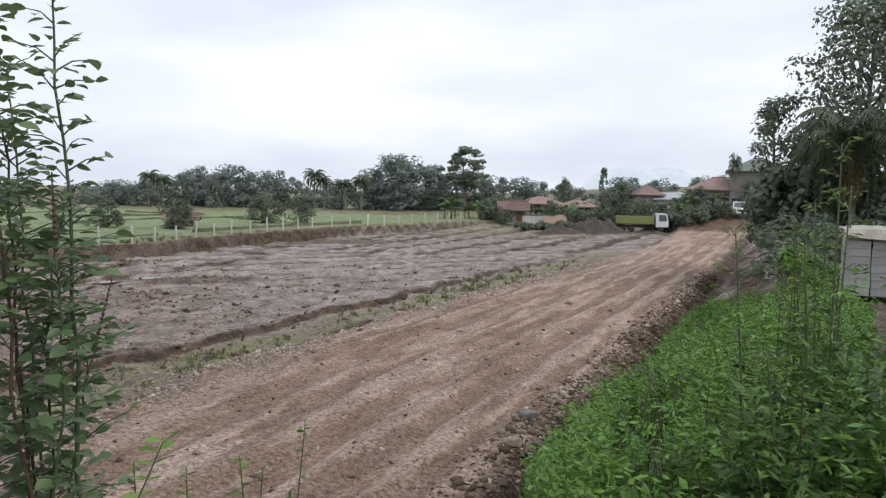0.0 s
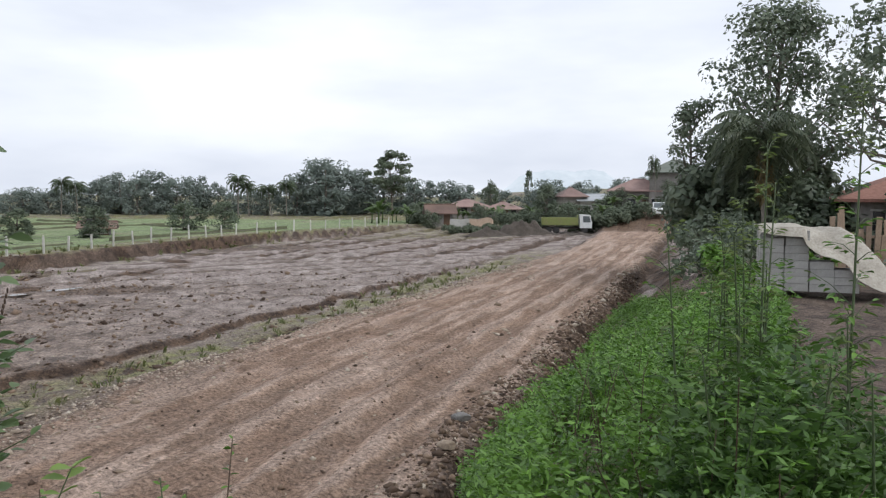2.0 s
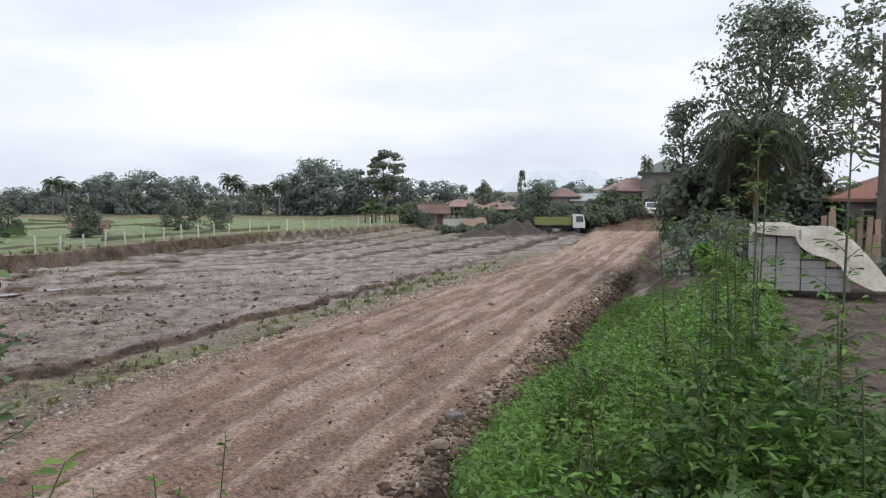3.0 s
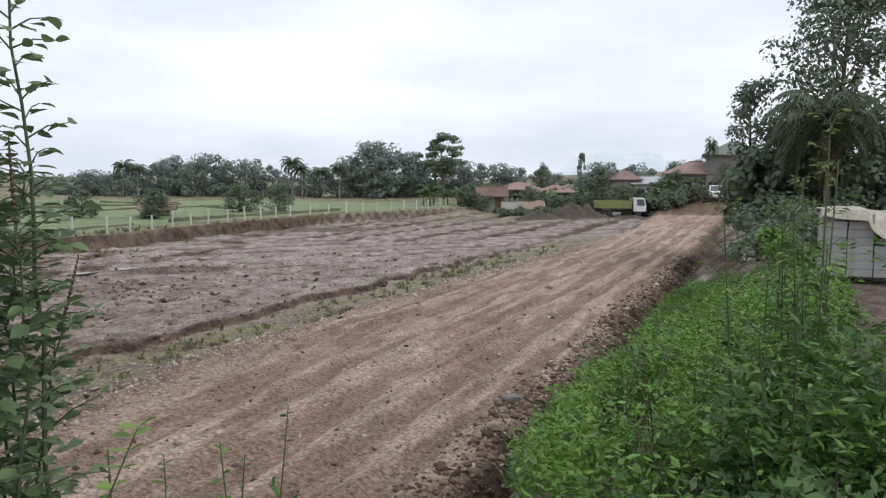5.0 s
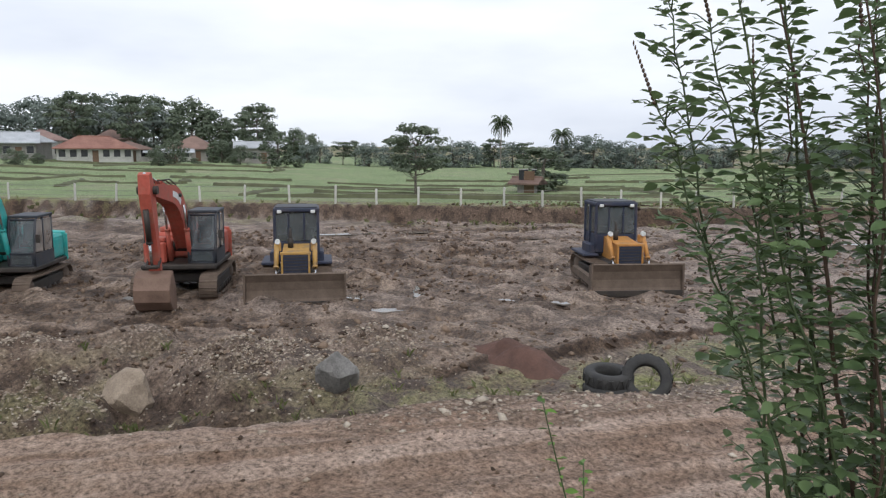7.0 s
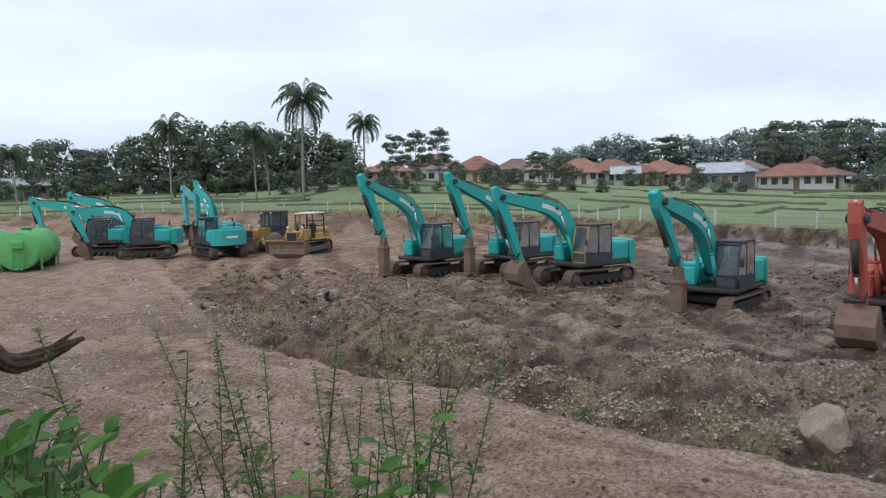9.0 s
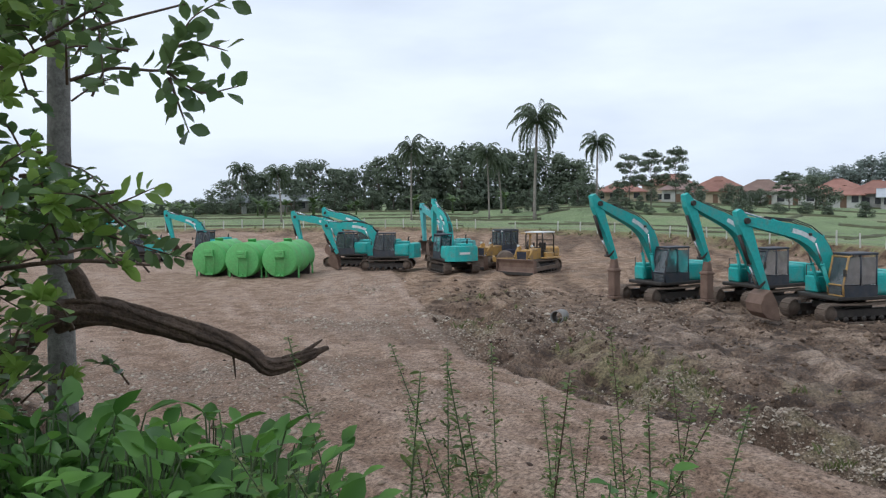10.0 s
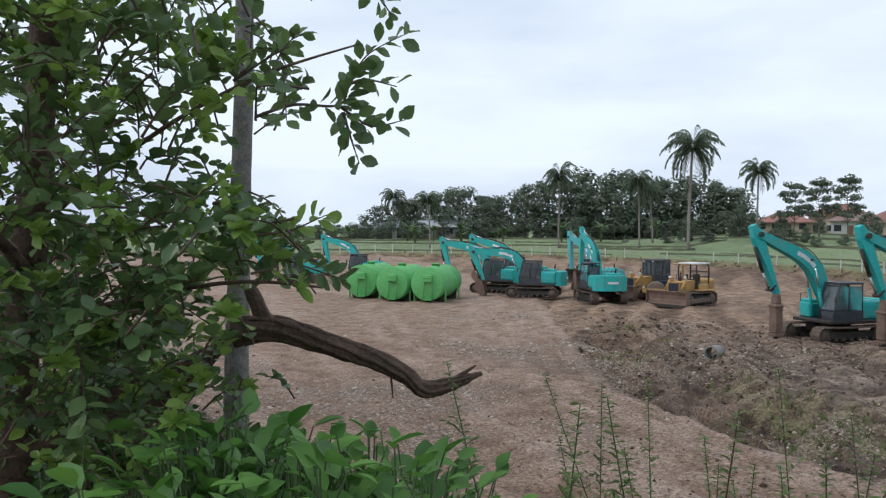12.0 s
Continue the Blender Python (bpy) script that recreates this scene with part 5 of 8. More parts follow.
for n, (px, py, pz, wd) in enumerate(((-72, 141, 7.8, .7), (-69, 141, 7.1, .7), (-39, 141, 8.5, .75), (-37, 141, 7.3, .7), (-33, 141, 6.8, .7), (-30, 141, 7.5, .7), (30.5, 112, 10.6, .32),
                                      (-119, 95, 10.6, .75), (-111, 104, 8.2, .75), (-137, 74, 4.6, .7), (-106, -50.5, 19.3, 1.35), (-123, -47, 16.3, .95),
                                      (-101, -70, 15.2, .85), (-107, -59, 14.2, .85), (-104, -112, 13.3, .9), (-115, -61, 13.1, .85), (-90, -88, 11.5, .8))):
    COCO.put(n, px, py, (wd, wd, (pz - ground_z(px, py)) / (H0 + 0.8)), n * 1.7)
rb = random.Random(8)
for n in range(34):
    t = rb.random()
    if n < 14:
        bx, by = -12 + 16 * t, 118 + rb.uniform(-4, 6)
    else:
        bx, by = -82 - 50 * t, -128 + 62 * t
        f = 0.92 + rb.uniform(0, 0.05)
        bx, by = bx * f, by * f
    s = rb.uniform(0.7, 1.25)
    BANANA.put(n, bx, by, (s, s, s), rb.uniform(0, 6.28))

# ---------- fence of concrete posts ----------
CONCRETE = simple("pale_concrete", (0.42, 0.42, 0.38), (0.62, 0.61, 0.56), 3, 0.9, 0, 0.3, 0.01, vary=0.12)
WIRE = simple("fence_wire", (0.2, 0.19, 0.17), (0.3, 0.28, 0.25), 3, 0.5, 0.6, 0)
fence = thing("fence", Matrix.Identity(4), "pale concrete post fence along the paddies", "fence")
post_mesh = Build().box((0, 0, 0.62), (0.13, 0.13, 1.35), 0.015).box((0, 0, 1.31), (0.1, 0.1, 0.06), 0.02).mesh("post")
post_mesh.materials.append(CONCRETE)
rf, wires = random.Random(5), [[], [], []]
for (ax, ay), (bx, by) in zip(FENCE, FENCE[1:]):
    k = max(1, int(math.hypot(bx - ax, by - ay) / 2.6))
    for i in range(k):
        x, y = ax + (bx - ax) * i / k, ay + (by - ay) * i / k
        dx, dy = -(by - ay), bx - ax
        q = math.hypot(dx, dy)
        x, y = x - dx / q * 0.35, y - dy / q * 0.35
        z = ground_z(x, y)
        if rf.random() < 0.06:
            continue
        p = new("post", post_mesh)
        p.parent = fence
        p.matrix_local = pose(x, y, z - 0.05, rf.uniform(-3, 3), rf.uniform(-3, 3), rf.uniform(0, 40)) @ Matrix.Diagonal((1, 1, rf.uniform(0.86, 1.06), 1))
        for w, hh in zip(wires, (0.4, 0.75, 1.1)):
            w.append((x, y, z + hh))
for w in wires:
    part("wire", Build().tube(w, 0.012, 4), WIRE, fence)

# ---------- bunds between the paddies ----------
BUND = simple("paddy_bund_soil", (0.06, 0.06, 0.035), (0.12, 0.13, 0.065), 0.8, 0.95, 0, 0.4, 0.05)


def bund(pts, w, h, seed):
    rng = np.random.default_rng(seed)
    b = Build()
    pts = np.array(pts, float)
    fine = np.concatenate([np.linspace(p, q, 9)[:-1] for p, q in zip(pts, pts[1:])] + [pts[-1:]])
    fine += rng.normal(0, 0.25, fine.shape)
    z = height(fine[:, 0], fine[:, 1])[0]
    d = np.gradient(fine, axis=0)
    nrm = np.stack([-d[:, 1], d[:, 0]], 1) / (np.linalg.norm(d, axis=1)[:, None] + 1e-9)
    hh = h * rng.uniform(0.7, 1.3, len(fine))
    rows = [np.column_stack([fine + nrm * o * w, z + hh * k]) for o, k in ((-1, -0.3), (-0.5, 0.8), (0.5, 1.0), (1, -0.3))]
    n = len(fine)
    fs = [[r * n + i, r * n + i + 1, (r + 1) * n + i + 1, (r + 1) * n + i] for r in range(3) for i in range(n - 1)]
    fs += [[0, n, 2 * n, 3 * n], [n - 1, 4 * n - 1, 3 * n - 1, 2 * n - 1]]
    o = part("paddy_bund", b.add(np.concatenate(rows), fs, True), BUND)
    return tagged(o, "low earth bund between green rice paddies", "bund", "paddy bunds", "structure")


rp = random.Random(12)
fa = np.array(FENCE, float)
cum = np.concatenate([[0], np.cumsum(np.hypot(*np.diff(fa, axis=0).T))])


def beyond(s, d):
    """A point s metres along the fence and d metres out into the paddies."""
    x, y = np.interp(s, cum, fa[:, 0]), np.interp(s, cum, fa[:, 1])
    x2, y2 = np.interp(s + 12, cum, fa[:, 0]), np.interp(s + 12, cum, fa[:, 1])
    x1, y1 = np.interp(s - 12, cum, fa[:, 0]), np.interp(s - 12, cum, fa[:, 1])
    q = math.hypot(x2 - x1, y2 - y1)
    return x + (y2 - y1) / q * d, y - (x2 - x1) / q * d


for d in (7, 13, 20, 28, 37, 47, 58):
    s = 12 + rp.uniform(0, 10)
    while s < cum[-1] - 30:
        ln = rp.uniform(12, 34)
        if rp.random() < 0.75:
            dd = d + rp.uniform(-2.5, 2.5)
            if dd < 0.5 * 1e3:
                bund([beyond(s, dd), beyond(s + ln / 2, dd + rp.uniform(-1, 1)), beyond(s + ln, dd + rp.uniform(-1.5, 1.5))], rp.uniform(0.22, 0.42), rp.uniform(0.15, 0.34), int(s * 10 + d))
        if rp.random() < 0.5:
            bund([beyond(s, d), beyond(s + rp.uniform(-3, 3), d + rp.uniform(6, 10))], 0.4, 0.25, int(s * 7 + d))
        s += ln + rp.uniform(1, 8)

# ---------- houses ----------
TILE = simple("clay_roof_tiles", (0.19, 0.085, 0.065), (0.32, 0.165, 0.125), 0.5, 0.85, 0, 0.3, 0.05, fine=6, vary=0.18)
TILE_DARK = simple("weathered_roof_tiles", (0.13, 0.085, 0.07), (0.23, 0.15, 0.12), 0.5, 0.85, 0, 0.3, 0.05, fine=6, vary=0.15)
# haze before the far roofs is put into this dulled red
TILE_HAZE = simple("haze_dulled_red_tiles", (0.2, 0.13, 0.115), (0.31, 0.215, 0.19), 0.5, 0.85, 0, 0.3, 0.05, fine=6, vary=0.15)
MOSSY = simple("mossy_sheet_roof", (0.13, 0.15, 0.125), (0.2, 0.22, 0.19), 0.6, 0.8, 0, 0.2, fine=6, vary=0.1)
ZINC = simple("zinc_sheet", (0.32, 0.34, 0.36), (0.5, 0.52, 0.54), 0.6, 0.6, 0.1, 0.1, fine=8, vary=0.1)
PLASTER = simple("white_plaster", (0.36, 0.36, 0.34), (0.54, 0.53, 0.5), 0.7, 0.9, 0, 0.1, fine=5, vary=0.1)
CREAM = simple("cream_plaster", (0.38, 0.31, 0.22), (0.5, 0.42, 0.31), 0.7, 0.9, 0, 0.1, fine=5, vary=0.1)
GREYWALL = simple("bare_cement_wall", (0.2, 0.19, 0.175), (0.32, 0.3, 0.28), 0.7, 0.9, 0, 0.2, fine=5, vary=0.12)
DARKWIN = simple("dark_window", (0.02, 0.022, 0.025), (0.05, 0.05, 0.055), 2, 0.2, 0, 0)
DOORWOOD = simple("door_wood", (0.1, 0.06, 0.035), (0.17, 0.1, 0.06), 3, 0.6)


def village(x, y, heading, w, d, h, rise, *rest, **more):
    """A house of the row behind the paddies."""
    return house(x * 1.14, y * 1.14, heading, w * 0.84, d * 0.84, h * 0.8, rise * 0.78, *rest, **more)


def house(x, y, heading, w, d, h, rise, roof=TILE, wall=PLASTER, hip=True, label="", windows=4, z=None):
    root = thing("house", pose(x, y, (ground_z(x, y) if z is None else z) - 0.15, 0, 0, heading), label, "house")
    part("wall", Build().box((0, 0, h / 2), (w, d, h), 0.02), wall, root)
    ov, t = 0.7, 0.14
    hw, hd = w / 2 + ov, d / 2 + ov
    rid = max(0.3, hw - hd) if hip else hw
    vs = [(-hw, -hd, h), (hw, -hd, h), (hw, hd, h), (-hw, hd, h), (-rid, 0, h + rise), (rid, 0, h + rise)]
    fs = [[0, 1, 5, 4], [2, 3, 4, 5], [1, 2, 5], [3, 0, 4]]
    up = [(a, c, e + t) for a, c, e in vs]
    rf_ = Build().add(up, fs).add(vs, [f[::-1] for f in fs])
    rf_.add([(-hw, -hd, h), (hw, -hd, h), (hw, hd, h), (-hw, hd, h), (-hw, -hd, h + t), (hw, -hd, h + t), (hw, hd, h + t), (-hw, hd, h + t)],
            [[0, 1, 5, 4], [1, 2, 6, 5], [2, 3, 7, 6], [3, 0, 4, 7]])
    r = part("roof", rf_, roof, root)
    part("ridge_tile", Build().tube([(-rid, 0, h + rise + t), (rid, 0, h + rise + t)], 0.12, 6), roof, r)
    for s in (-1, 1):
        for i in range(windows):
            px = -w / 2 + (i + 0.5) * w / windows
            if s < 0 and i == windows // 2:
                part("door", Build().box((px, s * (d / 2 + 0.01), 1.05), (0.95, 0.08, 2.1), 0.01), DOORWOOD, root)
                continue
            wi = part("window", Build().box((px, s * (d / 2 + 0.01), 1.6), (min(1.3, w / windows * 0.6), 0.06, 1.2), 0.01), DARKWIN, root)
            part("lintel", Build().box((px, s * (d / 2 + 0.03), 2.24), (min(1.5, w / windows * 0.7), 0.1, 0.09), 0.01), PLASTER, wi)
            part("sill", Build().box((px, s * (d / 2 + 0.03), 0.98), (min(1.5, w / windows * 0.7), 0.12, 0.08), 0.01), PLASTER, wi)
    return root


village(-125, 21.5, 83, 14, 8, 2.9, 2.6, label="white house with long red tiled roof", windows=7)
village(-127, 11, 83, 8, 8, 3.3, 2.2, ZINC, GREYWALL, False, "house with grey sheet roof and gables")
village(-131, 13.5, 60, 6, 7, 3.6, 2.4, ZINC, GREYWALL, True, "grey-roofed house behind the paddies")
village(-134, 39, 70, 10, 9, 3.0, 3.2, TILE_DARK, GREYWALL, True, "house with brown pyramid tile roof")
village(-127, 33, 75, 9, 3.5, 2.2, 0.7, ZINC, PLASTER, False, "low shed with pale sheet roof")
village(-119, 45, 70, 9, 6, 3.6, 1.4, ZINC, GREYWALL, False, "grey concrete house at the paddy edge")
village(-126, -10, 92, 6, 6, 2.7, 2.0, TILE, PLASTER, True, "small house with orange tiled roof", 3)
village(-132, -5, 92, 9, 8, 3.4, 2.6, TILE, PLASTER, True, "house with red tiled roof in a row")
village(-136, 2, 92, 11, 8, 3.4, 2.6, TILE, CREAM, True, "house with red tiled roof in a row")
village(-127, -3.5, 92, 5, 5, 2.7, 1.7, ZINC, PLASTER, False, "small white gabled house with sheet roof", 2)
village(-141, -12, 95, 10, 8, 4.0, 2.6, TILE, CREAM, True, "house with orange tiled roof in a row")
village(-143, -24, 98, 11, 8, 3.6, 2.8, TILE_DARK, PLASTER, True, "house with dark red tiled roof")
village(-150, -33, 98, 11, 9, 4.5, 3.0, TILE, PLASTER, True, "tall house with red tiled roof")
village(-152, -43, 100, 13, 9, 5.2, 3.0, TILE, CREAM, True, "two-storey cream house with red tiled roof")
village(-144, -50, 102, 12, 9, 2.9, 2.8, TILE, CREAM, True, "house with red tiled roof beside palms")
village(-146, 28, 85, 8, 8, 5.0, 2.6, TILE_DARK, GREYWALL, True, "house with brown roof beneath tall trees")
for k, (hx, hy, hw, hh, rise, roof, wall) in enumerate(((-131, -1, 7, 3.0, 2.2, TILE, CREAM), (-140, -6.5, 9, 3.8, 2.6, TILE, PLASTER), (-134, 5.5, 6, 3.0, 2.0, TILE, PLASTER), (-139, -18, 9, 3.4, 2.6, TILE_HAZE, PLASTER),
                                                        (-136, -30, 9, 3.2, 2.6, TILE, CREAM), (-139, -37, 8, 3.6, 2.6, TILE_HAZE, PLASTER), (-130, 27.5, 7, 2.8, 1.8, TILE_DARK, PLASTER), (-138, 16, 8, 4.2, 2.4, TILE_HAZE, PLASTER))):
    village(hx, hy, 92, hw, 7, hh, rise, roof, wall, True, "house with faded red tiled roof among gardens", 3)
house(-112, -107, 130, 7, 4, 2.4, 1.2, ZINC, GREYWALL, False, "shed with pale sheet roof by the wood", 3)
house(-102, -112, 130, 4, 4, 2.2, 1.2, ZINC, PLASTER, False, "small white hut by the wood", 2)
house(3.5, 138, 5, 7, 6, 2.0, 1.3, TILE_HAZE, GREYWALL, True, "village house with orange tiled roof")
house(9.5, 131, -10, 5.5, 5, 2.0, 1.2, TILE_HAZE, GREYWALL, True, "village house with dark tiled roof")
house(22.5, 140, 10, 4, 4, 3.9, 1.6, TILE_HAZE, GREYWALL, True, "pink-roofed two-storey village house", 2)
house(29.5, 118, -15, 8, 6, 3.3, 1.8, TILE_HAZE, GREYWALL, True, "village house with red tiled roof")
house(34.5, 116, -15, 7.5, 6, 6.0, 1.9, MOSSY, GREYWALL, True, "tall grey house with mossy green-grey roof")
house(-1.2, 113, 8, 3.4, 3, 1.9, 1.3, TILE_DARK, GREYWALL, False, "small thatched field hut", 2)
house(27.5, 141, 0, 7, 6, 3.0, 1.2, ZINC, PLASTER, False, "village house with pale sheet roof", 3)
house(-52.5, 45, 30, 1.5, 1.2, 0.9, 0.5, TILE_DARK, GREYWALL, False, "small field hut beside a dark bush", 2)
house(-36, 78, 20, 2.4, 2.0, 0.8, 0.6, TILE_DARK, GREYWALL, False, "small field shelter beside the fence", 2)

# trees among the village houses
rv = random.Random(45)
for i in range(52):
    vx, vy = rv.uniform(-6, 42), rv.uniform(108, 130)
    s = rv.uniform(0.22, 0.42)
    if abs(vx - 15) > 1 or i % 2:
        (BROAD if i % 3 else BANANA).put(i, vx, vy, (s * 1.3, s * 1.3, s) if i % 3 else (1, 1, 1), rv.uniform(0, 6.28))
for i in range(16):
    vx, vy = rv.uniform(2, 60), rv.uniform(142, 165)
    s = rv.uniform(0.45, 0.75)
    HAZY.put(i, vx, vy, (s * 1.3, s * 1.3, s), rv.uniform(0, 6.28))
# gardens round the houses
rg_ = random.Random(44)
for i in range(20):
    hy = -60 + 112 * rg_.random()
    s = rg_.uniform(0.13, 0.24)
    BROAD.put(i, -114 - 0.05 * hy - rg_.uniform(0, 6), hy, (s * 1.7, s * 1.7, s), rg_.uniform(0, 6.28))
for i in range(24):
    hy = -58 + 110 * rg_.random()
    hx = -118 - 0.05 * hy - rg_.uniform(0, 26)
    s = rg_.uniform(0.22, 0.5)
    BROAD.put(i, hx, hy, (s * 1.2, s * 1.2, s), rg_.uniform(0, 6.28))

# ---------- near plants ----------
LEAF_SHRUB = leaf_material("shrub_leaves", (0.075, 0.13, 0.055), (0.2, 0.28, 0.125), 0.4, 0.35, 3.0)
LEAF_TREE = leaf_material("glossy_tree_leaves", (0.06, 0.115, 0.045), (0.19, 0.28, 0.10), 0.27, 0.4, 1.2)
LEAF_YOUNG = leaf_material("young_tree_leaves", (0.17, 0.29, 0.05), (0.3, 0.43, 0.1), 0.38, 0.4, 2.0)
LEAF_BROAD = leaf_material("broad_weed_leaves", (0.04, 0.115, 0.02), (0.19, 0.38, 0.07), 0.55, 0.35, 2.5)
LEAF_WEED = leaf_material("fresh_weed_leaves", (0.012, 0.042, 0.006), (0.2, 0.39, 0.055), 0.45, 0.28, 1.6)
# darker leaf kind, its tone also standing in for shade
LEAF_SHADE = leaf_material("dark_shade_leaves", (0.014, 0.042, 0.01), (0.14, 0.265, 0.055), 0.45, 0.3, 1.6)
LEAF_SPRIG = leaf_material("feathery_weed_leaves", (0.085, 0.13, 0.04), (0.21, 0.27, 0.085), 0.5, 0.4, 2.0)
LEAF_DRY = leaf_material("dry_weed_leaves", (0.16, 0.12, 0.05), (0.26, 0.2, 0.09), 0.7, 0.3, 2.0)
STEM_GREEN = simple("green_stem", (0.045, 0.075, 0.028), (0.09, 0.12, 0.05), 8, 0.6, 0, 0.1)
STEM_BROWN = simple("brown_stem", (0.05, 0.03, 0.02), (0.11, 0.07, 0.045), 8, 0.7, 0, 0.3)
LICHEN_BARK = simple("lichen_bark", (0.10, 0.095, 0.085), (0.27, 0.265, 0.24), 14, 0.95, 0, 0.6, 0.01, fine=70)
DEAD_BARK = simple("dead_wood", (0.038, 0.025, 0.018), (0.15, 0.1, 0.07), 9, 0.9, 0, 0.9, 0.015, fine=55)

LEAF_V = np.array([(0, 0, 0), (-0.36, 0.22, 0.06), (-0.5, 0.48, 0.09), (-0.3, 0.78, 0.04), (0, 1, -0.08), (0.3, 0.78, 0.04), (0.5, 0.48, 0.09), (0.36, 0.22, 0.06),
                   (0, 0.24, -0.03), (0, 0.5, -0.02), (0, 0.78, -0.04)])
LEAF_F = [[0, 8, 1], [1, 8, 9, 2], [2, 9, 10, 3], [3, 10, 4], [0, 7, 8], [8, 7, 6, 9], [9, 6, 5, 10], [10, 5, 4]]


BLUNT_V = np.array([(0, 0, 0), (-0.29, 0.22, 0.05), (-0.47, 0.52, 0.09), (-0.33, 0.82, 0.05), (0, 1.03, -0.05), (0.33, 0.82, 0.05), (0.47, 0.52, 0.09), (0.29, 0.22, 0.05),
                    (0, 0.24, -0.02), (0, 0.55, -0.01), (0, 0.85, -0.02)])


def leaf_mesh(name, pos, along, up, length, width, shape=LEAF_V):
    """Folded, pointed leaves with a midrib, as one mesh."""
    pos, along, up = (np.asarray(a, float) for a in (pos, along, up))
    n = len(pos)
    along = along / np.linalg.norm(along, axis=1)[:, None]
    side = np.cross(along, up)
    side /= np.linalg.norm(side, axis=1)[:, None] + 1e-9
    nor = np.cross(side, along)
    L, W = np.broadcast_to(length, (n,))[:, None, None], np.broadcast_to(width, (n,))[:, None, None]
    t = shape[None]
    v = pos[:, None] + side[:, None] * t[..., 0:1] * W + along[:, None] * t[..., 1:2] * L + nor[:, None] * t[..., 2:3] * L
    me = bpy.data.meshes.new(name)
    lo, st, k = [], [], 0
    for f in LEAF_F:
        st.append(k)
        lo += f
        k += len(f)
    lo, st = np.array(lo), np.array(st)
    loops = (lo[None] + len(LEAF_V) * np.arange(n)[:, None]).ravel().astype(np.int32)
    starts = (st[None] + k * np.arange(n)[:, None]).ravel().astype(np.int32)
    me.vertices.add(n * len(LEAF_V))
    me.vertices.foreach_set("co", v.astype(np.float32).ravel())
    me.loops.add(len(loops))
    me.loops.foreach_set("vertex_index", loops)
    me.polygons.add(len(starts))
    me.polygons.foreach_set("loop_start", starts)
    me.polygons.foreach_set("use_smooth", np.ones(len(starts), bool))
    me.update(calc_edges=True)
    return me


class Leaves:
    def __init__(self):
        self.p, self.a, self.u, self.l, self.w = [], [], [], [], []

    def add(self, p, a, u, ln, w):
        self.p.append(p), self.a.append(a), self.u.append(u), self.l.append(ln), self.w.append(w)

    def mesh(self, name, shape=LEAF_V):
        return leaf_mesh(name, self.p, self.a, self.u, np.array(self.l), np.array(self.w), shape)


def curve(pts, n):
    """A smooth line through a few points."""
    pts = np.array(pts, float)
    t = np.linspace(0, len(pts) - 1, n)
    i = np.clip(t.astype(int), 0, len(pts) - 2)
    f = (t - i)[:, None]
    p0, p1, p2, p3 = pts[np.maximum(i - 1, 0)], pts[i], pts[i + 1], pts[np.minimum(i + 2, len(pts) - 1)]
    return 0.5 * ((2 * p1) + (p2 - p0) * f + (2 * p0 - 5 * p1 + 4 * p2 - p3) * f ** 2 + (-p0 + 3 * p1 - 3 * p2 + p3) * f ** 3)


def point_on(line, t):
    """The place at share t of a line's points."""
    f = min(max(t, 0.0), 0.9999) * (len(line) - 1)
    i = int(f)
    return line[i] + (line[i + 1] - line[i]) * (f - i)


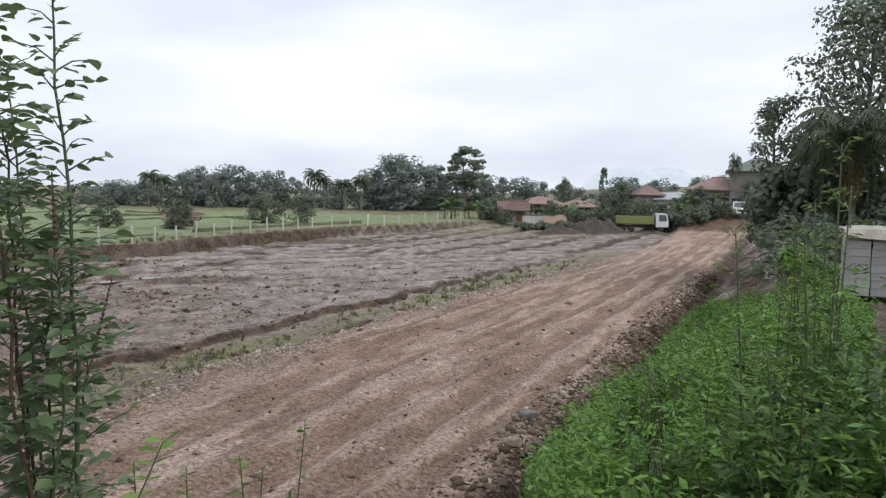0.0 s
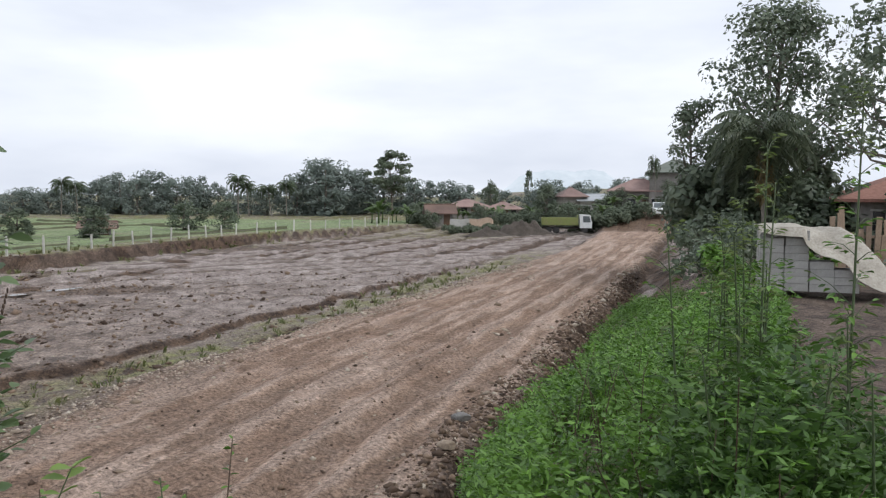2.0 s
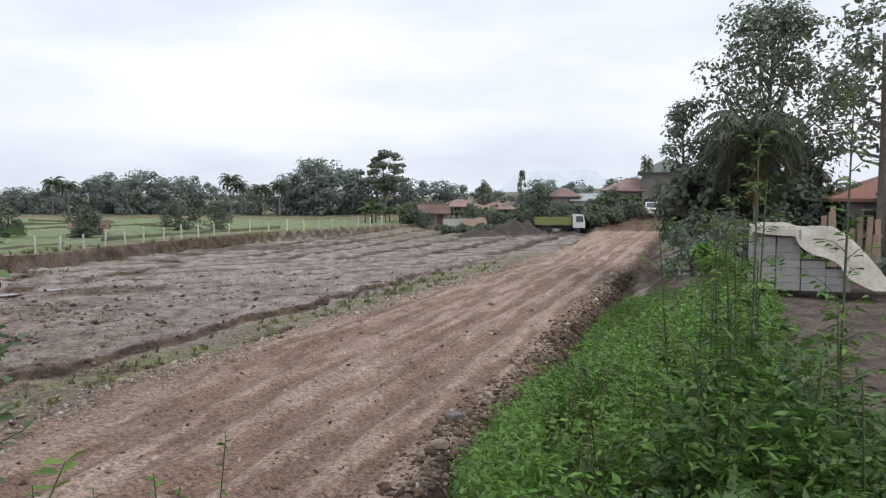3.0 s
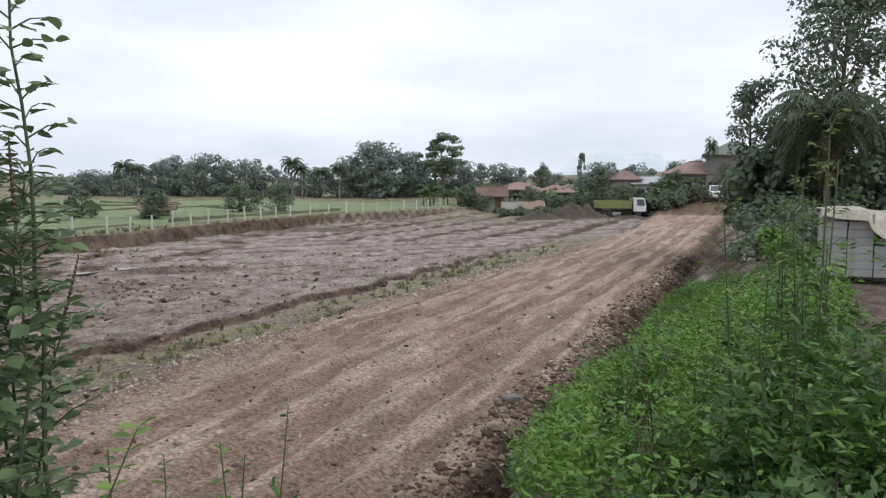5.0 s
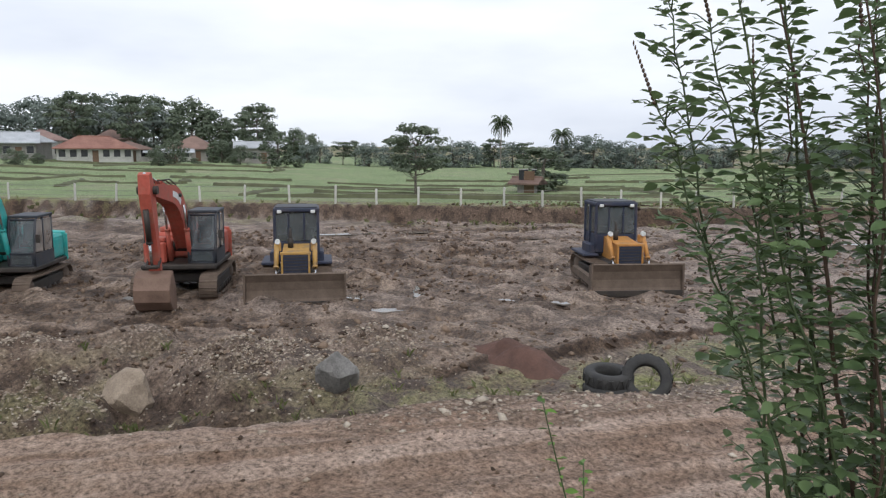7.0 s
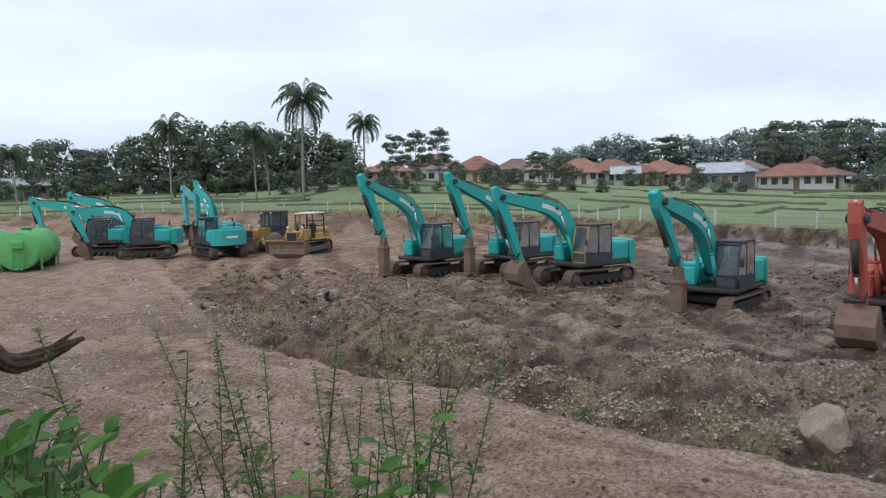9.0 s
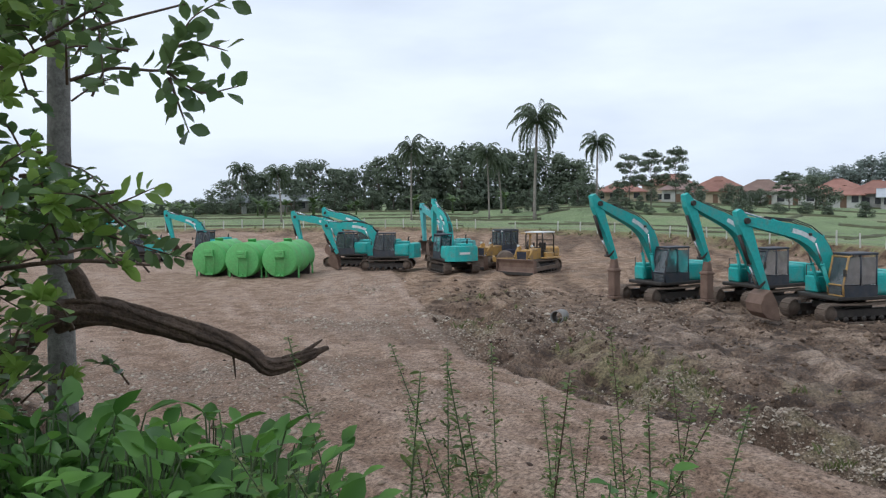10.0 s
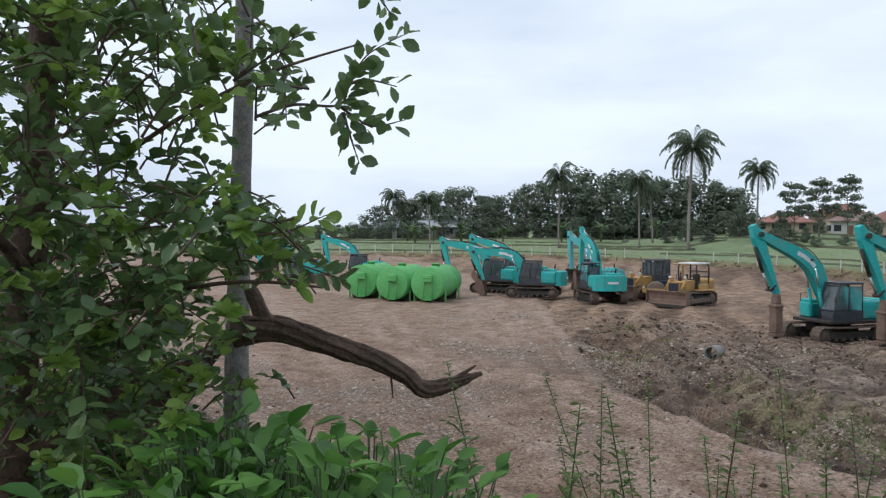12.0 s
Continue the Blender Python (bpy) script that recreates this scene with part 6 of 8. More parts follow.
def shrub():
    """Many upright stems from one stool, with small oval leaves on short twigs."""
    rng = np.random.default_rng(77)
    yaw = radians(41.2)
    right, ahead = np.array([math.cos(yaw), math.sin(yaw), 0]), np.array([-math.sin(yaw), math.cos(yaw), 0])
    base = np.array([-0.154, 0.266, 0]) + ahead * 1.9 + right * 0.4
    gz = ground_z(base[0], base[1])
    root = thing("shrub", Matrix.Translation((base[0], base[1], gz - 0.05)), "tall leafy green shrub on the bank edge", "shrub")
    h0, h1 = 4.29 - gz, 5.54 - gz
    # fitted to the camera's view: offset at its lower edge, offset one and a quarter metres up, depth, share of full
    # height
    rows = [(-0.02, -0.27, 0.0, 1.15, 1), (-0.07, -0.23, 0.06, 1.1, 1), (0.10, 0.06, -0.05, 1.2, 1), (0.03, -0.04, 0.05, 1.15, 0), (-0.2, -0.5, 0.1, 1.05, 0), (-0.05, -0.36, -0.08, 1.12, 0),
            (0.0, -0.13, -0.1, 1.12, 0), (0.06, 0.0, 0.12, 1.05, 0), (-0.13, -0.42, 0.02, 0.98, 0), (-0.1, -0.2, 0.14, 0.9, 0), (-0.24, -0.34, -0.06, 0.8, 0), (0.05, 0.1, 0.02, 0.78, 0),
            (0.02, -0.1, -0.02, 0.95, 0), (-0.16, -0.62, 0.0, 0.82, 0), (0.08, 0.22, 0.0, 0.5, 0), (-0.04, -0.3, 0.1, 0.66, 0), (0.0, 0.05, -0.12, 0.7, 0), (-0.18, -0.56, -0.1, 0.45, 0)]
    lv = Leaves()
    for k, (u0, u1, dv, hs, thick) in enumerate(rows):
        ztop = h0 + (h1 - h0) * hs
        p = [right * u0 * 0.35 + ahead * dv * 0.4, right * (u0 * 0.8) + ahead * dv * 0.8 + np.array([0, 0, h0 * 0.6]), right * u0 + ahead * dv + np.array([0, 0, h0]),
             right * (u0 + (u1 - u0) * 0.55 * hs + rng.uniform(-0.03, 0.03)) + ahead * dv * 1.4 + np.array([0, 0, h0 + (ztop - h0) * 0.55]),
             right * (u0 + (u1 - u0) * hs) + ahead * (dv * 1.8) + np.array([0, 0, ztop])]
        line = curve(p, 26)
        line[1:-1] += rng.normal(0, 0.006, (24, 3))
        part("stem", Build().tube(line, np.linspace(0.011 if thick else 0.007, 0.0018, 26), 6), STEM_BROWN if k % 3 == 0 else STEM_GREEN, root)
        tw = Build()
        ln = np.linalg.norm(np.diff(line, axis=0), axis=1).sum()
        steps = int(ln / 0.0145)
        for i in range(steps):
            t = (i + rng.uniform(0, 1)) / steps
            q = point_on(line, t)
            if q[2] < h0 * 0.62 or rng.random() < 0.72 * (1 - (q[2] - h0) / 0.75):
                continue
            a = i * 2.4 + rng.uniform(-0.5, 0.5)
            out = np.array([math.cos(a), math.sin(a), rng.uniform(0.1, 0.9)])
            out /= np.linalg.norm(out)
            tl = rng.uniform(0.05, 0.22) * (1.15 - 0.7 * t) if rng.random() < 0.6 else 0.02
            tip = q + out * tl
            if tl > 0.05:
                tw.tube([q, (q + tip) / 2 + (0, 0, 0.01), tip], [0.0022, 0.0016, 0.001], 4, caps=False)
            m = 1 + int(tl / 0.026)
            for j in range(m):
                f = (j + 1) / m
                s = q + out * tl * f
                b = a + (1.2 if j % 2 else -1.2) + rng.uniform(-0.5, 0.5)
                d = np.array([math.cos(b), math.sin(b), rng.uniform(-0.7, 0.35)]) * 0.8 + out * 0.5
                size = rng.uniform(0.03, 0.054) * (1.1 - 0.25 * t)
                lv.add(s, d, np.array([rng.normal() * 0.35, rng.normal() * 0.35, 1.0]), size, size * rng.uniform(0.62, 0.78))
        if tw.v:
            tagged(part("twig", tw, STEM_GREEN, root), kind="stuff")
        if hs < 1.1 and k % 2 == 0 or k in (13, 8, 4):
            # seed spike
            e = line[-1]
            d = line[-1] - line[-6]
            d /= np.linalg.norm(d)
            sp = Build()
            for j in range(14):
                c = e + d * j * 0.012
                sp.lathe([(0.001, -0.006), (0.006 - 0.0003 * j, -0.002), (0.006 - 0.0003 * j, 0.003), (0.001, 0.007)], c, "z", 6)
            tagged(part("seed_spike", sp, STEM_BROWN, root), kind="stuff")
    part("leaves", lv.mesh("leaves"), LEAF_SHRUB, root)
    # low side shoot with bright new leaves
    sh = Leaves()
    line = curve([right * 0.1 + (0, 0, h0 - 0.05), right * 0.2 + (0, 0, h0 + 0.12), right * 0.3 - ahead * 0.03 + (0, 0, h0 + 0.36)], 14)
    part("shoot", Build().tube(line, np.linspace(0.005, 0.0015, 14), 5), STEM_GREEN, root)
    for i in range(3, 14):
        for s in (-1, 1):
            d = right * s + np.array([0, 0, 0.25]) + ahead * rng.uniform(-0.5, 0.5)
            size = 0.055 if i > 11 else 0.042
            sh.add(line[i], d, np.array([0, 0, 1.0]) + rng.normal(0, 0.3, 3), size, size * 0.6)
    part("shoot_leaves", sh.mesh("shoot_leaves"), LEAF_YOUNG, root)


shrub()


def spray(lv, young, tw, start, direction, length, rng, size=0.1, new_tip=0.26, spread=1.0):
    """A twig with alternate leaves that points the given way."""
    d = np.array(direction, float)
    d /= np.linalg.norm(d)
    side = np.cross(d, (0, 0, 1.0))
    side /= np.linalg.norm(side) + 1e-9
    line = curve([start, start + d * length * 0.5 + (0, 0, 0.03), start + d * length + (0, 0, -0.02 * spread)], 7)
    tw.tube(line, np.linspace(0.006, 0.002, 7), 5, caps=False)
    fresh = rng.random() < new_tip
    n = max(6, int(length / 0.028))
    for j in range(n):
        f = 0.15 + 0.85 * (j + 1) / n
        s = line[min(6, int(f * 6))] + (line[min(6, int(f * 6) + 1)] - line[min(6, int(f * 6))]) * (f * 6 % 1)
        a = d * 0.75 + side * (1 if j % 2 else -1) * rng.uniform(0.4, 0.9) + np.array([0, 0, rng.uniform(-0.5, 0.6)]) + rng.normal(0, 0.2, 3)
        ln = size * rng.uniform(0.7, 1.25)
        (young if fresh and f > 0.4 else lv).add(s, a, np.array([rng.normal() * 0.7, rng.normal() * 0.7, 1.0]), ln, ln * rng.uniform(0.58, 0.78))
    if fresh:
        for j in range(8):
            b = d * 0.5 + side * math.cos(j * 0.79) * 0.8 + np.array([0, 0, 0.35 + 0.7 * math.sin(j * 0.79)])
            young.add(line[6], b, np.array([rng.normal() * 0.5, rng.normal() * 0.5, 1.0]), size * rng.uniform(0.7, 1.0), size * 0.5)
    return line


YB = radians(133.4)
B_RIGHT, B_AHEAD, B_EYE = np.array([math.cos(YB), math.sin(YB), 0]), np.array([-math.sin(YB), math.cos(YB), 0]), np.array([-0.327, -0.233, 0])


def near_b(u, v, z):
    """A place seen from the camera's last pose: u to its right, v ahead of it, z above datum."""
    return B_EYE + B_RIGHT * u + B_AHEAD * v + np.array([0, 0, z])


def leafy_tree():
    """The broad-leaved tree on the bank, its crown low over the edge, with a broken limb."""
    rng = np.random.default_rng(99)
    foot = near_b(-2.1, 3.6, 0)
    root = thing("broadleaf_tree", Matrix.Identity(4), "leafy tree with glossy leaves and broken limb", "tree")
    g = ground_z(foot[0], foot[1])
    trunk = curve([(foot[0], foot[1], g - 0.2), near_b(-2.08, 3.6, 3.9), near_b(-2.0, 3.55, 4.6), near_b(-1.85, 3.45, 5.5), near_b(-1.7, 3.3, 6.6)], 24)
    part("trunk", Build().tube(trunk, np.linspace(0.12, 0.05, 24), 12, wob=0.1, seed=4), DEAD_BARK, root)
    limbs = [([near_b(-2.05, 3.55, 4.3), near_b(-1.5, 3.6, 4.45), near_b(-1.15, 3.7, 4.62), near_b(-0.95, 3.75, 4.75)], 0.05),
             ([near_b(-2.05, 3.55, 4.15), near_b(-1.6, 3.7, 4.3), near_b(-1.3, 3.8, 4.42), near_b(-1.05, 3.8, 4.72)], 0.06),
             ([near_b(-1.9, 3.5, 5.2), near_b(-1.3, 3.3, 5.6), near_b(-0.8, 3.2, 5.85), near_b(-0.35, 3.2, 6.0)], 0.014),
             ([near_b(-1.9, 3.5, 5.0), near_b(-1.9, 2.9, 5.4), near_b(-1.8, 2.5, 5.7)], 0.03),
             ([near_b(-1.75, 3.4, 6.0), near_b(-1.2, 3.0, 6.3), near_b(-0.75, 2.9, 6.42)], 0.012),
             ([near_b(-2.0, 3.5, 4.7), near_b(-1.4, 3.2, 4.9), near_b(-0.85, 3.1, 5.0), near_b(-0.5, 3.1, 4.98)], 0.016)]
    for pts, r in limbs:
        part("limb", Build().tube(curve(pts, 14), np.linspace(r, r * 0.3, 14), 8, wob=0.1, seed=int(r * 1000)), DEAD_BARK, root)
    # the broken limb, twisted and splintered at its end
    line = curve([near_b(-1.05, 3.8, 4.7), near_b(-0.85, 3.8, 4.72), near_b(-0.62, 3.8, 4.66), near_b(-0.38, 3.8, 4.58), near_b(-0.2, 3.8, 4.5), near_b(-0.1, 3.8, 4.42), near_b(0.0, 3.8, 4.43), near_b(0.2, 3.8, 4.5)], 40)
    rad = np.interp(np.linspace(0, 1, 40), [0, 0.15, 0.5, 0.75, 0.86, 1], [0.075, 0.06, 0.043, 0.038, 0.036, 0.01])
    b = Build()
    b.tube(line, rad, 12, wob=0.14, seed=9)
    for k in range(7):
        a = k * 0.9
        off = np.stack([np.cos(a + np.linspace(0, 3, 40)), np.zeros(40), np.sin(a + np.linspace(0, 3, 40))], 1) * rad[:, None] * 0.92
        rot = off[:, :1] * np.array([B_AHEAD]) + off[:, 2:] * np.array([[0, 0, 1.0]])
        b.tube(line[2:38] + rot[2:38], np.interp(np.linspace(0, 1, 36), [0, 0.5, 1], [0.014, 0.017, 0.008]), 5, wob=0.3, seed=k)
    b.tube(curve([line[33], line[36] + (0, 0, 0.03), near_b(0.17, 3.8, 4.54)], 8), np.linspace(0.02, 0.004, 8), 6)
    b.tube(curve([line[5], line[5] + (0, 0, 0.12) - B_RIGHT * 0.06, line[5] + (0, 0, 0.2) - B_RIGHT * 0.1], 8), np.linspace(0.05, 0.03, 8), 8, wob=0.25, seed=3)
    b.tube(curve([line[20], line[20] - (0, 0, 0.09) + B_RIGHT * 0.01, line[20] - (0, 0, 0.16) + B_RIGHT * 0.015], 6), np.linspace(0.008, 0.003, 6), 5)
    part("broken_limb", b, DEAD_BARK, root, "dry splintered broken limb")
    lv, yg, tw = Leaves(), Leaves(), Build()
    # leafiness over the crown, fitted to the camera's view: spread from its middle, and rise, both as shares of the
    # depth
    def leafy(a, e):
        if a < -0.34:
            return (0.45 if 0.05 < e < 0.16 and a > -0.44 else 0.8) if e > -0.1 else 0.85 if e > -0.24 else 0.5
        if a < -0.275:
            return 0.75 if e > 0.2 else 0.18 if e > 0.05 else 0.75 if e > -0.07 else 0.16
        if a < -0.252:
            return 0.3 if e > 0.21 else 0.04 if e > 0.05 else 0.55 if e > -0.06 else 0.03
        if a < -0.2:
            return 0.15 if e > 0.28 else 0.6 if e > 0.12 else 0.04 if e > 0.035 else 0.8 if e > -0.06 else 0.03
        return 0.55 if a < -0.14 and -0.075 < e < 0.0 else 0.0

    for i in range(1500):
        v = rng.uniform(2.6, 4.4)
        a, e = rng.uniform(-0.72, -0.13), rng.uniform(-0.34, 0.42)
        if rng.random() > leafy(a, e):
            continue
        d = B_RIGHT * rng.uniform(-0.6, 1.0) - B_AHEAD * rng.uniform(-0.3, 0.8) + np.array([0, 0, rng.uniform(-0.5, 0.7)])
        d *= 1 / np.linalg.norm(d)
        ln = rng.uniform(0.16, 0.36)
        spray(lv, yg, tw, near_b(a * v, v, 5.2 + e * v) - d * ln * 0.5, d, ln, rng, rng.uniform(0.05, 0.092), 0.22)
    # twigs that reach out on the open side, placed to fit the camera's view
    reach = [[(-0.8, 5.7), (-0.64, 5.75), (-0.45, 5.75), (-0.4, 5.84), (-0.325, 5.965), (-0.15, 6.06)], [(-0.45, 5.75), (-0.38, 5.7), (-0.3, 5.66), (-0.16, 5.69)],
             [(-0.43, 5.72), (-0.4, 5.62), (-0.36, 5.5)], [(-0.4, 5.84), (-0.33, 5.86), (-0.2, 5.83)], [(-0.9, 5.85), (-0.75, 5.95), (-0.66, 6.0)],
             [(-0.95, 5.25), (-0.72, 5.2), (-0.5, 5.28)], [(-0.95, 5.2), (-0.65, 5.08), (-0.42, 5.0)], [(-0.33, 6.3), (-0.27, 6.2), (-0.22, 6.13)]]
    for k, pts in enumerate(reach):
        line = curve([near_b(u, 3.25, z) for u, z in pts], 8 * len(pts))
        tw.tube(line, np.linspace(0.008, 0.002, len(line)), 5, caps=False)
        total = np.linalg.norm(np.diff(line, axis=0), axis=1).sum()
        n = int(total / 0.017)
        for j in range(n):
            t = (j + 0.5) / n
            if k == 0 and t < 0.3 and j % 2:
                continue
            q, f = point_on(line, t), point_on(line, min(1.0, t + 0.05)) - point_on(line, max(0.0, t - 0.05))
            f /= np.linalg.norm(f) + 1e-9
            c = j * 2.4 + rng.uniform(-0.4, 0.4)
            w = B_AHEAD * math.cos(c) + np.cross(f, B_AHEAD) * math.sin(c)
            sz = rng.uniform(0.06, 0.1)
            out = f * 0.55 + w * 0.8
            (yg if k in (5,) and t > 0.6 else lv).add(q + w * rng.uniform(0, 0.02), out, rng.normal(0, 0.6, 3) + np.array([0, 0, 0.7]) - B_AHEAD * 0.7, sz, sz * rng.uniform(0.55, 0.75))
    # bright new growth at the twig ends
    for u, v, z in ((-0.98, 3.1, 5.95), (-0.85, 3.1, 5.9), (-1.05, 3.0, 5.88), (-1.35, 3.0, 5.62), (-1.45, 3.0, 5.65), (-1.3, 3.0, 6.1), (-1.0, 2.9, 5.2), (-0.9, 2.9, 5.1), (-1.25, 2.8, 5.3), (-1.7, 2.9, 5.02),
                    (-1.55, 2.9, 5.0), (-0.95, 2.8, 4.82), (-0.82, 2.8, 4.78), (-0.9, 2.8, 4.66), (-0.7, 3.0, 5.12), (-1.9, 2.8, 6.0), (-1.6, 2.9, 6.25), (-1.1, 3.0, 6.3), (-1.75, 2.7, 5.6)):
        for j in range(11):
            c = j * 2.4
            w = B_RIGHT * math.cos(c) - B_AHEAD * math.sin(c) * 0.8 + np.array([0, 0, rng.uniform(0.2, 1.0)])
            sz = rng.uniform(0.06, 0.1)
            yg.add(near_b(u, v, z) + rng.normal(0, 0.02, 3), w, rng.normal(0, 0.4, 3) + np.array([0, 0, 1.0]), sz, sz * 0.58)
    tagged(part("twig", tw, STEM_BROWN, root), kind="stuff")
    part("leaves", lv.mesh("leaves", BLUNT_V), LEAF_TREE, root)
    part("young_leaves", yg.mesh("young_leaves", BLUNT_V), LEAF_YOUNG, root, "bright yellow-green young leaves")


leafy_tree()


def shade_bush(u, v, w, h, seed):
    """Growth on the bank behind the leafy tree, its leaves coloured dark for the shade there."""
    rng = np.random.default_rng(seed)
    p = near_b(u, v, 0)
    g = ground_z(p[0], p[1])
    root = thing("bush", pose(p[0], p[1], g - 0.05), "bush in dark shade-toned leaves behind the leafy tree", "bush")
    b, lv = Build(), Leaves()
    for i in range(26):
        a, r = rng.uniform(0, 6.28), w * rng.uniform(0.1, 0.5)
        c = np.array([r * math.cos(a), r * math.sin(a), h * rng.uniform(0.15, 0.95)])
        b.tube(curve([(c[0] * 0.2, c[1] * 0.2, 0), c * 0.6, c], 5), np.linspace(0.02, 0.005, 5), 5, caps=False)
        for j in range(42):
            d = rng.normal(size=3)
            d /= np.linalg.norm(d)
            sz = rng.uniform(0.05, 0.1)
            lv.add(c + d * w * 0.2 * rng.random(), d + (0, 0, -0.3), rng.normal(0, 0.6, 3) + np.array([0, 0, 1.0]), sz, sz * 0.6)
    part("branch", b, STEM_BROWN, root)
    part("leaves", lv.mesh("leaves"), LEAF_SHADE, root)


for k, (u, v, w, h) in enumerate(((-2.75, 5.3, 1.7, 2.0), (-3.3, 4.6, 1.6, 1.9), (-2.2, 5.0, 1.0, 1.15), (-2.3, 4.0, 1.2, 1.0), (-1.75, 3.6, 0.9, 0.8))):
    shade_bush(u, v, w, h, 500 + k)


def slim_tree():
    foot = near_b(-1.23, 4.5, 0)
    g = ground_z(foot[0], foot[1])
    root = thing("slim_tree", Matrix.Identity(4), "slim straight trunk with grey lichen bark", "tree")
    line = curve([(foot[0], foot[1], g - 0.2), near_b(-1.23, 4.5, 4.2), near_b(-1.21, 4.5, 5.2), near_b(-1.18, 4.5, 6.4), near_b(-1.17, 4.5, 9.0)], 40)
    part("trunk", Build().tube(line, np.interp(np.linspace(0, 1, 40), [0, 0.3, 1], [0.082, 0.072, 0.045]), 14, wob=0.05, seed=2), LICHEN_BARK, root)
    rng = np.random.default_rng(3)
    cs = np.array([near_b(-1.17 + rng.normal() * 0.8, 4.5 + rng.normal() * 0.8, rng.uniform(8.3, 10.2)) for _ in range(24)])
    for c in cs[::2]:
        part("branch", Build().tube(curve([line[34], (line[34] + c) / 2 + (0, 0, 0.2), c], 6), np.linspace(0.03, 0.008, 6), 5), LICHEN_BARK, root)
    part("crown", quads_mesh("crown", leaf_cloud(rng, cs, np.full(24, 0.5), 60, 0.09)), LEAF_TREE, root)


slim_tree()


def broad_weed(x, y, z, h, n, size, rng, lv):
    st = Build()
    for i in range(n):
        a = i * 2.4 + rng.uniform(-0.4, 0.4)
        out = np.array([math.cos(a), math.sin(a), 0])
        t = h * rng.uniform(0.45, 1.0)
        e = np.array([x, y, z]) + out * rng.uniform(0.05, 0.22) + (0, 0, t)
        st.tube(curve([np.array([x, y, z - 0.05]), np.array([x, y, z]) + out * 0.04 + (0, 0, t * 0.6), e], 6), np.linspace(0.006, 0.003, 6), 5, caps=False)
        ln = size * rng.uniform(0.6, 1.2)
        lv.add(e, out + np.array([0, 0, rng.uniform(-0.25, 1.1)]), np.array([rng.normal() * 0.35, rng.normal() * 0.35, 1.0]), ln, ln * rng.uniform(0.5, 0.75))
    return st


def broad_weeds():
    rng = np.random.default_rng(17)
    k = 0
    for i in range(290):
        v = rng.uniform(2.1, 3.3)
        u = (rng.uniform(-1.4, 0.12) if rng.random() < 0.35 else rng.uniform(-0.92, 0.08)) * v / 2.6
        if rng.random() < 0.3 and u > -0.3 or rng.random() < 0.75 and u < -0.34 * v:
            continue
        p = near_b(u, v, 0)
        g = ground_z(p[0], p[1])
        top = 4.5 - 0.12 * max(0, u + 0.2) + (0.1 if u < -0.8 else 0) - 0.3 * max(0, v - 2.6)
        h = min(1.5, max(0.25, (top - g) * rng.uniform(0.72, 1.05)))
        lv = Leaves()
        root = thing("broad_leaved_weed", Matrix.Identity(4), "low weed with broad fresh green leaves", "weed", "weeds on the bank")
        st = broad_weed(p[0], p[1], g, h, int(rng.integers(13, 20)), rng.uniform(0.075, 0.15), rng, lv)
        tagged(part("stalk", st, STEM_GREEN, root), kind="stuff")
        part("leaves", lv.mesh("leaves"), LEAF_BROAD, root)


broad_weeds()


def thin_weed(x, y, h, rng, leaves=LEAF_WEED, leafy=1.0, lean=0.12, size=0.035):
    z = ground_z(x, y)
    root = thing("tall_weed", Matrix.Translation((x, y, z - 0.03)), "thin upright weed with small green leaves", "weed", "weeds on the bank")
    lx, ly = rng.normal(0, lean, 2) * h
    line = curve([(0, 0, 0), (lx * 0.3, ly * 0.3, h * 0.5), (lx, ly, h)], 20)
    st = Build().tube(line, np.linspace(0.007, 0.0018, 20), 5)
    part("stem", st, STEM_GREEN if rng.random() < 0.6 else STEM_BROWN, root)
    lv, tw = Leaves(), Build()
    n = int(h / 0.03 * leafy)
    for i in range(n):
        t = 0.2 + 0.8 * (i + rng.random()) / n
        q = point_on(line, t)
        a = i * 2.4 + rng.uniform(-0.4, 0.4)
        d = np.array([math.cos(a), math.sin(a), rng.uniform(0.2, 0.9)])
        if rng.random() < 0.22 and t < 0.85:
            e = q + d / np.linalg.norm(d) * rng.uniform(0.08, 0.25) * (1.1 - t) * 1.4
            tw.tube([q, e], [0.0025, 0.001], 4, caps=False)
            for k in range(5):
                s = q + (e - q) * (k + 1) / 5
                lv.add(s, d + rng.normal(0, 0.7, 3), np.array([0, 0, 1.0]) + rng.normal(0, 0.4, 3), size * rng.uniform(0.5, 0.9), size * 0.3)
        else:
            ln = size * rng.uniform(0.6, 1.2) * (1.15 - 0.5 * t)
            lv.add(q, d + (0, 0, -0.4), np.array([0, 0, 1.0]) + rng.normal(0, 0.35, 3), ln, ln * 0.42)
    if tw.v:
        tagged(part("twig", tw, STEM_GREEN, root), kind="stuff")
    part("leaves", lv.mesh("leaves"), leaves, root)


def keeps_road_in_view(x, y, h, z):
    """Whether a bank plant is low enough to leave the road in the camera's view."""
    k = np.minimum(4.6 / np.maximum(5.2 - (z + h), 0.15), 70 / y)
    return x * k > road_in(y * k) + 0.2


def weed_sight_cap(x, y):
    """How high the bank's weeds stand, fitted to the camera's sight lines: lower where the bare yard begins."""
    return 5.2 - y * np.interp(x / y, [0.2, 0.27, 0.33, 0.385, 0.42, 0.46, 0.5], [0.15, 0.11, 0.075, 0.055, 0.10, 0.2, 0.26])


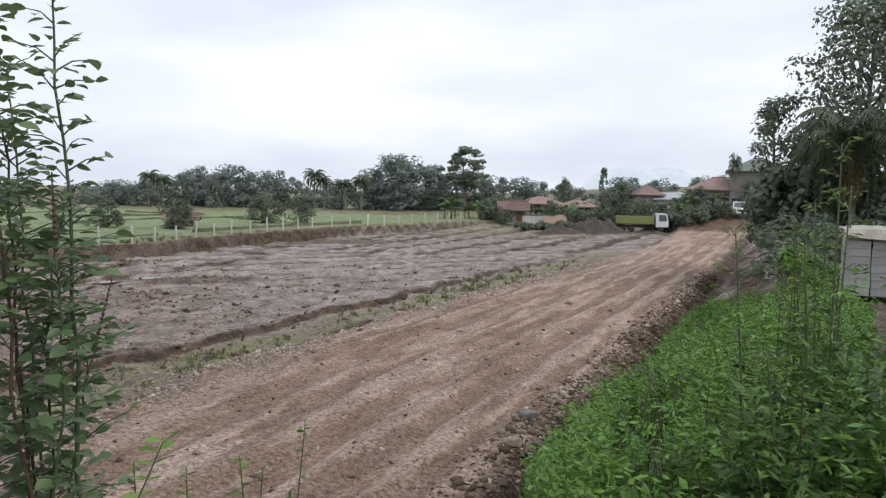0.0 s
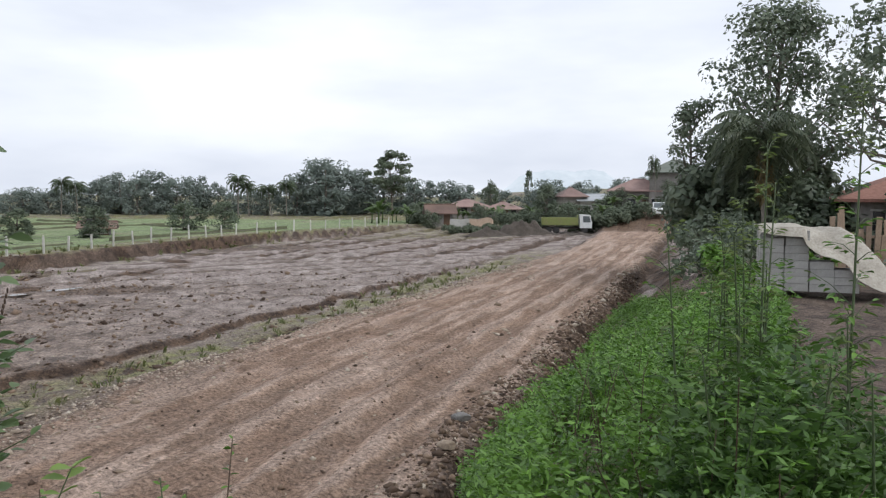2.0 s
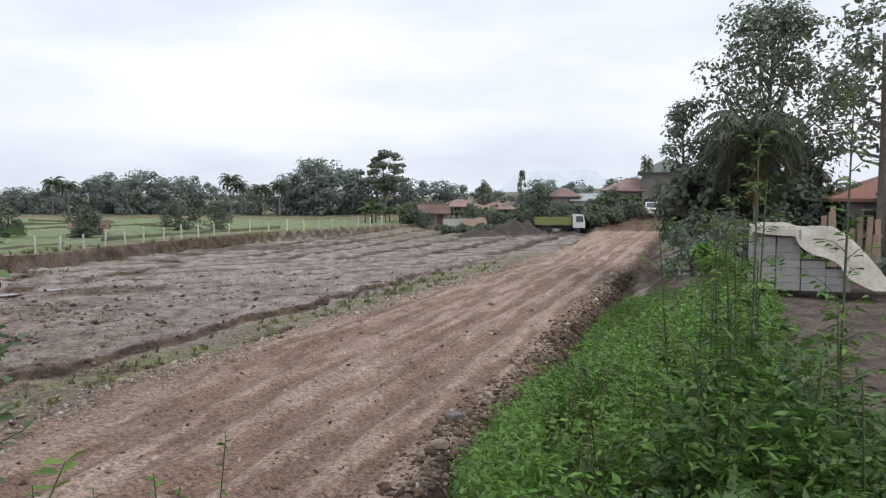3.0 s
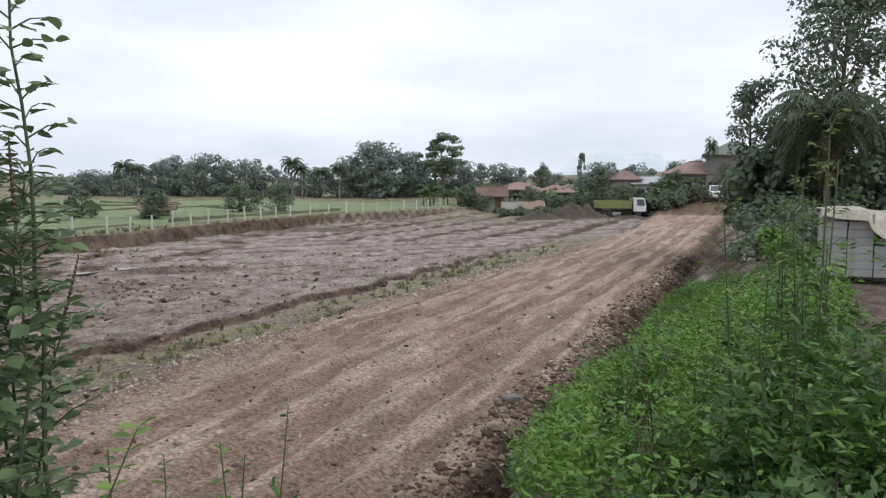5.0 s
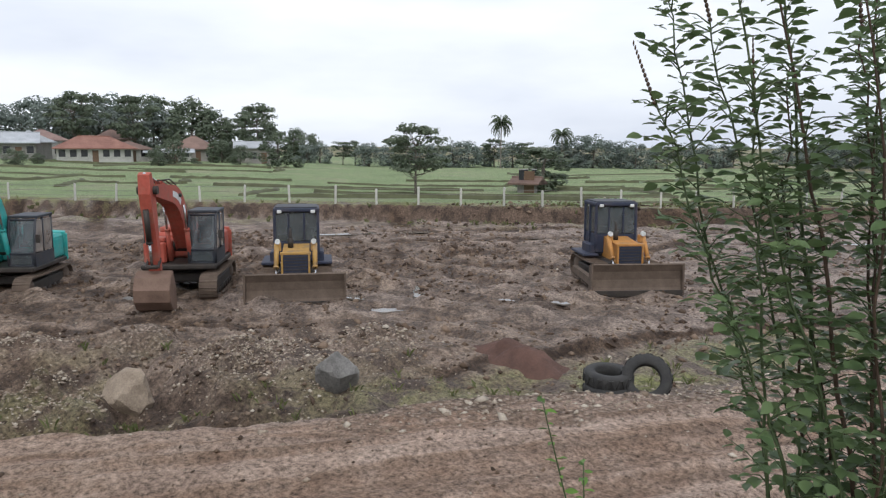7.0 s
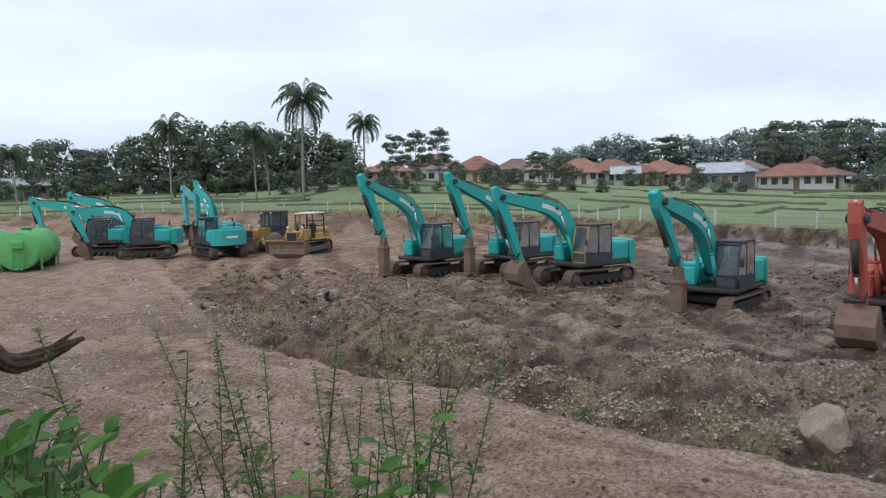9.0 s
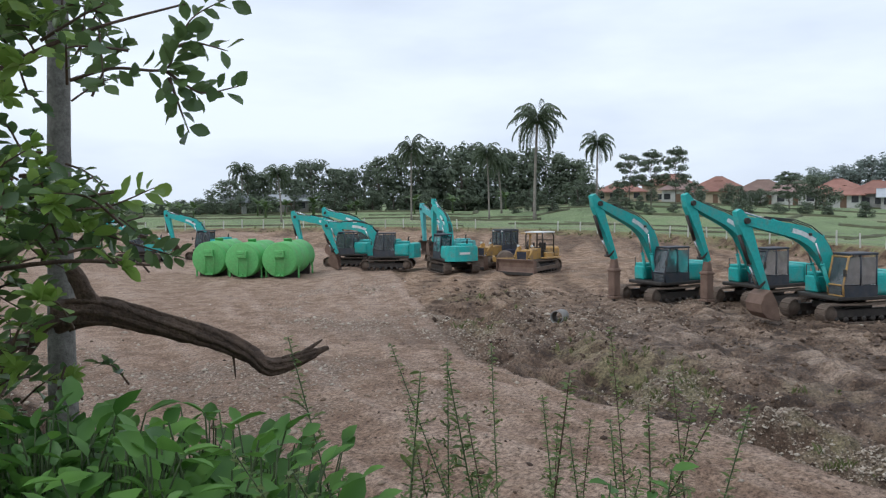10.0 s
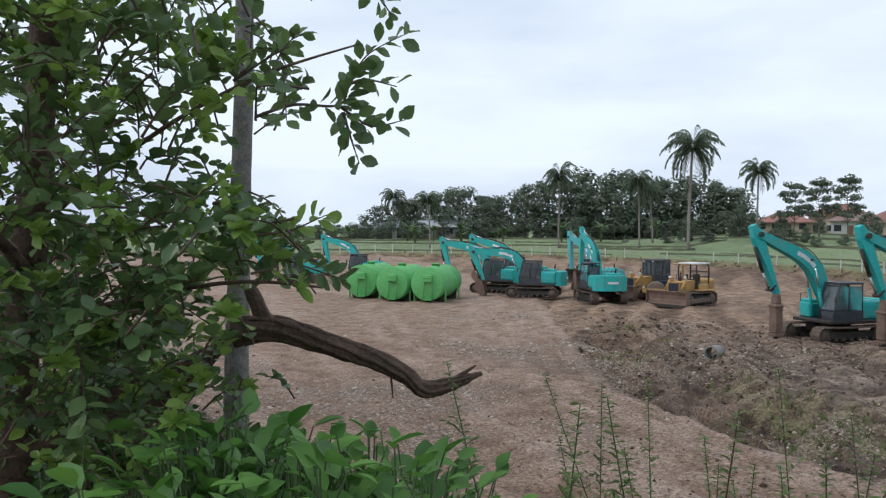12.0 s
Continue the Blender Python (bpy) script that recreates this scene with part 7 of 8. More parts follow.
def branchy_weed(x, y, h, rng):
    """Tall weed with side branches of narrow leaves."""
    z = ground_z(x, y)
    root = thing("tall_weed", Matrix.Translation((x, y, z - 0.03)), "tall branching weed with narrow bright leaves", "weed", "weeds on the bank")
    lx, ly = rng.normal(0, 0.04, 2) * h
    line = curve([(0, 0, 0), (lx * 0.3, ly * 0.3, h * 0.5), (lx, ly, h)], 24)
    part("stem", Build().tube(line, np.linspace(0.011, 0.003, 24), 6), STEM_GREEN, root)
    lv, tip, tw = Leaves(), Leaves(), Build()
    n = int(h / 0.055)
    for i in range(n):
        t = 0.2 + 0.8 * ((i + rng.random()) / n) ** 1.15
        q = point_on(line, t)
        a = i * 2.4 + rng.uniform(-0.4, 0.4)
        ln = rng.uniform(0.1, 0.28) * (1.2 - t) + 0.03
        if 0.55 < t < 0.93 and rng.random() < 0.35:
            continue
        e = q + np.array([math.cos(a), math.sin(a), rng.uniform(0.3, 0.9)]) * ln
        tw.tube([q, (q + e) / 2 + (0, 0, 0.02), e], [0.003, 0.002, 0.001], 4, caps=False)
        m = 3 + int(ln / 0.03)
        for j in range(m):
            s = q + (e - q) * (j + 0.6) / m
            b = a + (1.1 if j % 2 else -1.1) * (1 - 0.7 * j / m) + rng.uniform(-0.3, 0.3)
            sz = rng.uniform(0.05, 0.1) * (1.15 - 0.6 * t)
            (tip if t > 0.8 or rng.random() < 0.12 else lv).add(s, np.array([math.cos(b), math.sin(b), rng.uniform(-0.5, 0.3)]), np.array([0, 0, 1.0]) + rng.normal(0, 0.35, 3), sz, sz * 0.34)
    tagged(part("twig", tw, STEM_GREEN, root), kind="stuff")
    part("leaves", lv.mesh("leaves"), LEAF_WEED, root)
    part("young_leaves", tip.mesh("young_leaves"), LEAF_SPRIG, root, "pale young leaves")


rw = np.random.default_rng(23)
Y9 = radians(114.9)
for i in range(27):
    v = rw.uniform(2.2, 3.6)
    u = (-0.27 + 0.46 * rw.random() + rw.normal(0, 0.05)) * v
    x, y = -0.357 - math.sin(Y9) * v + math.cos(Y9) * u, -0.2 + math.cos(Y9) * v + math.sin(Y9) * u
    g = ground_z(x, y)
    top = 5.15 - rw.uniform(0.15, 0.34) * v
    thin_weed(x, y, max(0.5, top - g), rw, LEAF_SPRIG, leafy=3.0, size=0.042)
# a fresh low shoot among them and small weeds at the foot of the shrub
for u, v, top in ((-0.2, 2.3, 4.42), (-0.08, 2.35, 4.46), (-0.28, 2.3, 4.38), (-0.36, 2.25, 4.36), (-0.14, 2.2, 4.4)):
    x, y = -0.357 - math.sin(Y9) * v + math.cos(Y9) * (u + 0.28), -0.2 + math.cos(Y9) * v + math.sin(Y9) * (u + 0.28)
    thin_weed(x, y, top - ground_z(x, y), rw, LEAF_BROAD, 0.6, 0.06, 0.13)
for yw, v, u, top in ((12.7, 2.4, -0.22, 4.5), (12.7, 2.5, -0.12, 4.52), (12.7, 2.3, -0.4, 4.38), (41.2, 2.2, 0.68, 4.5), (41.2, 2.3, 0.85, 4.45), (41.2, 2.2, 1.05, 4.5), (41.2, 2.4, -0.12, 4.5), (47, 2.3, 1.0, 4.4), (41.2, 2.0, -0.3, 4.4)):
    a = radians(yw)
    x, y = -0.1 - math.sin(a) * v + math.cos(a) * u, 0.3 + math.cos(a) * v + math.sin(a) * u
    thin_weed(x, y, top - 0.06 - ground_z(x, y), rw, LEAF_WEED, 0.9, 0.1, 0.055)
# tall weeds on the bank towards the houses: x, y, top
for x, y, top in ((1.25, 4.4, 5.1), (1.75, 4.6, 5.35), (1.62, 4.3, 5.55), (2.0, 4.15, 5.85), (1.55, 4.9, 4.8), (1.7, 4.5, 4.9), (1.45, 4.1, 4.75), (1.95, 4.0, 4.7), (2.3, 4.2, 4.75), (1.6, 3.7, 4.55), (1.85, 3.6, 4.5), (2.35, 3.8, 4.35), (2.05, 3.3, 4.35), (1.25, 3.8, 4.55), (1.68, 4.6, 5.25), (1.56, 4.35, 5.1), (1.75, 4.9, 5.15), (1.62, 4.75, 5.0), (1.85, 5.1, 5.1), (1.5, 4.6, 4.95)):
    branchy_weed(x, y, top - ground_z(x, y), rw)


rt = np.random.default_rng(61)
for i in range(130):
    y = rt.uniform(3.4, 10.5)
    x = rt.uniform(0.9, 4.4)
    if x < 0.75 + 0.02 * y or x > 0.6 * y or (x > 0.42 * y and y > 5.2):
        continue
    tall = rt.uniform(0.45, 0.85) + (rt.uniform(0.1, 0.6) if 0.25 * y < x < 0.42 * y and y < 7 else 0)
    while tall > 0.3 and not keeps_road_in_view(x, y, tall, ground_z(x, y)):
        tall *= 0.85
    tall = max(0.3, min(tall, weed_sight_cap(x, y) - ground_z(x, y)))
    thin_weed(x, y, tall, rt, LEAF_WEED if rt.random() < 0.8 else LEAF_BROAD, 1.5, 0.1, rt.uniform(0.05, 0.085))


def fronds(name, x, y, rng, leaves, label, size=1.0):
    """Plants of feathery fronds at the given places."""
    n, s = len(x), x - road_in(y)
    z = height(x, y)[0]
    h = rng.uniform(0.2, 0.75, n) * (0.5 + 0.5 * np.minimum(1, (s - 0.4) / 1.5)) + rng.uniform(0, 1.0, n) ** 2 * step(1.6, 3.2, s) * step(2.5, 5, y) * step(16, 9, y)
    free = (rng.random(n) < 0.25) & (x > 1.1 + 0.09 * y)
    for _ in range(8):
        h = np.where(keeps_road_in_view(x, y, h + 0.1, z), h, h * (0.8 + 0.2 * free))
    h = np.where(free, h, h * rng.uniform(0.6, 1.05, n))
    h = np.minimum(h, np.maximum(0.12, (weed_sight_cap(x, y) - z - 0.15) * rng.uniform(0.3, 1.0, n)))
    h = h * (0.55 + 0.75 * value_noise(x * 1.5, y * 1.5, 149) ** 1.3)
    K, F = 7, 14                                  # leaflet pairs on a frond, fronds on a plant
    i = np.repeat(np.arange(n), F)
    a, t0, fl = rng.uniform(0, 6.28, n * F), rng.uniform(0.1, 1.0, n * F), rng.uniform(0.08, 0.24, n * F)
    out = np.stack([np.cos(a), np.sin(a), 0 * a], 1)
    side = np.stack([-out[:, 1], out[:, 0], 0 * a], 1)
    root = np.stack([x[i], y[i], z[i] + h[i] * t0], 1) + out * 0.03
    big = np.where(np.hypot(x, y)[i] > 9, 1.35, 1.0) * size
    qs = []
    for j in range(K):
        t = (j + 1) / K
        q = root + out * (fl * t)[:, None] + np.array([0, 0, 0.24 * math.sin(1.7 * t)])
        for sd in (-1, 1):
            al = side * sd + out * 0.45 + rng.normal(0, 0.45, (len(a), 3)) + np.array([0, 0, 0.15])
            al /= np.linalg.norm(al, axis=1)[:, None]
            nu = np.stack([rng.normal(0, 0.95, len(a)), rng.normal(0, 0.95, len(a)), np.ones(len(a))], 1)
            w = np.cross(al, nu)
            w /= np.linalg.norm(w, axis=1)[:, None]
            ln = (rng.uniform(0.026, 0.075, len(a)) * big)[:, None]
            wd = ln * np.where(rng.random(len(a)) < 0.8, 0.27, 0.5)[:, None] * 0.5
            qs.append(np.stack([q, q + al * ln * 0.5 + w * wd, q + al * ln, q + al * ln * 0.5 - w * wd], 1).reshape(-1, 3))
    o = part(name, quads_mesh(name, np.concatenate(qs)), leaves)
    tagged(o, label, "weeds", kind="stuff")


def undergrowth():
    """The thick feathery weeds that cover the bank, and the tangle at the foot of the tall stalks, in darker leaves
    that also stand in for shade.
    """
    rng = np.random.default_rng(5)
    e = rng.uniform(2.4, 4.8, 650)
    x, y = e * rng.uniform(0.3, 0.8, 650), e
    fronds("weed_tangle", x, y, rng, LEAF_SHADE, "dark leafy tangle of weeds under tall stalks", 1.25)
    n = 9000
    y = np.where(rng.random(n) < 0.8, rng.uniform(1.6, 17, n), rng.uniform(12, 30, n))
    s = rng.uniform(0.75, 6.5, n) + 0.5 * step(14, 9, y)
    x = road_in(y) + s
    r = np.hypot(x, y)
    thin = step(-0.35, 0.25, fbm(x * 0.8, y * 0.8, 147, 3))
    bad = ((x < 0.3) & (y < 11.5)) | ((x < 0.7) & (y < 3.2)) | (r < 1.9) | (x > 7.5) | (rng.random(n) > 0.25 + 0.75 * thin) | ((x > 0.43 * y) & (y > 5.0)) | (x > 0.75 * y)
    x, y, s, r = (a[~bad][:1750] for a in (x, y, s, r))
    fronds("weed_undergrowth", x, y, rng, LEAF_WEED, "thick feathery green weeds covering the roadside bank")


undergrowth()


def dry_stems():
    """Dead brown stems that lean among the green weeds."""
    rng = np.random.default_rng(15)
    b = Build()
    for i in range(230):
        y = rng.uniform(3.2, 13)
        x = y * rng.uniform(0.1, 0.43)
        if x < road_in(y) + 0.9 or x < 0.8:
            continue
        z = ground_z(x, y)
        top = max(0.25, min(rng.uniform(0.35, 0.95), weed_sight_cap(x, y) + 0.05 - z))
        if not keeps_road_in_view(x, y, top * 0.8, z):
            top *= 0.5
        d = rng.normal(0, 0.16, 2)
        b.tube(curve([(x, y, z), (x + d[0] * 0.3, y + d[1] * 0.3, z + top * 0.55), (x + d[0], y + d[1], z + top)], 7), np.linspace(0.006, 0.002, 7), 4)
    tagged(part("dry_stems", b, STEM_BROWN), "thin dead brown stems among green weeds", "weeds", kind="stuff")


dry_stems()

# ---------- roadside by the houses ----------
BLOCK = simple("aerated_block", (0.27, 0.27, 0.255), (0.4, 0.39, 0.37), 4, 0.95, 0, 0.4, 0.01, vary=0.08)
TARP = simple("dirty_tarpaulin", (0.24, 0.215, 0.175), (0.46, 0.43, 0.37), 2.2, 0.75, 0, 0.3, 0.02, fine=18)
PLANK = simple("weathered_planks", (0.16, 0.11, 0.075), (0.33, 0.25, 0.18), 3, 0.85, 0, 0.4, 0.01, vary=0.25)
LEAF_NEAR = leaf_material("mango_leaves", (0.075, 0.105, 0.07), (0.18, 0.22, 0.14), 0.42, 0.35, 0.5, 0.0)
LEAF_OILPALM = leaf_material("old_palm_leaves", (0.055, 0.08, 0.05), (0.14, 0.165, 0.095), 0.5, 0.25, 0.4)


def block_stack():
    rng = random.Random(3)
    root = thing("block_stack", pose(9.35, 20.8, 2.78, 0, 0, -18), "stack of grey concrete blocks under a tarpaulin", "blocks")
    me = Build().box((0, 0, 0), (0.58, 0.19, 0.195), 0.008).mesh("block")
    me.materials.append(BLOCK)
    for k in range(8):
        for i in range(4):
            for j in range(6):
                if k == 7 and (i + j) % 3 == 0 or i > 1 and (k > 3 or j > 3) or i == 3 and k > 2:
                    continue
                o = new("block", me)
                o.parent = root
                o.matrix_local = pose(-0.62 + i * 0.6 + rng.uniform(-0.012, 0.012), -0.5 + j * 0.2 + rng.uniform(-0.008, 0.008), 0.1 + k * 0.2, 0, 0, rng.uniform(-1, 1))
    return root


block_stack()


def tarpaulin():
    """A sheet thrown over the stack, sagging to the ground beside it."""
    n, m = 46, 34
    u, v = np.meshgrid(np.linspace(0, 1, n), np.linspace(0, 1, m), indexing="ij")
    x = -0.98 + u * 3.5
    y = -0.8 + v * 1.9
    top = np.interp(u, [0, 0.05, 0.3, 0.45, 0.6, 0.72, 0.86, 1], [1.5, 1.69, 1.66, 1.56, 1.6, 1.35, 0.8, 0.1])
    side = np.interp(v, [0, 0.08, 0.2, 0.38, 0.85, 1], [-1.0, -0.8, -0.42, -0.05, 0.0, -0.35])
    z = top + side * np.interp(u, [0, 0.08, 0.3, 0.5, 0.72, 0.9, 1], [0.14, 0.2, 0.3, 0.75, 1.1, 0.75, 0.1])
    z = z + 0.06 * fbm(x * 2.2, y * 2.2, 201, 3) + 0.045 * np.sin(x * 7 + y * 5 + 3 * fbm(x, y, 203, 2)) * np.interp(u, [0, 0.35, 0.5, 1], [0.2, 0.3, 1, 1])
    z = np.where((u < 0.34) & (v > 0.06), np.maximum(z, 1.635), z)
    x = x - 0.12 * np.where(v < 0.12, 1, 0) * np.sin(u * 20)
    co = np.stack([x, y, np.maximum(z, 0.03)], -1).reshape(-1, 3)
    fs = [[i * m + j, (i + 1) * m + j, (i + 1) * m + j + 1, i * m + j + 1] for i in range(n - 1) for j in range(m - 1)]
    co2 = co - np.array([0, 0, 0.012])
    k = len(co)
    b = Build().add(np.concatenate([co, co2]), fs + [[q + k for q in f[::-1]] for f in fs], True)
    o = part("tarpaulin", b, TARP)
    o.matrix_world = pose(9.35, 20.8, 2.84, 0, 0, -18)
    tagged(o, "dirty white tarpaulin draped over concrete blocks", "tarpaulin")


tarpaulin()


def board_fence():
    rng = random.Random(9)
    root = thing("board_fence", pose(12.2, 24.4, ground_z(12.6, 24.4), 0, 0, 12), "rough upright wooden boards beside the yard", "fence")
    me = Build().box((0, 0, 0.5), (0.2, 0.03, 1.0), 0.006).mesh("board")
    me.materials.append(PLANK)
    for i in range(11):
        o = new("board", me)
        o.parent = root
        o.matrix_local = pose(-0.3 + i * 0.23, rng.uniform(-0.04, 0.04), -0.05, rng.uniform(-4, 4), rng.uniform(-3, 3), rng.uniform(-8, 8)) @ Matrix.Diagonal((1, 1, rng.uniform(1.5, 2.5), 1))
    for zz in (0.6, 1.4):
        part("rail", Build().box((0.9, 0.06, zz), (2.6, 0.05, 0.09), 0.008), PLANK, root)


board_fence()
rl = random.Random(31)
for i in range(9):
    x, y = 6.7 + rl.uniform(-0.5, 0.8), 19.2 + rl.uniform(-0.9, 0.9)
    o = part("timber", Build().box((0, 0, 0.05), (rl.uniform(1.6, 2.6), 0.11, 0.07), 0.01), PLANK)
    o.matrix_world = pose(x, y, ground_z(x, y) + 0.03 + 0.06 * i * 0.6, rl.uniform(-6, 6), rl.uniform(-7, 3), rl.uniform(10, 60))
    tagged(o, "loose weathered timber beside the block stack", "timber", "loose timbers")

house(23.0, 36, -20, 8, 7, 2.6, 1.7, TILE, GREYWALL, True, "house with red tiled roof behind trees", 3)


def right_trees():
    t = make_tree(301, 14.2, 9.0, LEAF_NEAR, "tall dark leafy tree beside the road", leaf=0.165, per=100, trunk=0.24, bare=0.35, clumps=94)
    t.matrix_world = pose(17.9, 42.5, ground_z(17.9, 42.5) - 0.1, 0, 0, 30)
    t = make_tree(302, 9.6, 4.4, LEAF_NEAR, "leafy roadside tree with open crown", leaf=0.15, per=70, trunk=0.16, bare=0.2, clumps=48)
    t.matrix_world = pose(14.0, 44, ground_z(14.0, 44) - 0.1, 0, 0, 80)
    t = make_tree(303, 11.5, 6.4, LEAF_NEAR, "drooping dark tree beside a house", leaf=0.16, per=80, trunk=0.22, bare=0.5, clumps=30)
    t.matrix_world = pose(17.7, 30.8, ground_z(17.7, 30.8) - 0.1, 0, 0, 10)
    t = make_tree(304, 6.5, 6.5, LEAF_NEAR, "dense tree behind the roadside palm", leaf=0.26, per=110, trunk=0.2, bare=0.05, clumps=44)
    t.matrix_world = pose(18.5, 42, ground_z(18, 42) - 0.1, 0, 0, 50)
    t = make_tree(305, 5.6, 5.0, LEAF_NEAR, "low dense tree by the road edge", leaf=0.26, per=110, trunk=0.15, bare=0.02, clumps=40)
    t.matrix_world = pose(14.6, 41, ground_z(14.6, 41) - 0.1, 0, 0, 120)
    t = make_tree(306, 5.2, 5.0, LEAF_NEAR, "low leafy tree beside the red-roofed house", leaf=0.24, per=110, trunk=0.15, bare=0.02, clumps=40)
    t.matrix_world = pose(20.5, 31, ground_z(20, 31) - 0.1, 0, 0, 120)
    p = make_palm(311, 5.4, "stocky palm with hanging fronds beside the road", 3.3, 54, LEAF_OILPALM)
    p.matrix_world = pose(15.5, 37.5, ground_z(15.5, 37.5) - 0.1, 0, 0, 0)
    # skirt of dead fronds
    rng = np.random.default_rng(8)
    q = []
    for i in range(420):
        a, r, z = rng.uniform(0, 6.28), rng.uniform(0.15, 0.55), rng.uniform(2.6, 4.9)
        c = np.array([r * math.cos(a), r * math.sin(a), z])
        d = np.array([math.cos(a) * 0.3, math.sin(a) * 0.3, -1]) * rng.uniform(0.25, 0.5)
        s = np.array([-math.sin(a), math.cos(a), 0]) * 0.03
        q += [c - s, c + s, c + d + s * 0.4, c + d - s * 0.4]
    part("dead_fronds", quads_mesh("dead_fronds", np.array(q)), LEAF_DRY, p, "skirt of dry brown fronds")


right_trees()


def bush(x, y, w, h, leaves, label, seed, leaf=0.12, per=90, n=16):
    rng = np.random.default_rng(seed)
    root = thing("bush", pose(x, y, ground_z(x, y) - 0.05), label, "bush")
    cs = np.array([(rng.normal() * w * 0.25, rng.normal() * w * 0.25, h * rng.uniform(0.2, 0.8)) for _ in range(n)])
    b = Build()
    for c in cs:
        b.tube(curve([(c[0] * 0.2, c[1] * 0.2, 0), c * 0.6, c], 5), np.linspace(0.03, 0.01, 5), 5, caps=False)
    part("branch", b, BARK, root)
    part("leaves", quads_mesh("leaves", leaf_cloud(rng, cs, np.full(n, w * 0.22), per, leaf)), leaves, root)


bush(17.8, 37.5, 4.4, 4.2, LEAF_NEAR, "dark dense bush between palm and house", 7, 0.22, 120, 30)
bush(19.8, 36.0, 4.0, 3.6, LEAF_NEAR, "dark dense bush between palm and house", 8, 0.22, 120, 26)
bush(9.4, 26.5, 2.4, 1.3, LEAF_NEAR, "dark low bush at the road edge", 1)
bush(11.3, 30, 2.6, 1.8, LEAF_NEAR, "dark roadside bush beneath the trees", 2)
bush(12.8, 33.5, 3, 2.2, LEAF_NEAR, "dark roadside bush beneath the trees", 3)
bush(10.8, 24.5, 1.8, 1.2, LEAF_WEED, "fresh green bush behind the blocks", 4)
bush(8.8, 23.5, 1.6, 1.3, LEAF_WEED, "fresh green bush behind the blocks", 5)
bush(13.5, 21.5, 2.4, 1.5, LEAF_NEAR, "dark bush beside the tarpaulin", 6)
for i, (x, y) in enumerate(((15.5, 42), (18, 46), (21, 50), (24.5, 55), (28, 60), (31.5, 67), (35, 75))):
    bush(x, y, 4, 3.0, LEAF_NEAR, "dark hedge trees along the road", 20 + i, 0.26, 110, 22)
for i, (x, y) in enumerate(((20.5, 101), (23, 102), (25.5, 103.5), (18.5, 103), (9, 112), (-4, 116), (12, 118))):
    bush(x, y, 3.6, 2.0, LEAF_FAR, "green hedge at the end of the field", 40 + i, 0.24, 90, 20)
for i, (x, y) in enumerate(((3, 99), (1, 100), (5.5, 101.5), (8, 103))):
    bush(x, y, 2.2, 1.1, LEAF_FAR, "low scrub beside the ruined walls", 60 + i, 0.2, 80, 14)

# ---------- vehicles at the end of the road ----------
def wheel(parent, x, y, r=0.45, w=0.25):
    o = part("wheel", Build().lathe([(r * 0.5, -w / 2), (r * 0.92, -w / 2), (r, -w * 0.35), (r, w * 0.35), (r * 0.92, w / 2), (r * 0.5, w / 2)], (0, 0, 0), n=20), RUBBER, parent)
    o.location = (x, y, r)
    part("rim", Build().lathe([(0.05, -w * 0.4), (r * 0.52, -w * 0.46), (r * 0.52, w * 0.46), (0.05, w * 0.4)], (0, 0, 0), n=14), STEEL, o)


def dump_truck(x, y, heading):
    root = thing("dump_truck", pose(x, y, ground_z(x, y) - 0.02, 0, 0, heading), "dump truck with white cab and green tipper body", "truck")
    part("chassis", Build().box((0, 0, 0.75), (6.2, 0.9, 0.25), 0.03), STEEL, root)
    cab = part("cab", Build().plate([(1.75, 0.75), (3.3, 0.75), (3.32, 1.45), (3.1, 2.45), (1.75, 2.5)], -1.0, 1.0), WHITE, root)
    part("windscreen", Build().add([(3.335, -0.88, 1.5), (3.335, 0.88, 1.5), (3.13, 0.88, 2.35), (3.13, -0.88, 2.35)], [[0, 1, 2, 3]]), GLASS, cab)
    for s in (-1, 1):
        part("door_window", Build().plate([(2.15, 1.5), (3.15, 1.5), (2.98, 2.3), (2.15, 2.3)], s * 1.005 - 0.008, s * 1.005 + 0.008), GLASS, cab)
        part("headlamp", Build().box((3.32, s * 0.7, 0.98), (0.06, 0.3, 0.18), 0.02), CHROME, cab)
        for wx in (2.35, -1.3, -2.3):
            wheel(root, wx, s * 0.85)
        part("tipper_side", Build().box((-0.85, s * 1.1, 1.6), (4.6, 0.08, 0.95), 0.02), GREEN_OLD, root)
        for k in range(6):
            part("tipper_rib", Build().box((-2.9 + k * 0.85, s * 1.16, 1.6), (0.08, 0.06, 0.95), 0.01), GREEN_OLD, root)
    part("bumper", Build().box((3.34, 0, 0.62), (0.14, 2.0, 0.24), 0.03), STEEL, root)
    part("tipper_floor", Build().box((-0.85, 0, 1.15), (4.6, 2.2, 0.12), 0.02), GREEN_OLD, root)
    part("tipper_front", Build().box((1.48, 0, 1.75), (0.08, 2.2, 1.25), 0.02), GREEN_OLD, root)
    part("tailgate", Build().box((-3.18, 0, 1.6), (0.08, 2.2, 0.9), 0.02), GREEN_OLD, root)


GREEN_OLD = paint("faded_olive_paint", (0.22, 0.25, 0.08), 0.5, 0.6)
dump_truck(15.6, 100.5, -6)


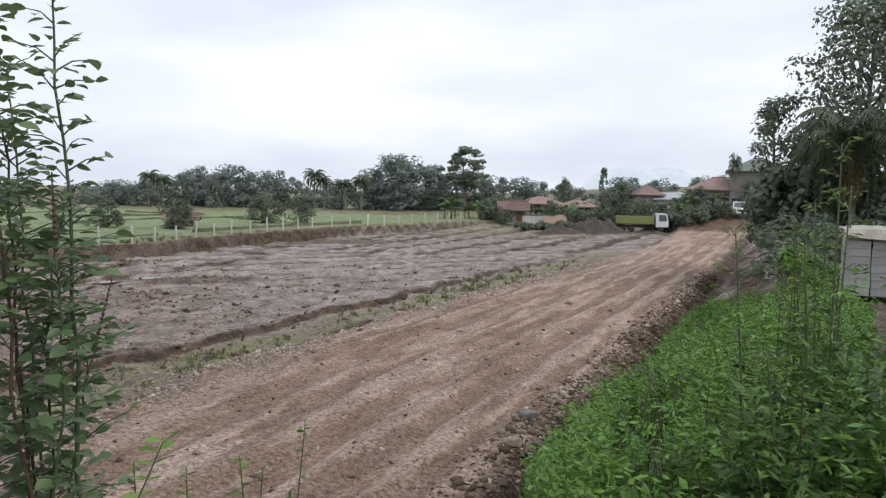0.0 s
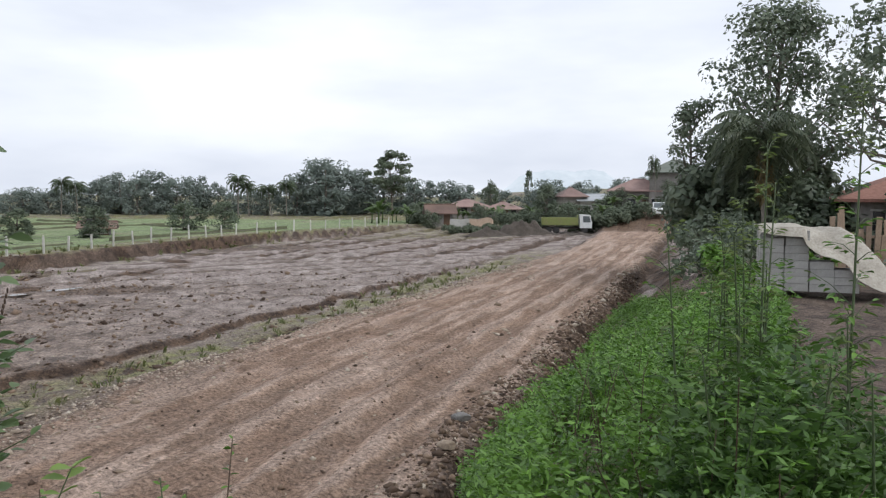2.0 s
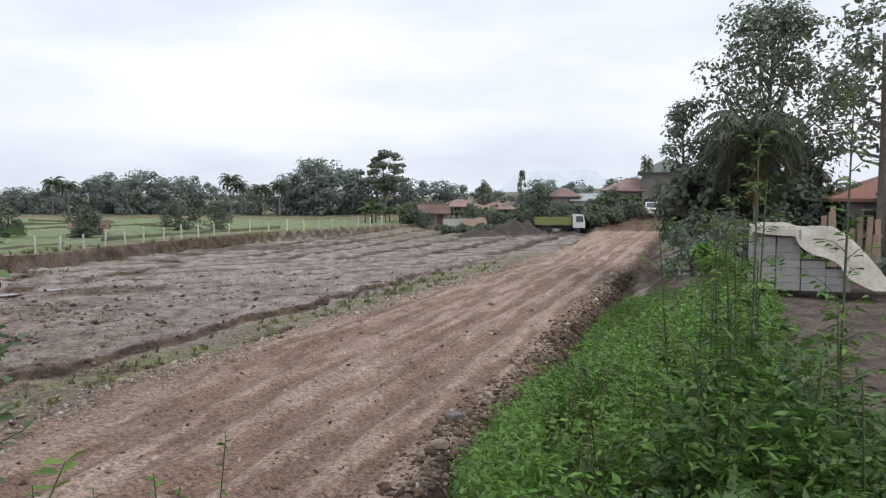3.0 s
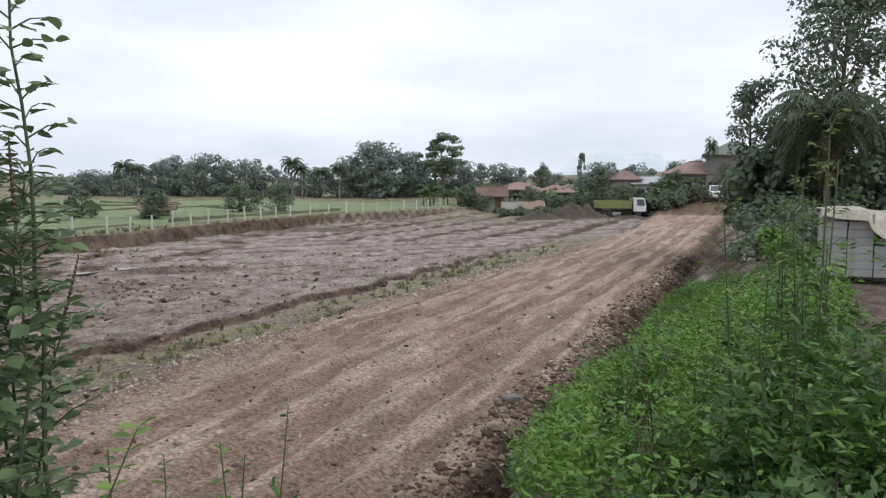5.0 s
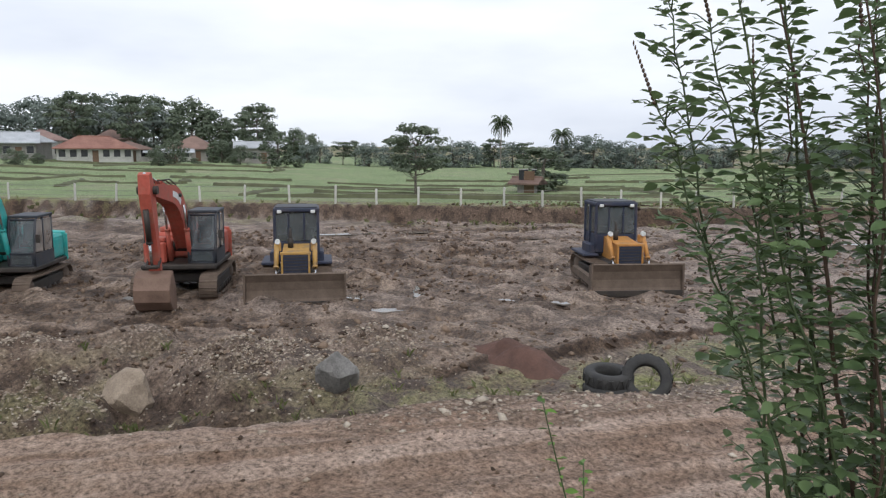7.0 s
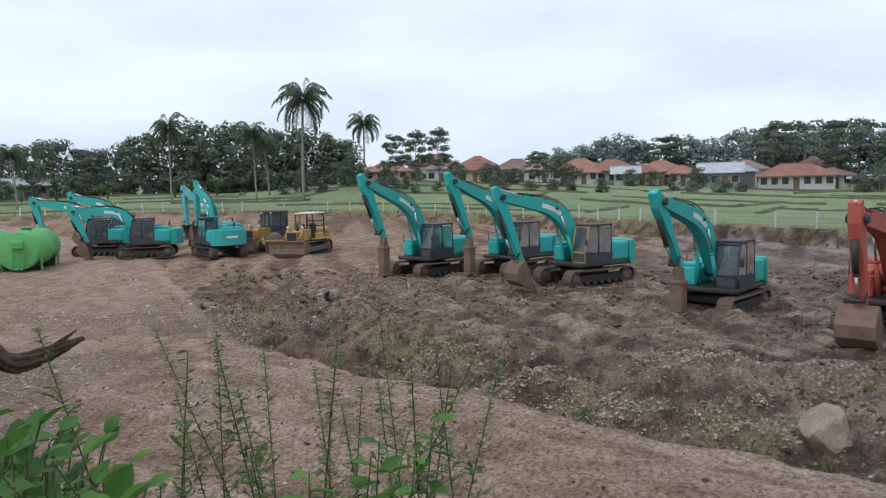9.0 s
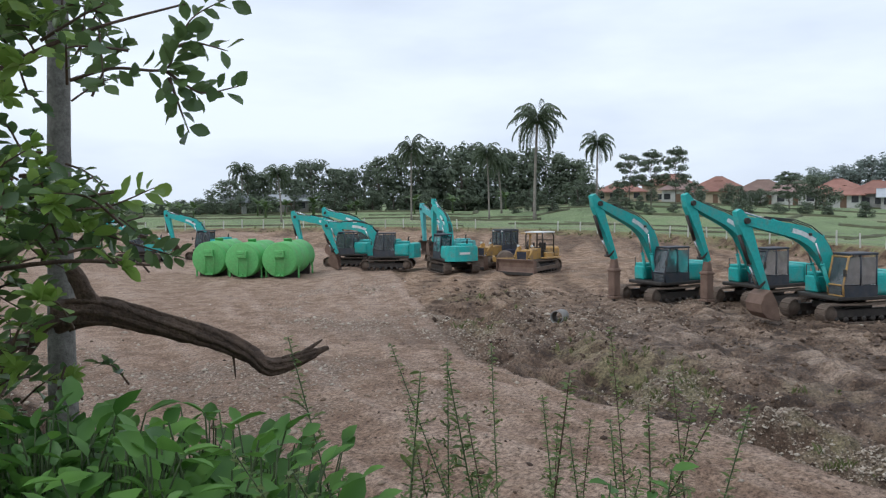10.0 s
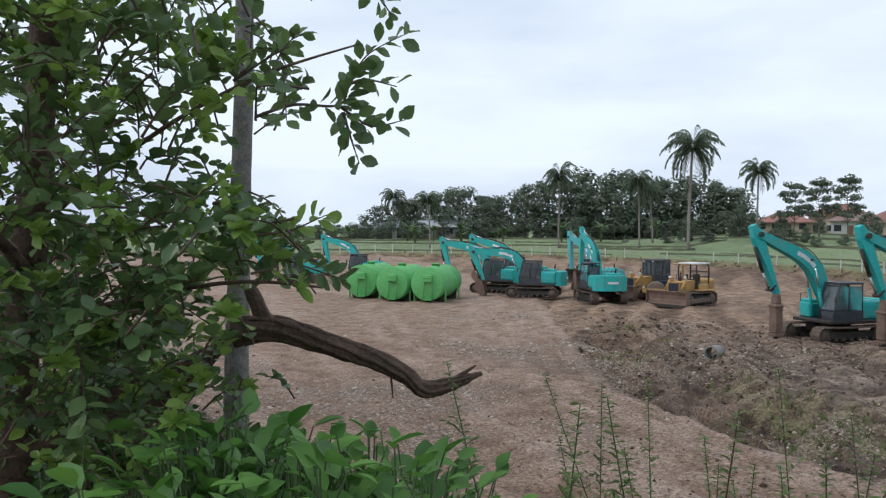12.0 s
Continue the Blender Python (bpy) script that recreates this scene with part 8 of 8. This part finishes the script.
def minivan(x, y, heading):
    root = thing("minivan", pose(x, y, ground_z(x, y), 0, 0, heading), "white minivan parked on the dirt road", "car")
    side = [(-2.0, 0.35), (2.0, 0.35), (2.08, 0.75), (1.95, 1.0), (1.45, 1.12), (0.85, 1.82), (-1.7, 1.86), (-2.0, 1.2)]
    body = part("body", Build().plate(side, -0.82, 0.82), WHITE, root)
    part("windscreen", Build().add([(1.47, -0.7, 1.16), (1.47, 0.7, 1.16), (0.92, 0.66, 1.78), (0.92, -0.66, 1.78)], [[0, 1, 2, 3]]), GLASS, body)
    for s in (-1, 1):
        for a, c in ((-1.75, -0.75), (-0.65, 0.25)):
            part("side_window", Build().plate([(a, 1.2), (c, 1.2), (c, 1.72), (a, 1.72)], s * 0.825 - 0.006, s * 0.825 + 0.006), GLASS, body)
        part("headlamp", Build().box((1.98, s * 0.6, 0.88), (0.14, 0.34, 0.16), 0.04), CHROME, body)
        for wx in (1.35, -1.3):
            wheel(root, wx, s * 0.74, 0.31, 0.2)
        part("mirror", Build().box((1.2, s * 0.95, 1.2), (0.1, 0.16, 0.14), 0.03), WHITE, body)
    part("bumper", Build().box((2.04, 0, 0.5), (0.16, 1.6, 0.25), 0.05), WHITE, body)
    part("grille", Build().box((2.06, 0, 0.8), (0.05, 0.7, 0.14), 0.01), STEEL, body)


minivan(29.0, 104.8, -104)


def ruined_walls():
    root = thing("ruined_house", pose(3.4, 107.5, ground_z(3.4, 107.5) - 0.1, 0, 0, -6), "roofless half-demolished house with peach walls", "ruin")
    peach = simple("peach_plaster", (0.42, 0.30, 0.22), (0.56, 0.43, 0.33), 0.8, 0.9, 0, 0.2, fine=5)
    part("wall", Build().plate([(-2.9, 0), (-0.9, 0), (-0.9, 1.5), (-1.5, 1.7), (-2.9, 1.7)], -2.0, -1.85), PLASTER, root)
    part("wall", Build().plate([(-0.2, 0), (2.9, 0), (2.9, 1.9), (2.2, 2.0), (1.0, 1.7), (-0.2, 1.8)], -2.0, -1.85), peach, root)
    for s in (-2.9, 2.9):
        part("side_wall", Build().plate([(-1.85, 0), (2.0, 0), (2.0, 1.2), (0.5, 1.6), (-1.85, 1.7)], s - 0.07, s + 0.07, "x"), peach, root)
    part("back_wall", Build().plate([(-2.8, 0), (2.8, 0), (2.8, 1.3), (0.4, 1.8), (-2.8, 1.4)], 2.0, 2.15), PLASTER, root)


ruined_walls()

# ---------- heaps, tyres, boulders, pipe ----------
HEAP = simple("heap_soil", (0.05, 0.042, 0.036), (0.12, 0.1, 0.082), 1.5, 0.95, 0, 0.6, 0.06)
REDSOIL = simple("red_soil", (0.07, 0.038, 0.03), (0.15, 0.08, 0.06), 2.5, 0.95, 0, 0.6, 0.04)
ROCK = simple("grey_boulder", (0.115, 0.11, 0.105), (0.25, 0.24, 0.225), 3, 0.9, 0, 0.5, 0.02, fine=25)
ROCK_BROWN = simple("brown_boulder", (0.2, 0.155, 0.115), (0.36, 0.29, 0.22), 3, 0.9, 0, 0.5, 0.02, fine=25)


def heap(x, y, rx, ry, h, mat, label, seed, turn=0.0, name="soil_heap"):
    n, m = 26, 12
    co, fs = [], []
    for j in range(m):
        r = j / (m - 1)
        for i in range(n):
            a = i * 2 * math.pi / n
            wob = 1 + 0.22 * math.sin(2 * a + seed) + 0.12 * math.sin(5 * a + 2 * seed)
            px, py = rx * r * wob * math.cos(a), ry * r * wob * math.sin(a)
            co.append((px, py, 0))
    co = np.array(co)
    rr = np.repeat(np.arange(m) / (m - 1), n)
    z = h * (1 - step(0.0, 1.0, rr)) * (1 + 0.45 * fbm(co[:, 0] * 1.3 + seed, co[:, 1] * 1.3, 300 + seed, 3)) + 0.08 * h * fbm(co[:, 0] * 5, co[:, 1] * 5, 310 + seed, 2)
    m4 = pose(x, y, 0, 0, 0, turn)
    wx = co[:, 0] * math.cos(radians(turn)) - co[:, 1] * math.sin(radians(turn)) + x
    wy = co[:, 0] * math.sin(radians(turn)) + co[:, 1] * math.cos(radians(turn)) + y
    gz = height(wx, wy)[0]
    co[:, 2] = gz + z * (rr < 0.99) - 0.03 * (rr > 0.99)
    fs = [[j * n + i, (j + 1) * n + i, (j + 1) * n + (i + 1) % n, j * n + (i + 1) % n] for j in range(m - 1) for i in range(n)]
    o = part(name, Build().add(co, fs, True), mat)
    o.matrix_world = m4
    return tagged(o, label, "heap")


heap(9.5, 97, 3.6, 1.8, 2.2, HEAP, "dark heap of rubble beside the truck", 1)
heap(5.0, 95, 3.0, 1.5, 0.9, HEAP, "low heap of spoil at the field's end", 2)
heap(-14.3, 12.1, 1.25, 0.85, 0.55, REDSOIL, "small heap of dark red soil", 3, 30)
heap(17.0, 97.5, 2.6, 1.0, 0.5, HEAP, "low heap of broken stone", 4)


def boulder(x, y, size, mat, label, seed, sink=0.12):
    rng = np.random.default_rng(seed)
    bm = bmesh.new()
    bmesh.ops.create_icosphere(bm, subdivisions=3, radius=1.0)
    cuts = rng.normal(size=(13, 3))
    cuts /= np.linalg.norm(cuts, axis=1)[:, None]
    lim = rng.uniform(0.6, 0.86, 13)
    for v in bm.verts:
        p = np.array(v.co)
        for c, k in zip(cuts, lim):
            d = p @ c
            if d > k:
                p = p - c * (d - k)
        p = p * (1 + 0.06 * noise.noise(Vector(p * 3.1)))
        v.co = p * np.array(size) / 2
    me = bpy.data.meshes.new("boulder")
    bm.to_mesh(me)
    bm.free()
    o = part("boulder", me, mat)
    o.matrix_world = pose(x, y, ground_z(x, y) + size[2] * (0.5 - sink) * 0.8, 0, 0, seed * 40)
    return tagged(o, label, "rock")


boulder(-17.4, 3.45, (1.15, 1.1, 1.35), ROCK_BROWN, "large brown boulder beside the road", 6, 0.2)
boulder(-15.1, 7.4, (1.0, 0.95, 1.25), ROCK, "large angular grey boulder beside the road", 2)
boulder(-26.5, 5.4, (0.5, 0.4, 0.35), ROCK, "pale stone beside the excavator bucket", 3)
boulder(0.3, 15.8, (0.45, 0.3, 0.25), ROCK, "grey stone at the road edge", 4)
boulder(0.0, 14.0, (0.4, 0.3, 0.22), ROCK_BROWN, "brown stone at the road edge", 5)


def tyre(x, y, z, rx, ry, label, r=0.52, w=0.3):
    prof = [(r * 0.56, -w * 0.38), (r * 0.62, -w * 0.5), (r * 0.9, -w * 0.5), (r * 0.99, -w * 0.36), (r, 0), (r * 0.99, w * 0.36), (r * 0.9, w * 0.5), (r * 0.62, w * 0.5), (r * 0.56, w * 0.38)]
    n, m = 30, len(prof)
    vs = [(q * math.cos(a), q * math.sin(a), t) for q, t in prof for a in np.arange(n) * 2 * math.pi / n]
    fs = [[i * n + j, i * n + (j + 1) % n, ((i + 1) % m) * n + (j + 1) % n, ((i + 1) % m) * n + j] for i in range(m) for j in range(n)]
    root = thing("tyre", pose(x, y, ground_z(x, y) + z, rx, ry, 30), label, "tyre", "old tyres in a pile")
    part("casing", Build().add(vs, fs, True), RUBBER, root)
    me = Build().box((r + 0.004, 0, 0), (0.03, 0.05, w * 0.72), 0.004).mesh("tread_lug")
    me.materials.append(RUBBER)
    for k in range(28):
        o = new("tread_lug", me)
        o.parent = root
        o.matrix_local = Matrix.Rotation(k * 2 * math.pi / 28, 4, "Z") @ Matrix.Rotation(radians(18 if k % 2 else -18), 4, "X")


tyre(-11.15, 11.85, 0.15, 0, 0, "worn black truck tyre lying on the ground")
tyre(-11.2, 11.9, 0.46, 4, 3, "worn black truck tyre on another tyre")
tyre(-10.55, 12.35, 0.46, 62, 22, "worn black truck tyre leaning on others")


def drain_pipe():
    b = Build()
    n, prof = 20, [(0.26, 0), (0.30, 0), (0.30, 1.3), (0.26, 1.3)]
    vs = [(q * math.cos(a), t, q * math.sin(a)) for q, t in prof for a in np.arange(n) * 2 * math.pi / n]
    fs = [[i * n + j, i * n + (j + 1) % n, ((i + 1) % 4) * n + (j + 1) % n, ((i + 1) % 4) * n + j] for i in range(4) for j in range(n)]
    o = part("drain_pipe", b.add(vs, fs, True), GREYWALL)
    o.matrix_world = pose(-32.2, -14.0, ground_z(-32.2, -14.0) + 0.12, 4, 0, -78)
    tagged(o, "half-buried pale concrete drain pipe", "pipe")


drain_pipe()

# ---------- far hill ----------
def far_hill():
    """The hazy ridge on the skyline, two kilometres off."""
    xs, n = np.linspace(-1, 1, 120), 120
    ridge = 72 * step(-0.42, -0.12, xs) * step(0.62, 0.3, xs) + 13 * fbm(xs * 9, xs * 0, 401, 5)
    co = [(285 + x * 420, 2000, -20) for x in xs] + [(285 + x * 420, 2040, h * 0.55) for x, h in zip(xs, ridge)] + [(285 + x * 420, 2100, h) for x, h in zip(xs, ridge)] + [(285 + x * 420, 2300, -20) for x in xs]
    fs = [[r * n + i, r * n + i + 1, (r + 1) * n + i + 1, (r + 1) * n + i] for r in range(3) for i in range(n - 1)]
    m, nn, l, b = material("haze_glow", 1.0)
    # haze put in as glow: the ridge emits its pale blue
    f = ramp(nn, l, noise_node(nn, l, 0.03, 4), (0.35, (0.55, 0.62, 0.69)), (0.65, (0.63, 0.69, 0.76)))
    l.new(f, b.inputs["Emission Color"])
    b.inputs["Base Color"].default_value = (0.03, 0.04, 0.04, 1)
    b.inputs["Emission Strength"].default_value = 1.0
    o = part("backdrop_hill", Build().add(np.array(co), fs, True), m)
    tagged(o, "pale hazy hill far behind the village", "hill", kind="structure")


far_hill()

# ---------- stones, clods, puddles and grass on the ground ----------

def island_material(name, *cols, rough=0.9):
    m, n, l, b = material(name, rough, 0.0, 0.3)
    geo = n.new("ShaderNodeNewGeometry")
    c = ramp(n, l, geo.outputs["Random Per Island"], *[(i / (len(cols) - 1), col) for i, col in enumerate(cols)])
    f = noise_node(n, l, 30, 3)
    c = mixed(n, l, 0.4, c, ramp(n, l, f, (0.3, (0.3,) * 3), (0.7, (0.7,) * 3)), "OVERLAY")
    l.new(c, b.inputs["Base Color"])
    bump(n, l, b, f, 0.4, 0.01)
    return m


STONES = island_material("mixed_stones", (0.19, 0.14, 0.1), (0.34, 0.275, 0.21), (0.5, 0.44, 0.36), (0.28, 0.225, 0.175))
CLODS = island_material("soil_clods", (0.045, 0.03, 0.022), (0.12, 0.082, 0.058), (0.25, 0.18, 0.13))

OCT = np.array([(1, 0, 0), (0, 1, 0), (-1, 0, 0), (0, -1, 0), (0.1, 0, 1), (0, 0.1, -1), (0.72, 0.72, 0.3), (-0.7, 0.7, -0.2), (-0.72, -0.7, 0.35), (0.7, -0.72, -0.25)])
OCT_F = np.array([(0, 6, 4), (6, 1, 4), (1, 7, 4), (7, 2, 4), (2, 8, 4), (8, 3, 4), (3, 9, 4), (9, 0, 4), (6, 0, 5), (1, 6, 5), (7, 1, 5), (2, 7, 5), (8, 2, 5), (3, 8, 5), (9, 3, 5), (0, 9, 5)])


def scatter(name, x, y, size, mat, label, seed, flat=0.6, sink=0.3):
    rng = np.random.default_rng(seed)
    n = len(x)
    z = height(x, y)[0]
    a = rng.uniform(0, 6.28, n)
    sc = size[:, None] * rng.uniform(0.6, 1.3, (n, 3)) * np.array([1, 0.8, flat])
    v = OCT[None] * (1 + rng.normal(0, 0.16, (n, len(OCT), 1)))
    v = v * sc[:, None]
    ca, sa = np.cos(a)[:, None], np.sin(a)[:, None]
    vx, vy = v[..., 0] * ca - v[..., 1] * sa, v[..., 0] * sa + v[..., 1] * ca
    vz = v[..., 2] + rng.normal(0, 0.25, (n, 1)) * v[..., 0]
    co = np.stack([vx + x[:, None], vy + y[:, None], vz + (z + size * flat * (1 - 2 * sink) * 0.5)[:, None]], -1).reshape(-1, 3)
    f = (OCT_F[None] + len(OCT) * np.arange(n)[:, None, None]).reshape(-1).astype(np.int32)
    me = bpy.data.meshes.new(name)
    me.vertices.add(len(co))
    me.vertices.foreach_set("co", co.astype(np.float32).ravel())
    me.loops.add(len(f))
    me.loops.foreach_set("vertex_index", f)
    me.polygons.add(len(f) // 3)
    me.polygons.foreach_set("loop_start", np.arange(0, len(f), 3, dtype=np.int32))
    me.update(calc_edges=True)
    return tagged(part(name, me, mat), label, "stones" if mat is STONES else "soil", kind="stuff")


def ground_litter():
    rng = np.random.default_rng(71)
    n = 260000
    x, y = rng.uniform(-44, 14, n), rng.uniform(-34, 52, n)
    h = height(x, y)
    road, green, mud, gravel = h[1], h[2], h[3], h[4]
    d = np.hypot(x, y)
    s_in = x - road_in(y)
    ok = (s_in < 0.9) & (d > 6)
    keep = rng.random(n)
    dens = 0.006 + 0.5 * gravel + 0.02 * road * (1 - mud)
    st = ok & (keep < dens)
    size = rng.lognormal(-3.6, 0.5, n).clip(0.014, 0.1) * np.interp(d, [8, 40], [0.85, 1.4]) * (1 + 0.3 * step(4, 9, y))
    scatter("gravel_stones", x[st], y[st], size[st], STONES, "pale loose stones along the dirt road", 5)
    fur = step(0.2, 0.7, fbm(x * 0.5 + 7, y * 0.5, 131, 3) + 0.45)
    dens = (0.012 + 0.19 * mud * fur + 0.1 * h[7]) * (1 - 0.9 * road) + 0.06 * road * step(30, 12, d)
    cl = ok & (keep > 1 - dens)
    size = rng.lognormal(-3.0, 0.5, n).clip(0.025, 0.15) * np.interp(d, [8, 40], [0.8, 1.3]) * (1 - 0.4 * road)
    scatter("soil_clods", x[cl], y[cl], size[cl], CLODS, "brown clods of churned soil", 6, 0.7)
    # rubble along the broken inner edge of the road
    m = 6000
    y2 = rng.uniform(-8, 46, m)
    x2 = road_in(y2) + rng.normal(-0.15, 0.38, m)
    scatter("road_edge_rubble", x2, y2, rng.lognormal(-3.3, 0.55, m).clip(0.018, 0.13), CLODS, "broken clods along the eroded road edge", 7)
    scatter("road_edge_stones", x2[:900] - 0.2, y2[:900], rng.lognormal(-3.5, 0.5, 900).clip(0.016, 0.09), STONES, "loose stones along the eroded road edge", 9)
    m = 11000
    c3 = np.array([(-18.8, -3.2, 0.7), (-18.4, -0.9, 0.6), (-17.5, 1.7, 0.8), (-22.6, -6.4, 1.0), (-28.4, -18.6, 1.1), (-26.0, -15.2, 1.1), (-22.4, 1.2, 1.0), (-17.5, 6.2, 0.8), (-18.4, -2, 2.2), (-16.6, 8, 1.8)])[rng.integers(0, 10, m)]
    x3, y3 = c3[:, 0] + rng.normal(0, 1, m) * c3[:, 2], c3[:, 1] + rng.normal(0, 1, m) * c3[:, 2]
    off = x3 < road_out(y3) - 0.5
    x3, y3 = x3[off], y3[off]
    m = len(x3)
    scatter("rubble_stones", x3, y3, rng.lognormal(-3.65, 0.45, m).clip(0.015, 0.08), STONES, "pale rubble tipped beside the road", 8)


ground_litter()


def grass_tufts():
    rng = np.random.default_rng(81)
    n = 60000
    x, y = rng.uniform(-40, 8, n), rng.uniform(-22, 60, n)
    h = height(x, y)
    g = h[2] * step(-0.35, 0.2, fbm(x * 0.6, y * 0.6, 141, 3))
    ok = (rng.random(n) < g * np.where(y > 6, 0.16, 0.6)) & (np.hypot(x, y) > 6) & (x < road_in(y) - 0.2) & (h[5] < 0.3)
    x, y, z = x[ok], y[ok], h[0][ok]
    # grass at the foot of the fence bank
    m = 420
    s = rng.uniform(4, cum[-1] - 60, m)
    fx, fy = np.interp(s, cum, fa[:, 0]), np.interp(s, cum, fa[:, 1])
    o = rng.normal(1.3, 0.9, m)
    f2 = 1 - o / np.hypot(fx, fy)
    keep = fbm(s * 0.12, s * 0, 143, 3) > -0.1
    fx, fy = (fx * f2)[keep], (fy * f2)[keep]
    x, y, z = np.concatenate([x, fx]), np.concatenate([y, fy]), np.concatenate([z, height(fx, fy)[0]])
    n = len(x)
    q = []
    for k in range(7):
        a = rng.uniform(0, 6.28, n)
        ln = rng.uniform(0.06, 0.2, n) * np.interp(np.hypot(x, y), [10, 60], [1, 1.8])
        ox, oy = x + rng.normal(0, 0.05, n), y + rng.normal(0, 0.05, n)
        w = 0.009 * np.interp(np.hypot(x, y), [10, 60], [1, 3.5])
        b0 = np.stack([ox - np.sin(a) * w, oy + np.cos(a) * w, z - 0.02], 1)
        b1 = np.stack([ox + np.sin(a) * w, oy - np.cos(a) * w, z - 0.02], 1)
        mid = np.stack([ox + np.cos(a) * ln * 0.25, oy + np.sin(a) * ln * 0.25, z + ln * 0.7], 1)
        tip = np.stack([ox + np.cos(a) * ln * 0.7, oy + np.sin(a) * ln * 0.7, z + ln], 1)
        q.append(np.stack([b0, b1, mid + (b1 - b0) * 0.35, tip], 1).reshape(-1, 3))
    o = part("grass", quads_mesh("grass", np.concatenate(q)), LEAF_GRASS)
    tagged(o, "sparse olive grass on the verge and rubble", "grass", kind="stuff")


LEAF_GRASS = leaf_material("verge_grass", (0.075, 0.10, 0.03), (0.2, 0.21, 0.08), 0.6, 0.3, 0.8)
grass_tufts()


def puddle(x, y, rx, ry, turn, seed):
    m, n, l, b = material("muddy_water_%d" % seed, 0.06, 0.0, 0.5)
    l.new(ramp(n, l, noise_node(n, l, 1.5), (0.3, (0.12, 0.1, 0.085)), (0.7, (0.2, 0.175, 0.15))), b.inputs["Base Color"])
    k = 28
    pts = []
    for i in range(k):
        a = i * 2 * math.pi / k
        w = 1 + 0.25 * math.sin(2 * a + seed) + 0.16 * math.sin(3 * a + 2.3 * seed) + 0.1 * math.sin(7 * a)
        pts.append((rx * w * math.cos(a), ry * w * math.sin(a)))
    o = part("puddle", Build().plate(pts, -0.02, 0.02, "z"), m)
    c, s = math.cos(radians(turn)), math.sin(radians(turn))
    zz = np.mean([ground_z(x + u * c - v * s, y + u * s + v * c) for u, v in ((0, 0), (rx * .6, 0), (-rx * .6, 0), (0, ry * .6), (0, -ry * .6))])
    o.matrix_world = pose(x, y, zz + 0.012, 0, 0, turn)
    tagged(o, "shallow muddy puddle in wheel ruts", "puddle", kind="structure")


for i, (px, py, rx, ry, tn) in enumerate(((-21.0, 12.1, 0.55, 0.3, 40), (-22.6, 14.4, 1.2, 0.28, 150), (-39.5, 22.3, 3.4, 0.55, 75), (-32.5, 30, 2.2, 0.45, 45), (-23.2, 12.2, 0.9, 0.3, 35), (-43, 19, 2.6, 0.4, 80), (-20.5, 16.2, 0.8, 0.2, 30), (-18.6, 17.2, 0.5, 0.25, 10), (-21.5, 40, 2.0, 0.4, 60))):
    puddle(px, py, rx, ry, tn, i)
